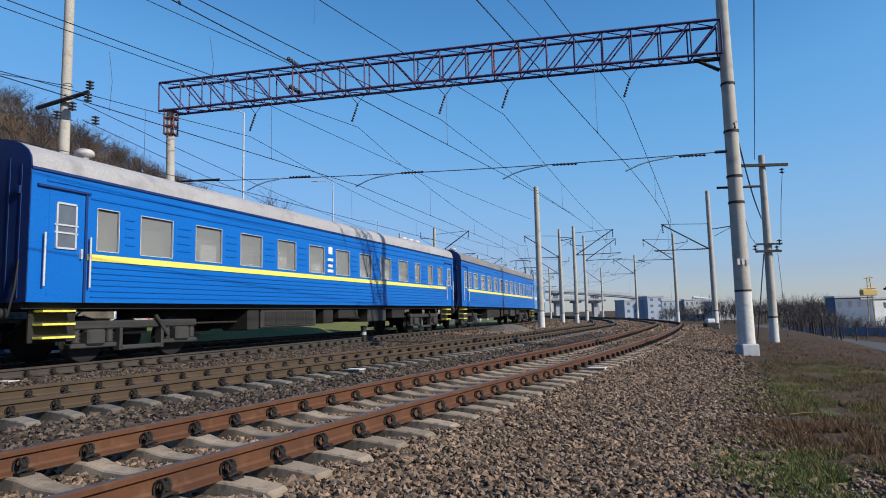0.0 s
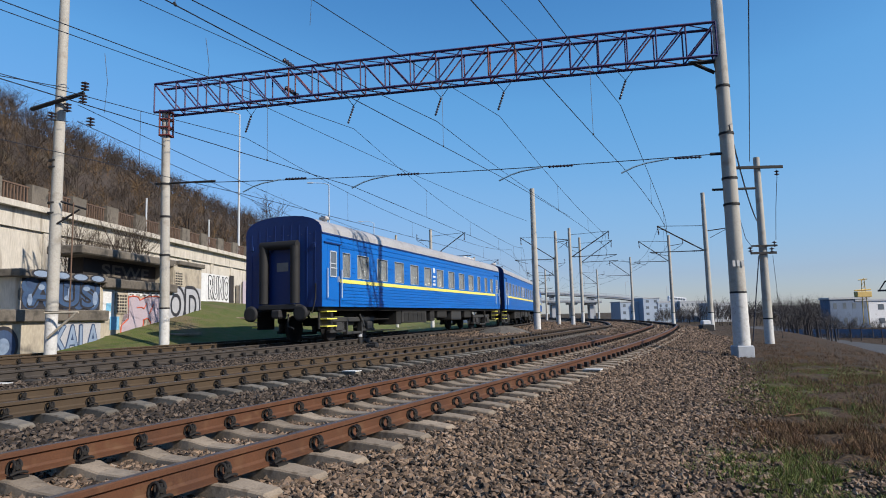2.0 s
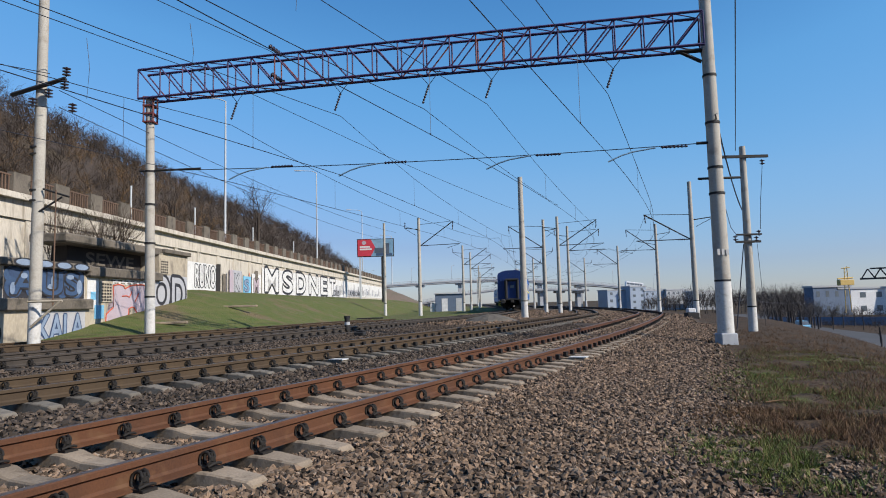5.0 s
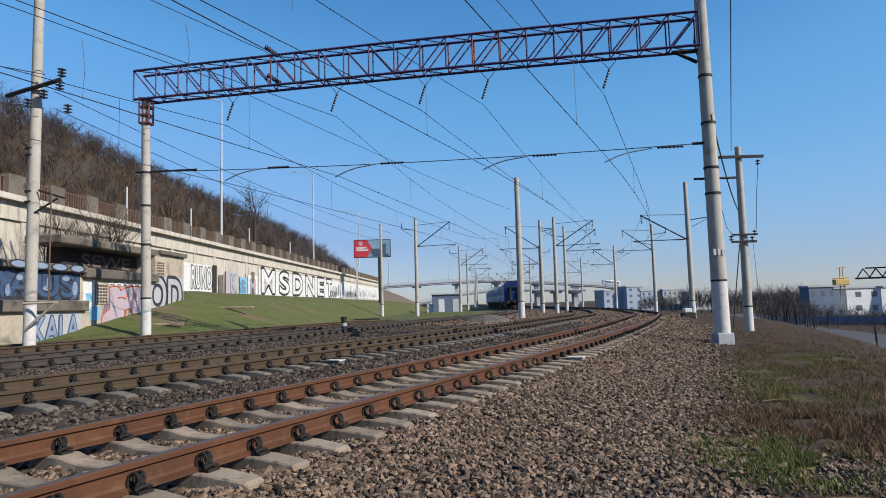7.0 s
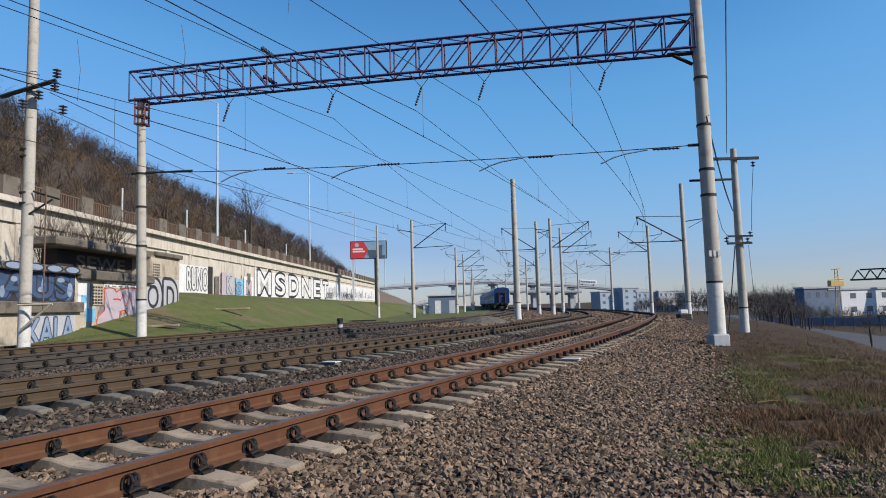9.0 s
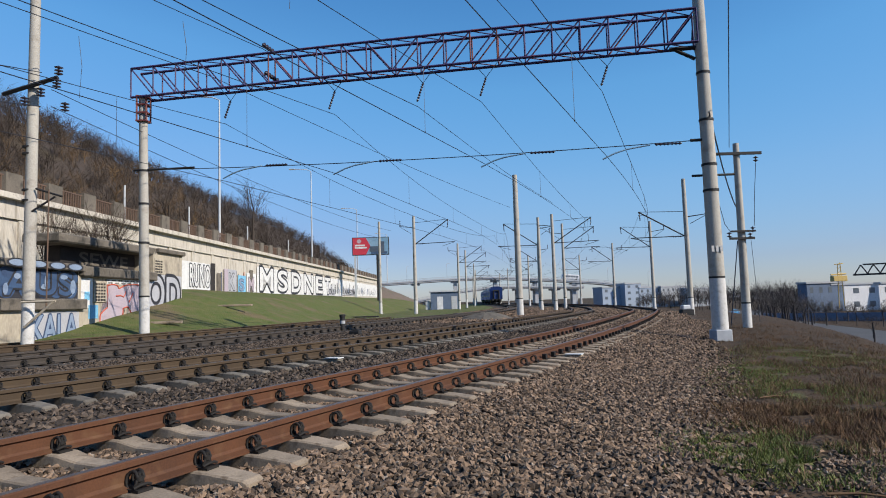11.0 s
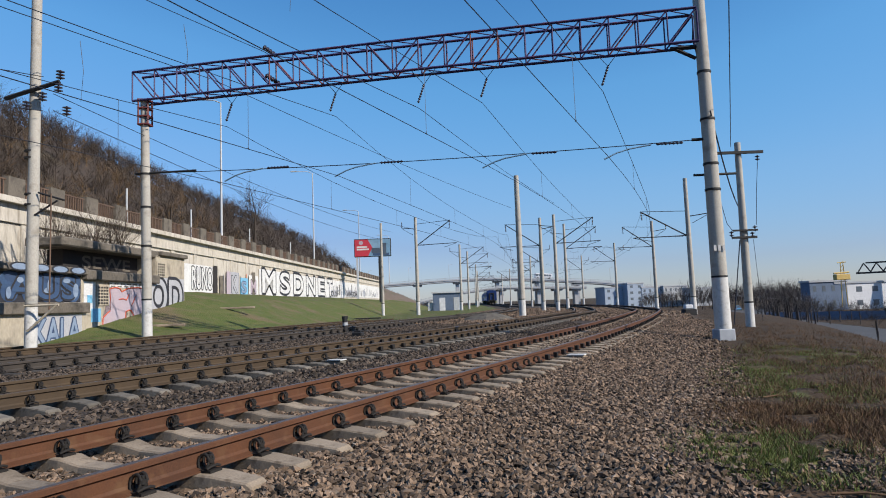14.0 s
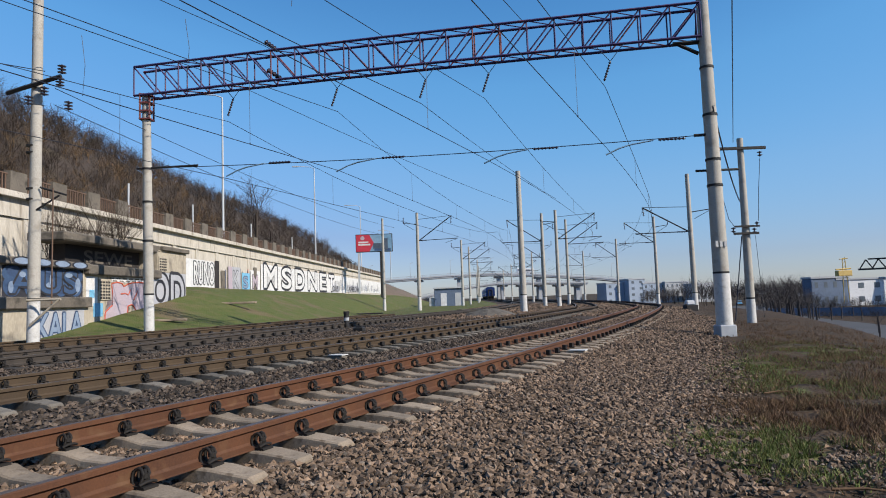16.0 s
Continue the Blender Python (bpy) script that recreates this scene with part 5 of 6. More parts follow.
for px, r, w, h, fac, fl, co, lab in ((1090, 330, 13, 10.8, FACADE_BLUE, 3, 3, "small pale blue three-storey building"), (1124, 330, 9, 12.4, FACADE_BLUE, 4, 2, "pale blue stair tower with small windows"),
                                      (1155, 335, 13, 10.2, FACADE_BLUE, 3, 4, "pale blue three-storey office building"), (1195, 340, 14, 10.4, FACADE_GREY, 3, 5, "long grey-blue three-storey building"),
                                      (1250, 330, 14, 9, FACADE_GREY, 2, 5, "low grey far shed")):
    bx, by = from_eye(px, r)
    far_block("office_building", lab, bx, by, w, 10, h, 14, fac, fl, co)
for px, r, w, h, fac, lab in ((1465, 205, 11, 8.2, HULL, "dark blue far industrial shed"), (1533, 212, 19, 7.6, FACADE_WHITE, "white low industrial hall")):
    bx, by = from_eye(px, r)
    far_block("industrial_hall", lab, bx, by, w, 4, h, 4, fac, 2, 4)


BRIDGE_LINE = ((-110, 9.0), (-23, 12.0), (1, 13.0), (27, 13.3), (52, 11.8), (84, 9.0), (103, 6.4), (150, 0.5), (190, -3.6))
RAMP_LINE = ((-60, -2.5), (-14, 1.6), (-6, 3.0), (10, 6.0), (28, 7.8), (60, 6.9), (72, 6.4))


def deck_z(line, x):
    return float(np.interp(x, [p[0] for p in line], [p[1] for p in line]))


def build_bridge():
    """A road bridge humped over the line on piers with caps, with railing and lamps, and the ramp before it."""
    for lab, line, y, dep, lamps in (("long grey concrete road bridge on piers", BRIDGE_LINE, 330, 1.2, 14), ("lower grey bridge ramp on piers", RAMP_LINE, 312, 1.0, 0)):
        top = thing("road_bridge", lab, "bridge")
        x0, x1 = line[0][0], line[-1][0]
        n = 40
        for name, ya, yb, za, zb, m in (("deck", 0, 10, -dep, 0, BRIDGE), ("fascia", -0.25, 0, -0.5, 0.2, BRIDGE), ("railing", 0.1, 0.25, 0.95, 1.12, FACADE_GREY), ("railing", 0.1, 0.25, 0.5, 0.6, FACADE_GREY)):
            bm = bmesh.new()
            rings = []
            for i in range(n + 1):
                x = x0 + (x1 - x0) * i / n
                z = deck_z(line, x)
                rings.append([bm.verts.new(q) for q in ((x, y + ya, z + za), (x, y + yb, z + za), (x, y + yb, z + zb), (x, y + ya, z + zb))])
            for a, c in zip(rings, rings[1:]):
                for k in range(4):
                    bm.faces.new((a[k], c[k], c[(k + 1) % 4], a[(k + 1) % 4]))
            part(name, bm, m, top)
        for i in range(14):
            x = x0 + (i + 0.5) * (x1 - x0) / 14
            z = deck_z(line, x) - dep
            if z > -1.5 and not 9 < x < 26:
                part("pier", B(x - 0.9, x + 0.9, y + 2, y + 8, -5, z - 1.0), BRIDGE, top)
                part("pier_cap", B(x - 2.4, x + 2.4, y + 1, y + 9, z - 1.0, z, bevel=0.3), BRIDGE, top)
        for i in range(70):
            x = x0 + i * (x1 - x0) / 70
            part("railing_post", B(x, x + 0.2, y + 0.05, y + 0.3, deck_z(line, x), deck_z(line, x) + 1.0), FACADE_GREY, top)
        for i in range(lamps):
            x = x0 + (i + 0.3) * (x1 - x0) / lamps
            part("lamp_post", TB([(x, y + 1, deck_z(line, x)), (x, y + 1, deck_z(line, x) + 8), (x + 1.6, y + 1, deck_z(line, x) + 8.4)], 0.1, 5), FACADE_GREY, top)


build_bridge()


def build_kiosk():
    top = thing("relay_cabinet", "small blue-grey trackside relay cabins", "cabin", at=pose(1.0, 96, 0.0, 0, 0, 0))
    part("body", B(-2.6, 2.0, 0, 3, -0.4, 2.6, bevel=0.05), HULL, top)
    part("roof", B(-2.8, 2.2, -0.2, 3.2, 2.6, 2.8), STEEL_GREY, top)
    part("door", B(-1.6, -0.7, -0.03, 0, -0.2, 1.9), FACADE_WHITE, top)
    part("door", B(0.6, 1.5, -0.03, 0, -0.2, 1.9), STEEL_GREY, top)
    part("annex", B(-3.4, -2.6, 0.3, 2, -0.4, 1.2), STEEL_GREY, top)


build_kiosk()


def build_crane():
    top = thing("gantry_crane", "dark lattice gantry crane over the far yard", "crane", at=pose(126, 174, -4.2, 0, 0, -35))
    for k in range(12):
        x = -8 + k * 3
        part("lattice_bar", TB([(x, 0, 9.5), (x + 1.5, 0, 12)], 0.16, 4), STEEL_DARK, top)
        part("lattice_bar", TB([(x + 1.5, 0, 12), (x + 3, 0, 9.5)], 0.16, 4), STEEL_DARK, top)
    part("girder", B(-8.5, 30, -0.4, 0.4, 9.0, 9.5), STEEL_DARK, top)
    part("girder", B(-6, 28, -0.3, 0.3, 11.9, 12.3), STEEL_DARK, top)
    for x in (2, 20):
        part("leg", B(x - 0.5, x + 0.5, -0.5, 0.5, 0, 9.1), STEEL_DARK, top)
    x, y = from_eye(1492, 200)
    top = thing("tower_crane", "small yellow crane above the far hall", "crane", at=pose(x, y, -4.2))
    for sx in (-0.8, 0.8):
        part("leg", TB([(sx, 0, 0), (sx * 0.45, 0, 12.2)], 0.12, 4), CRANE_Y, top)
    for k in range(6):
        part("lattice_bar", TB([(-0.75 + 0.06 * k, 0, 6.5 + k), (0.7 - 0.06 * k, 0, 7.5 + k)], 0.07, 4), CRANE_Y, top)
    part("cab", B(-2.2, 1.6, -0.8, 0.8, 7.4, 8.9, bevel=0.1), CRANE_Y, top)
    part("jib", TB([(-2.4, 0, 9.2), (1.8, 0, 9.4)], 0.2, 4), CRANE_Y, top)
    part("cap", TB([(-1.2, 0, 12.0), (1.2, 0, 12.2)], 0.12, 4), CRANE_Y, top)


build_crane()


def build_far_trees():
    rnd = random.Random(21)
    low = lambda x, y: float(ground_z(np.array(x), np.array(y))) - 0.1
    for k in range(20):
        px = 1352 + k * 4.7 + rnd.uniform(-4, 4)
        x, y = from_eye(px, rnd.uniform(90, 125))
        bare_tree(x, y, low(x, y), rnd.uniform(5.6, 8.0) * (0.85 if px > 1410 else 1.0), "bare grey-brown tree beside the road", TWIG_GREY, 30 + k, 11)
    for px, r, h in ((1543, 72, 4.6), (1515, 120, 4.6), (1480, 128, 5.2), (1462, 118, 5.6), (1500, 135, 4.4), (1562, 118, 5.4)):
        x, y = from_eye(px, r)
        bare_tree(x, y, low(x, y), h, "bare grey-brown tree beside the road", TWIG_GREY, 60 + px, 11)
    pl = []
    for _ in range(800):
        px = rnd.uniform(1130, 1700)
        r = rnd.uniform(240, 420)
        x, y = from_eye(px, r)
        pl.append((x, y, low(x, y), rnd.uniform(7, 14) * (1.0 if px > 1200 else 0.8) * (1.0 if px < 1430 else 0.55)))
    for _ in range(260):
        px, r = rnd.uniform(1335, 1640), rnd.uniform(142, 190)
        x, y = from_eye(px, r)
        pl.append((x, y, low(x, y), rnd.uniform(3.0, 6.0) * (1.0 if px < 1440 else 0.7)))
    for _ in range(240):
        px, r = rnd.uniform(1345, 1600), rnd.uniform(128, 138)
        x, y = from_eye(px, r)
        pl.append((x, y, low(x, y), rnd.uniform(0.8, 1.8)))
    v, f = twig_cloud(pl, rnd, 10, 0.6, 0.007, 2, 0.45)
    tagged(new("far_woods", raw("far_woods", v, f, TWIG_GREY)), "hazy belt of bare trees in the distance", "woods", kind="stuff")
    top = thing("yard_fence", "long dark blue sheet fence beside the road", "fence", at=pose(0, 0, 0))
    for i in range(24):
        px0 = 1350 + i * 11
        a, c = (Vector((*from_eye(q, 140), low(*from_eye(q, 140)))) for q in (px0, px0 + 11))
        bm = bmesh.new()
        q = [a, c, c + Vector((0, 0, 1.7)), a + Vector((0, 0, 1.7))]
        back = (Vector((a.x, a.y, 0)).normalized()) * 0.1
        vs = [bm.verts.new(p) for p in q] + [bm.verts.new(p + back) for p in q]
        for idx in ((0, 1, 2, 3), (7, 6, 5, 4), (0, 4, 5, 1), (1, 5, 6, 2), (2, 6, 7, 3), (3, 7, 4, 0)):
            bm.faces.new([vs[n] for n in idx])
        part("panel", bm, HULL, top)


build_far_trees()


def build_car(x, y, z, rz, paint, label, group="far parked cars"):
    """A small saloon, nose towards its own +x."""
    top = thing("car", label, "car", group, at=pose(x, y, z, 0, 0, rz))
    part("body", B(-2.1, 2.1, -0.85, 0.85, 0.3, 0.85, bevel=0.12), paint, top)
    bm = bmesh.new()
    for v in box(bm, -1.5, 1.2, -0.76, 0.76, 0.82, 1.42, bevel=0.06):
        if v.co.z > 1.2:
            v.co.x = -0.15 + (v.co.x + 0.15) * 0.68
            v.co.y *= 0.84
    part("cabin", bm, WINDOW_FAR, top)
    part("roof", B(-1.0, 0.68, -0.62, 0.62, 1.41, 1.47, bevel=0.02), paint, top)
    part("bumper", B(-2.2, -2.05, -0.8, 0.8, 0.32, 0.52, bevel=0.04), paint, top)
    for sy in (-0.68, 0.68):
        part("tail_lamp", B(-2.13, -2.06, sy - 0.12, sy + 0.12, 0.62, 0.78), POSTER_RED, top)
        part("headlamp", B(2.06, 2.12, sy - 0.14, sy + 0.14, 0.58, 0.74), FRAME_W, top)
    for sx in (-1.3, 1.3):
        for sy in (-0.85, 0.85):
            part("wheel", TB([(sx, sy - 0.1, 0.3), (sx, sy + 0.1, 0.3)], 0.3, 10), RUBBER, top)
    return top


for px, r, pm, lab in ((1205, 150, FACADE_WHITE, "white car parked far beyond the track"), (1222, 155, STEEL_GREY, "grey car parked far beyond the track"), (1250, 160, FACADE_WHITE, "white car parked far beyond the track")):
    cx, cy = from_eye(px, r)
    build_car(cx, cy, float(ground_z(np.array(cx), np.array(cy))), 10, pm, lab)
ROAD_CAR = build_car(0, 0, 0, 0, PAINT_CYAN, "pale blue car driving away along the road", "cars on the road")


def build_bus():
    """A white bus that crosses the far bridge; its nose points to its own -x."""
    top = thing("bus", "white bus crossing the road bridge", "bus")
    part("body", B(-4.6, 4.6, -1.2, 1.2, 0.5, 3.1, bevel=0.25), FACADE_WHITE, top)
    for k in range(6):
        part("window", B(-4.0 + k * 1.35, -2.9 + k * 1.35, -1.24, -1.19, 1.6, 2.5), WINDOW_FAR, top)
    for sx in (-3.0, 3.0):
        for sy in (-1.1, 1.1):
            part("wheel", TB([(sx, sy - 0.15, 0.5), (sx, sy + 0.15, 0.5)], 0.5, 12), RUBBER, top)
    return top


BUS = build_bus()


def small_things():
    """Switch stand, signal box by the track, planks and boards on the bank."""
    top = thing("switch_stand", "small dark ground switch post with a white band", "switch stand", at=pose(-3.9, 24.6, 0.08))
    part("post", TB([(0, 0, 0), (0, 0, 0.55)], 0.10, 8), STEEL_DARK, top)
    part("band", TB([(0, 0, 0.3), (0, 0, 0.42)], 0.105, 8), FACADE_GREY, top)
    part("cap", TB([(0, 0, 0.55), (0, 0, 0.66)], 0.12, 8), STEEL_DARK, top)
    top = thing("track_box", "black trackside equipment box with a white lid", "box", at=pose(15.9, 40.5, -0.5))
    part("body", B(-0.38, 0.38, -0.35, 0.35, 0, 0.62, bevel=0.03), STEEL_DARK, top)
    part("lid", B(-0.3, 0.2, -0.25, 0.25, 0.62, 0.9, bevel=0.05), FACADE_WHITE, top)
    rnd = random.Random(8)
    for px, r, L, label in ((405, 33, 2.6, "pale weathered plank lying on the grass bank"), (300, 27, 1.2, "broken concrete piece lying on the grass bank"), (645, 50, 2.6, "dark board lying on the grass bank")):
        x, y = from_eye(px, r)
        z = float(ground_z(np.array(x), np.array(y)))
        ob = tagged(part("plank", B(-L / 2, L / 2, -0.12, 0.12, 0, 0.1, bevel=0.02), SLEEPER if px < 600 else STEEL_DARK), label, "plank")
        ob.matrix_basis = pose(x, y, z + 0.02, 0, 0, 5 + rnd.uniform(-6, 6))
    for px, r in ((1360, 9.5), (1500, 5.2)):
        x, y = from_eye(px, r)
        z = float(ground_z(np.array(x), np.array(y)))
        ob = tagged(part("stick", TB([(-0.22, 0, 0.01), (0.0, 0.02, 0.02), (0.22, -0.02, 0.01)], 0.012, 5, 0.007), DRY), "dry pale stick on the grass", "stick")
        ob.matrix_basis = pose(x, y, z + 0.02, 0, 0, rnd.uniform(-20, 20))


def mound_and_motors():
    """A low heap of pale gravel and two dark switch motors between the tracks."""
    x, y = from_eye(862, 36)
    bm = bmesh.new()
    n = 18
    rnd = random.Random(3)
    rings = []
    for r, z in ((1.6, -0.08), (1.1, 0.16), (0.55, 0.34), (0.15, 0.40)):
        rings.append([bm.verts.new((r * rnd.uniform(0.85, 1.15) * math.cos(6.283 * k / n), r * rnd.uniform(0.85, 1.15) * math.sin(6.283 * k / n), z + rnd.uniform(-0.03, 0.03))) for k in range(n)])
    for a, c in zip(rings, rings[1:]):
        for k in range(n):
            bm.faces.new((a[k], a[(k + 1) % n], c[(k + 1) % n], c[k]))
    bm.faces.new(rings[-1])
    ob = tagged(part("heap", bm, SLEEPER_OLD), "low heap of pale gravel between the tracks", "gravel heap")
    ob.matrix_basis = pose(x, y, float(ground_z(np.array(x), np.array(y))) + 0.02)
    for px, r in ((632, 22.5), (905, 30), (410, 19.8)):
        x, y = from_eye(px, r)
        top = thing("switch_motor", "small dark switch motor beside a rail", "switch motor", "switch motors", at=pose(x, y, float(ground_z(np.array(x), np.array(y))), 0, 0, -20))
        part("body", B(-0.2, 0.2, -0.12, 0.12, 0, 0.16, bevel=0.03), STEEL_DARK, top)
        part("cover", B(-0.13, 0.15, -0.09, 0.09, 0.16, 0.21, bevel=0.03), STEEL_DARK, top)


small_things()
mound_and_motors()


# ---- the train ----
CAR_L, BODY_L, HALF_W = 23.85, 23.0, 1.53
BZ, EZ, RZ = 1.22, 3.70, 4.36


def holed_side(x, windows, y0, y1, z0, z1, thick=0.08):
    """One side wall with real window openings, outside at x."""
    ys = sorted({y0, y1, *[w for a in windows for w in a[:2]]})
    zs = sorted({z0, z1, *[w for a in windows for w in a[2:]]})
    bm = bmesh.new()
    s = 1 if x > 0 else -1
    for ya, yb in zip(ys, ys[1:]):
        for za, zb in zip(zs, zs[1:]):
            cy, cz = (ya + yb) / 2, (za + zb) / 2
            if not any(w[0] < cy < w[1] and w[2] < cz < w[3] for w in windows):
                bm.faces.new([bm.verts.new(p) for p in ((x, ya, za), (x, yb, za), (x, yb, zb), (x, ya, zb))])
    for a in windows:
        c = [(a[0], a[2]), (a[1], a[2]), (a[1], a[3]), (a[0], a[3])]
        for p, q in zip(c, c[1:] + c[:1]):
            bm.faces.new([bm.verts.new(v) for v in ((x, *p), (x, *q), (x - s * thick, *q), (x - s * thick, *p))])
    return bm


def roof_mesh(y0, y1, half, ez, rz, n=14):
    bm = bmesh.new()
    rings = []
    for y in (y0, y1):
        ring = []
        for k in range(n + 1):
            a = math.pi * k / n
            c, s = math.cos(a), math.sin(a)
            ring.append(bm.verts.new((half * math.copysign(abs(c) ** 0.8, c), y, ez + (rz - ez) * s ** 0.75)))
        rings.append(ring)
    for k in range(n):
        bm.faces.new((rings[0][k], rings[0][k + 1], rings[1][k + 1], rings[1][k])).smooth = True
    for r in rings:
        bm.faces.new(r)
    return bm


def bogie(parent, y):
    b = part("bogie", B(-0.95, 0.95, y - 0.35, y + 0.35, 0.55, 0.85, bevel=0.04), UNDER, parent)
    for sx in (-1, 1):
        x = sx * 1.02
        bm = bmesh.new()
        box(bm, x - 0.09, x + 0.09, y - 1.75, y + 1.75, 0.68, 0.86, bevel=0.03)
        for d in (-1.2, 1.2):
            box(bm, x - 0.15, x + 0.17, y + d - 0.22, y + d + 0.22, 0.36, 0.68, bevel=0.04)
            box(bm, x - 0.1, x + 0.1, y + d - 0.55, y + d + 0.55, 0.30, 0.40, bevel=0.02)
        box(bm, x - 0.05, x + 0.13, y - 0.6, y + 0.6, 0.22, 0.32, bevel=0.02)
        box(bm, x - 0.05, x + 0.13, y - 0.62, y - 0.54, 0.22, 0.7)
        box(bm, x - 0.05, x + 0.13, y + 0.54, y + 0.62, 0.22, 0.7)
        part("side_frame", bm, UNDER_L if sx > 0 else UNDER, b)
        for d in (-1.6, -0.8, 0.8, 1.6):
            bm = bmesh.new()
            lathe(bm, [(0.07, 0.4), (0.10, 0.43), (0.07, 0.47), (0.10, 0.51), (0.07, 0.55), (0.10, 0.59), (0.07, 0.63), (0.09, 0.68)], 10, Matrix.Translation((x + sx * 0.02, y + d, 0)))
            part("spring", bm, UNDER_L, b)
        part("damper", TB([(x + sx * 0.12, y + 0.35, 0.98), (x + sx * 0.12, y + 0.75, 0.5)], 0.05, 8), UNDER_L, b)
        for d in (-1.2, 1.2):
            bm = bmesh.new()
            lathe(bm, [(0.1, -0.07), (0.46, -0.07), (0.475, -0.05), (0.475, 0.05), (0.5, 0.06), (0.5, 0.075), (0.1, 0.075)], 24, Matrix.Translation((sx * 0.76, y + d, 0.475)) @ pose(0, 0, 0, 0, -90 * sx, 0))
            part("wheel", bm, STEEL_DARK, b)
    return b


def gangway(parent, y, s):
    """Black rubber gangway frame, end door, buffers, coupler and hoses at one end. s: -1 rear, 1 front."""
    for x in (-0.62, 0.62):
        bm = TB([(x, y + s * 0.22, 1.35), (x, y + s * 0.22, 3.3)], 0.16, 14)
        part("gangway_roll", bm, RUBBER, parent, "black rubber gangway roll")
    part("gangway_roll", TB([(-0.72, y + s * 0.22, 3.33), (0.72, y + s * 0.22, 3.33)], 0.15, 14), RUBBER, parent, "black rubber gangway roll")
    part("gangway_sill", B(-0.75, 0.75, min(y, y + s * 0.35), max(y, y + s * 0.35), 1.15, 1.32, bevel=0.02), STEEL_DARK, parent)
    part("end_door", B(-0.48, 0.48, min(y, y + s * 0.06), max(y, y + s * 0.06), 1.32, 3.2, bevel=0.01), BLUE_SHADED, parent)
    part("end_window", B(-0.2, 0.25, min(y + s * 0.06, y + s * 0.075), max(y + s * 0.06, y + s * 0.075), 2.45, 2.75), WINDOW_FAR, parent)
    for x in (-0.98, 0.98):
        bm = bmesh.new()
        lathe(bm, [(0.1, 0), (0.1, 0.4), (0.27, 0.42), (0.27, 0.46), (0.2, 0.49)], 16, Matrix.Translation((x, y, 1.02)) @ pose(0, 0, 0, -90 * s, 0, 0))
        part("buffer", bm, STEEL_DARK, parent)
    part("coupler", B(-0.18, 0.18, min(y, y + s * 0.45), max(y, y + s * 0.45), 0.85, 1.15, bevel=0.05), STEEL_DARK, parent)
    part("hose", TB([(0.35, y + s * 0.2, 1.0), (0.4, y + s * 0.3, 0.6), (0.6, y + s * 0.25, 0.5)], 0.03, 6), RUBBER, parent)
    part("hose", TB([(1.3, y + s * 0.03, 2.0), (1.33, y + s * 0.08, 1.5), (1.2, y + s * 0.1, 1.0)], 0.022, 6), RUBBER, parent)
    for k in range(9):
        x = -1.28 + k * 0.32
        part("end_rib", B(x - 0.02, x + 0.02, min(y, y + s * 0.025), max(y, y + s * 0.025), 3.45 if abs(x) < 0.7 else 1.3, 4.05 - 0.28 * abs(x / 1.3) ** 3), BLUE_SHADED, parent)
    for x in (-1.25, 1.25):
        part("tail_lamp", B(x - 0.05, x + 0.05, min(y, y + s * 0.06), max(y, y + s * 0.06), 3.22, 3.38, bevel=0.01), BLUE_SHADED, parent)


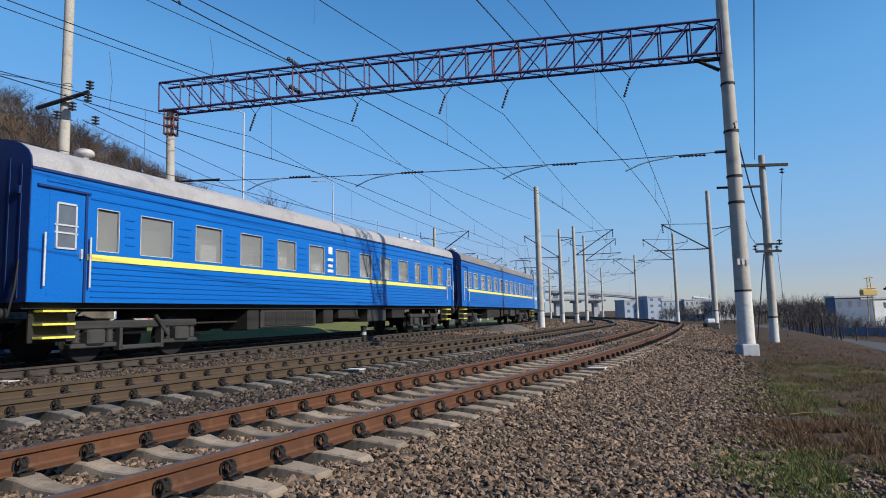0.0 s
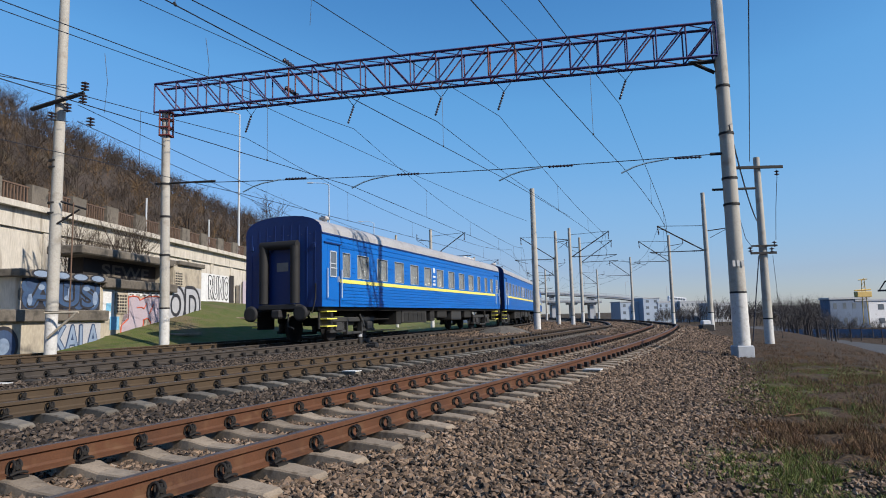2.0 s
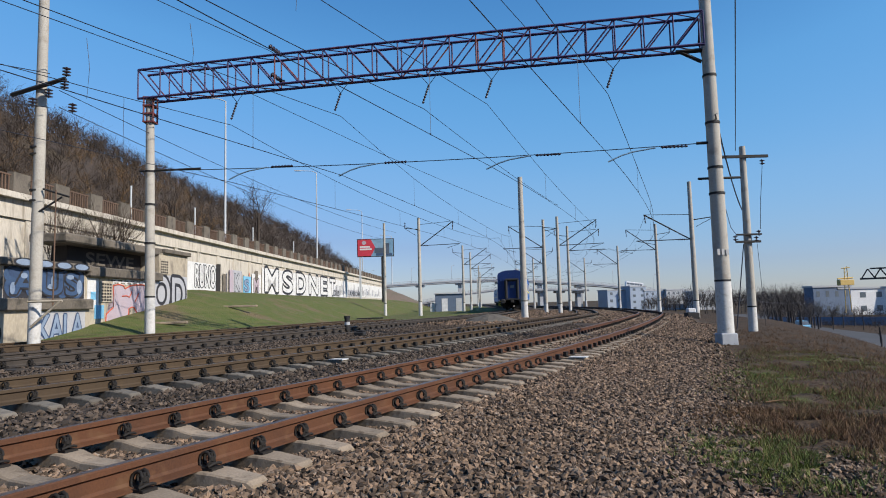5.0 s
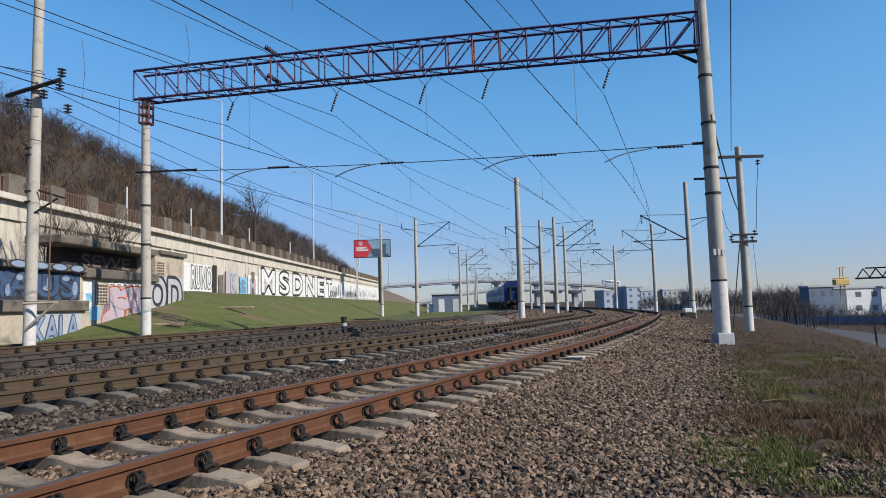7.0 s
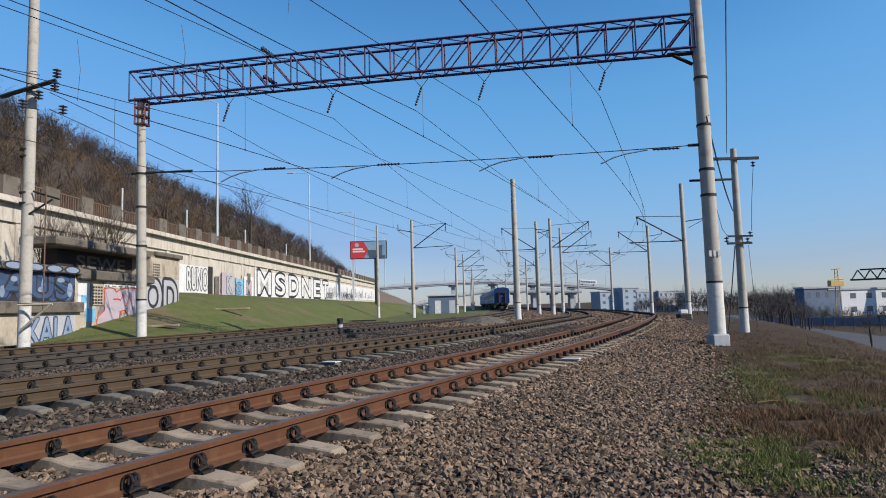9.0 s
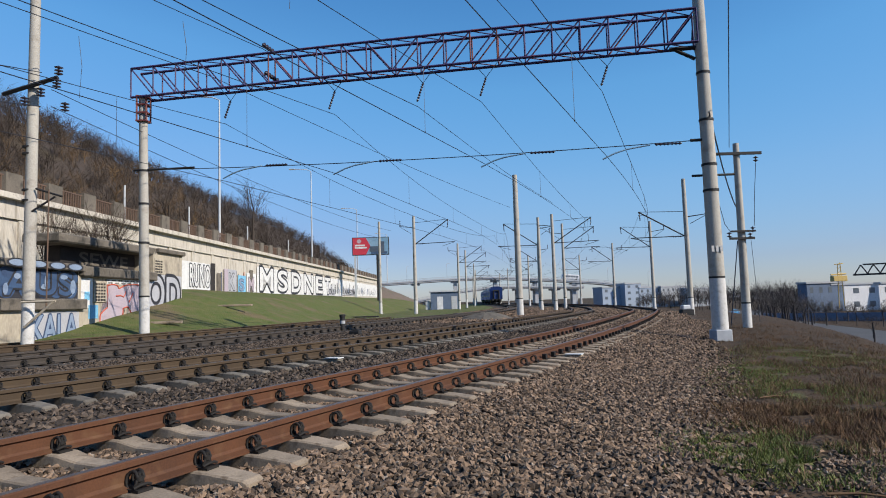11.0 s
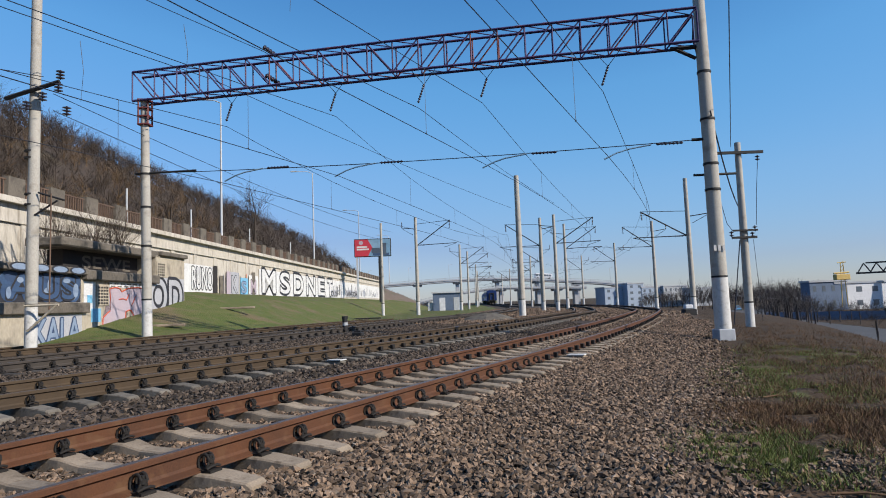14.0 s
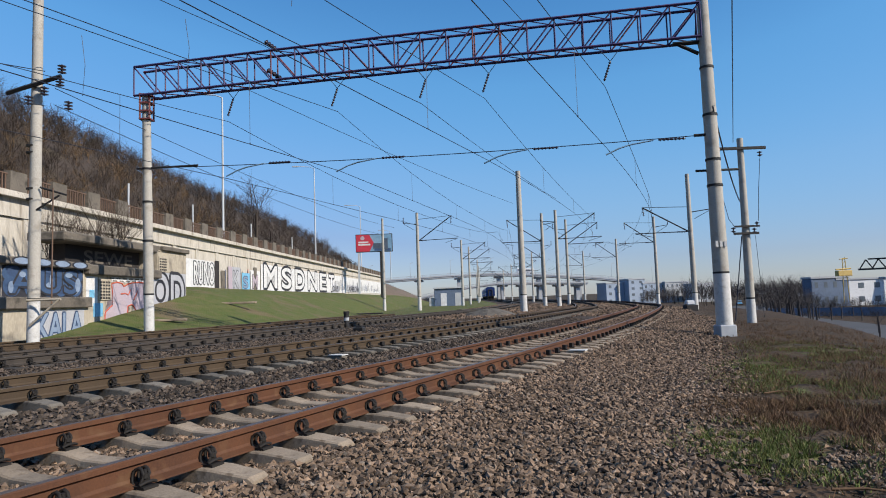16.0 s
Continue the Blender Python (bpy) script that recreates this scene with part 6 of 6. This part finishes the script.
def passenger_car(label, roof, frames, emblem_y, seed, stripe=None):
    rnd = random.Random(seed)
    top = thing("passenger_car", label, "railway car", "cars of the train")
    y0, y1 = -BODY_L / 2, BODY_L / 2
    # a narrow pane, five wide ones, the painted mark, four wide ones and three narrow panes
    wins = [(1.40, 1.95)] + [(2.5 + 1.68 * k, 3.45 + 1.68 * k) for k in range(5)] + [(10.9 + 1.73 * k, 11.87 + 1.73 * k) for k in range(4)] + [(17.85, 18.45), (19.4, 20.0), (20.7, 21.3)]
    wins = [(y0 + a, y0 + c, BZ + 1.04, BZ + 1.93) for a, c in wins]
    doors = [(y0 + 0.36, y0 + 1.12), (y1 - 1.12, y1 - 0.36)]
    for sx in (-1, 1):
        x = sx * HALF_W
        body = part("side_wall", holed_side(x, wins, y0, y1, BZ, EZ), BLUE, top)
        for z in [0.10, 0.22, 0.34, 0.46, 0.58, 0.70]:
            part("rib", B(min(x, x + sx * 0.018), max(x, x + sx * 0.018), y0 + 1.3, y1 - 1.3, BZ + z, BZ + z + 0.045, bevel=0.012), BLUE, body)
        for z in (2.08, 2.28):
            part("rib", B(min(x, x + sx * 0.016), max(x, x + sx * 0.016), y0 + (0.3 if z > 2.2 else 1.25), y1 - (0.3 if z > 2.2 else 1.25), BZ + z, BZ + z + 0.04, bevel=0.012), BLUE, body)
        for a, c in zip(wins, wins[1:]):
            for z in (1.22, 1.40, 1.58, 1.76):
                if c[0] - a[1] > 0.5:
                    part("rib", B(min(x, x + sx * 0.014), max(x, x + sx * 0.014), a[1] + 0.15, c[0] - 0.15, BZ + z, BZ + z + 0.035, bevel=0.01), BLUE, body)
        part("stripe", B(min(x, x + sx * 0.02), max(x, x + sx * 0.02), y0 + 1.2, y1 - 1.2, BZ + 0.84, BZ + 0.97), stripe or YELLOW, body, "yellow painted stripe")
        part("roof_gutter", B(min(x, x + sx * 0.03), max(x, x + sx * 0.03), y0, y1, EZ - 0.02, EZ + 0.03), BLUE_SHADED, body)
        for a in wins:
            w = part("window", B(min(x - sx * 0.05, x - sx * 0.045), max(x - sx * 0.05, x - sx * 0.045), a[0], a[1], a[2], a[3]), GLASS, body)
            w.visible_shadow = False
            bm = bmesh.new()
            t = 0.035 if frames else 0.014
            for ya, yb, za, zb in ((a[0], a[0] + t, a[2], a[3]), (a[1] - t, a[1], a[2], a[3]), (a[0], a[1], a[2], a[2] + t), (a[0], a[1], a[3] - t, a[3])):
                box(bm, min(x - sx * 0.03, x + sx * 0.012), max(x - sx * 0.03, x + sx * 0.012), ya, yb, za, zb)
            if frames:
                box(bm, min(x - sx * 0.03, x + sx * 0.008), max(x - sx * 0.03, x + sx * 0.008), a[0], a[1], a[3] - 0.3, a[3] - 0.27)
            part("window_frame", bm, FRAME_W if frames else STEEL_GREY, w, "thin metal window frame")
            if a[1] - a[0] > 0.7:
                k = rnd.choice((0, 0.45, 0.55, 0.5, 0.35))
                if k:
                    c0 = a[0] + rnd.choice((0.05, 0.28, 0.4))
                    part("curtain", B(min(x - sx * 0.10, x - sx * 0.09), max(x - sx * 0.10, x - sx * 0.09), c0, min(a[1] - 0.04, c0 + 0.55), a[2], a[2] + (a[3] - a[2]) * k), CURTAIN, w, "white half curtain")
        for d0, d1 in doors:
            dr = part("door", B(min(x + sx * 0.004, x - sx * 0.04), max(x + sx * 0.004, x - sx * 0.04), d0, d1, BZ + 0.1, BZ + 2.12), BLUE, body)
            bm = bmesh.new()
            q0, q1, za, zb = d0 + 0.14, d1 - 0.18, BZ + 1.02, BZ + 1.92
            for ya, yb, zc, zd in ((q0, q0 + 0.035, za, zb), (q1 - 0.035, q1, za, zb), (q0, q1, za, za + 0.035), (q0, q1, zb - 0.035, zb), (q0 - 0.03, q1 + 0.03, za + 0.30, za + 0.33), (q0 - 0.03, q1 + 0.03, za + 0.45, za + 0.48)):
                box(bm, min(x, x + sx * 0.03), max(x, x + sx * 0.03), ya, yb, zc, zd)
            part("door_window_frame", bm, FRAME_W, dr, "white door window frame with guard bars")
            part("door_window", B(min(x, x + sx * 0.012), max(x, x + sx * 0.012), q0 + 0.035, q1 - 0.035, za, zb), WINDOW_FAR, dr)
            part("door_seam", B(min(x, x + sx * 0.03), max(x, x + sx * 0.03), d1 + 0.0, d1 + 0.05, BZ, BZ + 2.2), BLUE_SHADED, body)
            part("door_lintel", B(min(x, x + sx * 0.05), max(x, x + sx * 0.05), d0 - 0.25, d1 + 0.1, BZ + 2.16, BZ + 2.2), BLUE_SHADED, body)
            for hy in (d0 - 0.1, d1 + 0.1):
                part("handrail", TB([(x + sx * 0.07, hy, BZ + 0.3), (x + sx * 0.07, hy, BZ + 1.3)], 0.022, 6), FRAME_W, body, "white handrail")
            part("door_handle", B(min(x, x + sx * 0.06), max(x, x + sx * 0.06), d1 - 0.1, d1 - 0.06, BZ + 0.85, BZ + 1.05), FRAME_W, dr)
            for k in range(3):
                z = BZ - 0.14 - k * 0.25
                part("step", B(min(x - sx * 0.28, x - sx * 0.02), max(x - sx * 0.28, x - sx * 0.02), d0 - 0.02, d1 - 0.1, z - 0.04, z), STEP_YELLOW, body, "yellow-edged entrance step")
            part("step_frame", B(min(x - sx * 0.33, x - sx * 0.29), max(x - sx * 0.33, x - sx * 0.29), d0 - 0.1, d1 + 0.1, BZ - 0.75, BZ), UNDER, body)
        if emblem_y is not None:
            for k, (zz, hh, ww) in enumerate(((1.72, 0.24, 0.26), (1.48, 0.1, 0.34), (1.27, 0.1, 0.28), (1.1, 0.1, 0.36))):
                part("marking", B(min(x, x + sx * 0.02), max(x, x + sx * 0.02), emblem_y - ww / 2, emblem_y + ww / 2, BZ + zz, BZ + zz + hh, bevel=0.0), FACADE_WHITE, body, "small white painted marking")
    part("interior", B(-HALF_W + 0.35, HALF_W - 0.35, y0 + 0.1, y1 - 0.1, BZ + 0.05, EZ - 0.1), INSIDE, top)
    part("floor", B(-HALF_W + 0.16, HALF_W - 0.16, y0 + 0.02, y1 - 0.02, BZ - 0.12, BZ + 0.03), UNDER, top)
    part("roof", roof_mesh(y0, y1, HALF_W, EZ, RZ), roof, top, "pale curved roof")
    for s, y in ((-1, y0), (1, y1)):
        # end faces get the darkened blue, their shade being part of the colour
        part("end_wall", B(-HALF_W + 0.01, HALF_W - 0.01, y - 0.012, y + 0.012, BZ, EZ), BLUE_SHADED, top)
        part("roof_end", roof_mesh(y - 0.015, y + 0.015, HALF_W + 0.005, EZ, RZ + 0.01), BLUE_SHADED, top)
        gangway(top, y, s)
        bogie(top, s * 8.5)
    for y in (y0 + 1.9, y1 - 1.6, y1 - 2.4, y1 - 3.2):
        bm = bmesh.new()
        lathe(bm, [(0.1, 0), (0.1, 0.12), (0.2, 0.14), (0.2, 0.22), (0.13, 0.27)], 12, Matrix.Translation((0.5 if y < 0 else 0.1, y, RZ - 0.02)))
        part("roof_vent", bm, ROOF_WHITE, top)
    # underframe equipment
    for ya, yb, za, zb, m in ((-4.4, -1.5, 0.55, 1.1, UNDER_L), (-5.0, -4.5, 0.5, 1.1, UNDER), (0.0, 1.4, 0.75, 1.1, UNDER), (2.2, 3.8, 0.6, 1.1, UNDER_L), (4.4, 5.6, 0.7, 1.1, UNDER), (-1.0, -0.4, 0.6, 1.1, UNDER)):
        for sx in (-1, 1):
            bx = part("equipment_box", B(min(sx * 0.4, sx * 1.3), max(sx * 0.4, sx * 1.3), ya, yb, za, zb, bevel=0.03), m, top)
            if yb - ya > 2:
                for k in range(5):
                    yy = ya + 0.15 + k * (yb - ya - 0.3) / 5
                    part("box_door", B(min(sx * 1.3, sx * 1.32), max(sx * 1.3, sx * 1.32), yy, yy + (yb - ya - 0.3) / 5 - 0.05, za + 0.06, zb - 0.08, bevel=0.008), UNDER, bx)
    part("truss_beam", B(-0.2, 0.2, -8, 8, 0.9, 1.12), UNDER, top)
    part("brake_rod", TB([(0.9, -6.6, 0.75), (0.9, 6.6, 0.75)], 0.03, 6), UNDER, top)
    return top


def locomotive():
    top = thing("electric_locomotive", "light blue electric locomotive with raised pantographs", "locomotive", "cars of the train")
    y0, y1 = -9.2, 9.2
    for sx in (-1, 1):
        x = sx * 1.5
        w = [(y0 + 1.6 + 2.3 * k, y0 + 2.6 + 2.3 * k, 2.7, 3.4) for k in range(7)]
        body = part("side_wall", holed_side(x, w, y0, y1, 1.2, 3.75), BLUE_LOCO, top)
        for a in w:
            part("window", B(min(x - sx * 0.05, x - sx * 0.03), max(x - sx * 0.05, x - sx * 0.03), *a), WINDOW_FAR, body)
        part("stripe", B(min(x, x + sx * 0.012), max(x, x + sx * 0.012), y0, y1, 2.05, 2.35), FACADE_WHITE, body, "pale stripe")
    part("roof", roof_mesh(y0, y1, 1.5, 3.75, 4.2), ROOF_GREY, top)
    for s, y in ((-1, y0), (1, y1)):
        part("cab_front", B(-1.5, 1.5, y - 0.05, y + 0.05, 1.2, 3.75, bevel=0.03), BLUE_LOCO, top)
        part("cab_window", B(-1.2, 1.2, min(y + s * 0.05, y + s * 0.07), max(y + s * 0.05, y + s * 0.07), 2.6, 3.35), WINDOW_FAR, top)
        for x in (-0.9, 0.9):
            part("headlamp", TB([(x, y, 1.8), (x, y + s * 0.1, 1.8)], 0.14, 12), FRAME_W, top)
        bogie(top, s * 5.2)
        pan = part("pantograph", B(-0.7, 0.7, s * 5 - 0.7, s * 5 + 0.7, 4.3, 4.36), STEEL_DARK, top)
        for x in (-0.6, 0.6):
            part("pantograph_arm", TB([(x, s * 5 - 0.6, 4.36), (x * 0.8, s * 5 + 0.7, 5.1), (x * 0.6, s * 5, 5.95)], 0.03, 5), STEEL_DARK, pan)
            part("pantograph_arm", TB([(x, s * 5 + 0.6, 4.36), (x * 0.8, s * 5 - 0.7, 5.1), (x * 0.6, s * 5, 5.95)], 0.03, 5), STEEL_DARK, pan)
        part("pantograph_head", TB([(-1.0, s * 5, 5.85), (-0.7, s * 5, 5.97), (0.7, s * 5, 5.97), (1.0, s * 5, 5.85)], 0.035, 5), STEEL_DARK, pan)
    for y in (-2.5, 0, 2.5):
        bm = bmesh.new()
        insulator(bm, (0, y, 4.15), (0, y, 4.6), 0.12, 4)
        part("roof_insulator", bm, CERAMIC, top)
    part("frame", B(-1.4, 1.4, y0, y1, 0.85, 1.2), UNDER, top)
    return top


CAR_C = passenger_car("bright blue passenger car with a yellow stripe, last in the train", ROOF_WHITE, False, -0.98, 3)
CAR_B = passenger_car("bright blue passenger car with a yellow stripe and pale roof", ROOF_WHITE, False, -0.98, 7)
CAR_A = passenger_car("blue passenger car with white window frames and grey roof", ROOF_GREY, True, None, 12)
LOCO = locomotive()


# ---- loose stones and grass ----
def rock_set(k=14):
    """Angular crushed stones: eight-sided, knocked out of shape."""
    base = np.array([(1, 0, 0), (-1, 0, 0), (0, 1, 0), (0, -1, 0), (0, 0, 1), (0, 0, -1)], float)
    f = np.array([(0, 2, 4), (2, 1, 4), (1, 3, 4), (3, 0, 4), (2, 0, 5), (1, 2, 5), (3, 1, 5), (0, 3, 5)])
    out = []
    for _ in range(k):
        v = base + np.random.uniform(-0.38, 0.38, base.shape)
        out.append(v * np.random.uniform((0.85, 0.65, 0.6), (1.35, 1.1, 0.95)))
    return out, f


def scatter_rocks(name, label, xs, ys, zs, size, material):
    shapes, f = rock_set()
    V, F = [], []
    n = len(shapes[0])
    pick = np.random.randint(0, len(shapes), len(xs))
    a, b2 = np.random.uniform(0, 6.28, len(xs)), np.random.uniform(-1.2, 1.2, len(xs))
    S = np.array(shapes)[pick] * size[:, None, None]
    ca, sa, cb, sb = np.cos(a), np.sin(a), np.cos(b2), np.sin(b2)
    x, y, z = S[..., 0], S[..., 1] * cb[:, None] - S[..., 2] * sb[:, None], S[..., 1] * sb[:, None] + S[..., 2] * cb[:, None]
    V = np.stack([x * ca[:, None] - y * sa[:, None] + xs[:, None], x * sa[:, None] + y * ca[:, None] + ys[:, None], z + zs[:, None]], -1).reshape(-1, 3)
    F = (f[None] + (np.arange(len(xs)) * n)[:, None, None]).reshape(-1, 3)
    tagged(new(name, raw(name, V, F, material)), label, "stones", kind="stuff")


def build_ballast():
    """Crushed stone beside and between the tracks, thinning with distance."""
    def field(n, x0, x1, y0, y1):
        return np.random.uniform(x0, x1, n), np.random.uniform(y0, y1, n)

    for name, label, n, box_, smin, smax, material in (
            ("ballast_stones_near", "loose grey-brown crushed stones beside the track", 72000, (-6.5, 6.5, 1.6, 13), 0.015, 0.037, STONE),
            ("ballast_stones_far", "crushed stones along the curving track", 46000, (-8, 15, 11, 32), 0.024, 0.046, STONE),
            ("ballast_stones_distant", "brown crushed stones between the far tracks", 30000, (-4, 30, 31, 85), 0.05, 0.09, STONE),
            ("ballast_stones_dark", "dark oily stones around the older tracks", 58000, (-16, 6, 4, 34), 0.02, 0.042, STONE_DARK)):
        x, y = field(n * 3, *box_)
        s1, a = T1.near(x, y)
        _, c = T3.near(x, y)
        ahead = np.abs(x) < 0.80 * y + 1.2
        edge = 4.15 - 0.07 * np.clip(y, 0, 18)
        if name == "ballast_stones_dark":
            keep = (a > 1.0) & (c < 3.4)
        elif name == "ballast_stones_distant":
            keep = (a > -2.6) & (c < 3.0)
        else:
            keep = (a < 1.3) & (a > -edge - 0.9 * np.random.rand(len(x)) ** 2)
        keep &= ahead
        x, y, a, c = x[keep][:n], y[keep][:n], a[keep][:n], c[keep][:n]
        z = ground_z(x, y)
        size = np.random.uniform(smin, smax, len(x))
        on_rail = np.zeros(len(x), bool)
        for base in (0.0, 4.5):
            on_rail |= np.abs(np.abs(a - base) - 0.795) < 0.10
        on_rail |= np.abs(np.abs(c) - 0.795) < 0.10
        s2, a2 = T2.near(x, y)
        s1, a1 = T1.near(x, y)
        for ss, aa, st in ((s1, a1, TIE_1), (s2, a2, TIE_2)):
            gap = np.abs((ss - st) / 0.53 % 1.0 - 0.5) * 0.53
            on_rail |= (gap < 0.118) & (np.abs(aa) < 1.36) & (np.random.rand(len(x)) > 0.05)
        x, y, z, size = x[~on_rail], y[~on_rail], z[~on_rail], size[~on_rail]
        if name == "ballast_stones_near":
            gx, gy = np.random.normal(3.75, 0.35, 5000), np.random.normal(4.7, 0.4, 5000)
            x, y, size = np.r_[x, gx], np.r_[y, gy], np.r_[size, np.random.uniform(0.012, 0.03, 5000)]
            z = np.r_[z, ground_z(gx, gy)]
        scatter_rocks(name, label, x, y, z + size * np.random.uniform(0.0, 0.75, len(x)), size, material)


build_ballast()


def build_grass():
    """Blades of green and dry grass on the verge and the bank."""
    rnd = np.random.RandomState(5)
    for name, label, n, material, spots, h in (
            ("verge_grass", "short green spring grass on the verge", 46000, GRASS, ((5.3, 11.7, 0.7, 0.9), (4.8, 9.0, 0.6, 0.9), (2.75, 5.75, 0.42, 0.5), (2.75, 5.75, 0.42, 0.5), (8.0, 13.8, 1.0, 1.6)), 0.055),
            ("verge_dry_grass", "dry straw-coloured grass on the verge", 90000, DRY, ((3.4, 6.6, 0.8, 1.0), (4.4, 8.6, 1.0, 1.6), (6.0, 15, 1.5, 3), (11, 24, 2.5, 4), (8.5, 20, 1.8, 4), (6.2, 8.5, 1.3, 3), (7.8, 13, 1.8, 4), (9.5, 14, 1.6, 5), (9.0, 10.5, 1.4, 3), (4.9, 5.6, 0.8, 1.0), (3.9, 7.4, 0.5, 0.5)), 0.075)):
        k = rnd.randint(0, len(spots), n)
        sp = np.array(spots)[k]
        x, y = sp[:, 0] + rnd.normal(0, 1, n) * sp[:, 2], sp[:, 1] + rnd.normal(0, 1, n) * sp[:, 3]
        clump = np.array([noise.noise(Vector((p * 2.2, q * 2.2, 1.7))) for p, q in zip(x, y)])
        _, a = T1.near(x, y)
        ok = (a < -3.3 - 1.6 * rnd.rand(n)) & (y > 2.5) & (clump > -0.15)
        x, y = x[ok], y[ok]
        z = ground_z(x, y) - 0.01
        m = len(x)
        ang, hh = rnd.uniform(0, 6.28, m), h * rnd.uniform(0.5, 1.5, m)
        w = 0.006 * np.ones(m)
        lean = rnd.normal(0, 0.5, (m, 2)) * hh[:, None]
        p = np.stack([x, y, z], -1)
        s = np.stack([np.cos(ang) * w, np.sin(ang) * w, 0 * w], -1)
        tip = p + np.stack([lean[:, 0], lean[:, 1], hh], -1)
        V = np.stack([p - s, p + s, tip], 1).reshape(-1, 3)
        tagged(new(name, raw(name, V, np.arange(m * 3).reshape(-1, 3), material)), label, "grass", kind="stuff")


build_grass()


# ---- what moves ----
ROAD_X = ((43.0, 51.0, 55.0, 59.5, 66.0, 106.0), (45.0, 68.0, 84.0, 119.0, 140.0, 225.0))



def motions():
    """The train runs along its track and slows a little."""
    ref = start_of(T3, -9.3, 11.6)

    def rear(t):
        run = lambda q: 17.35 * q - 0.194 * q * q - 0.2 * max(0.0, 1 - q / 3)
        return ref + run(t) - 23.74

    z = Z3 + RAIL_H
    for ob, offset, half in ((CAR_C, 0.4 + BODY_L / 2, 8.5), (CAR_B, CAR_L + 0.4 + BODY_L / 2, 8.5), (CAR_A, 2 * CAR_L + 0.4 + BODY_L / 2, 8.5), (LOCO, 3 * CAR_L + 9.6, 5.2)):
        rows = []
        for i in range(65):
            t = i * 0.25
            s = rear(t) + offset - 0.4
            ax, ay, _ = T3.at(s - half)
            bx, by, _ = T3.at(s + half)
            ax, ay, bx, by = float(ax), float(ay), float(bx), float(by)
            za, zb = dip(ax, ay), dip(bx, by)
            h = math.hypot(bx - ax, by - ay)
            rows.append((t, pose((ax + bx) / 2, (ay + by) / 2, z + (za + zb) / 2, math.degrees(math.atan2(zb - za, h)), 0, math.degrees(math.atan2(by - ay, bx - ax)) - 90)))
        walk(ob, rows)
    rows = []
    for i in range(33):
        t = i * 0.5
        y = 47.6 + 10.7 * t
        x = float(np.interp(y, ROAD_X[1], ROAD_X[0]))
        rows.append((t, pose(x, y, road_z(x, y) + 0.02, 0, 0, 82 if y < 125 else 70)))
    walk(ROAD_CAR, rows)
    rows = []
    for i in range(33):
        t = i * 0.5
        x = 126.6 - 5.19 * t
        rows.append((t, pose(x, 333.0, deck_z(BRIDGE_LINE, x) + 0.02, 0, math.degrees(math.atan((deck_z(BRIDGE_LINE, x - 4) - deck_z(BRIDGE_LINE, x + 4)) / 8)), 0)))
    walk(BUS, rows)


motions()
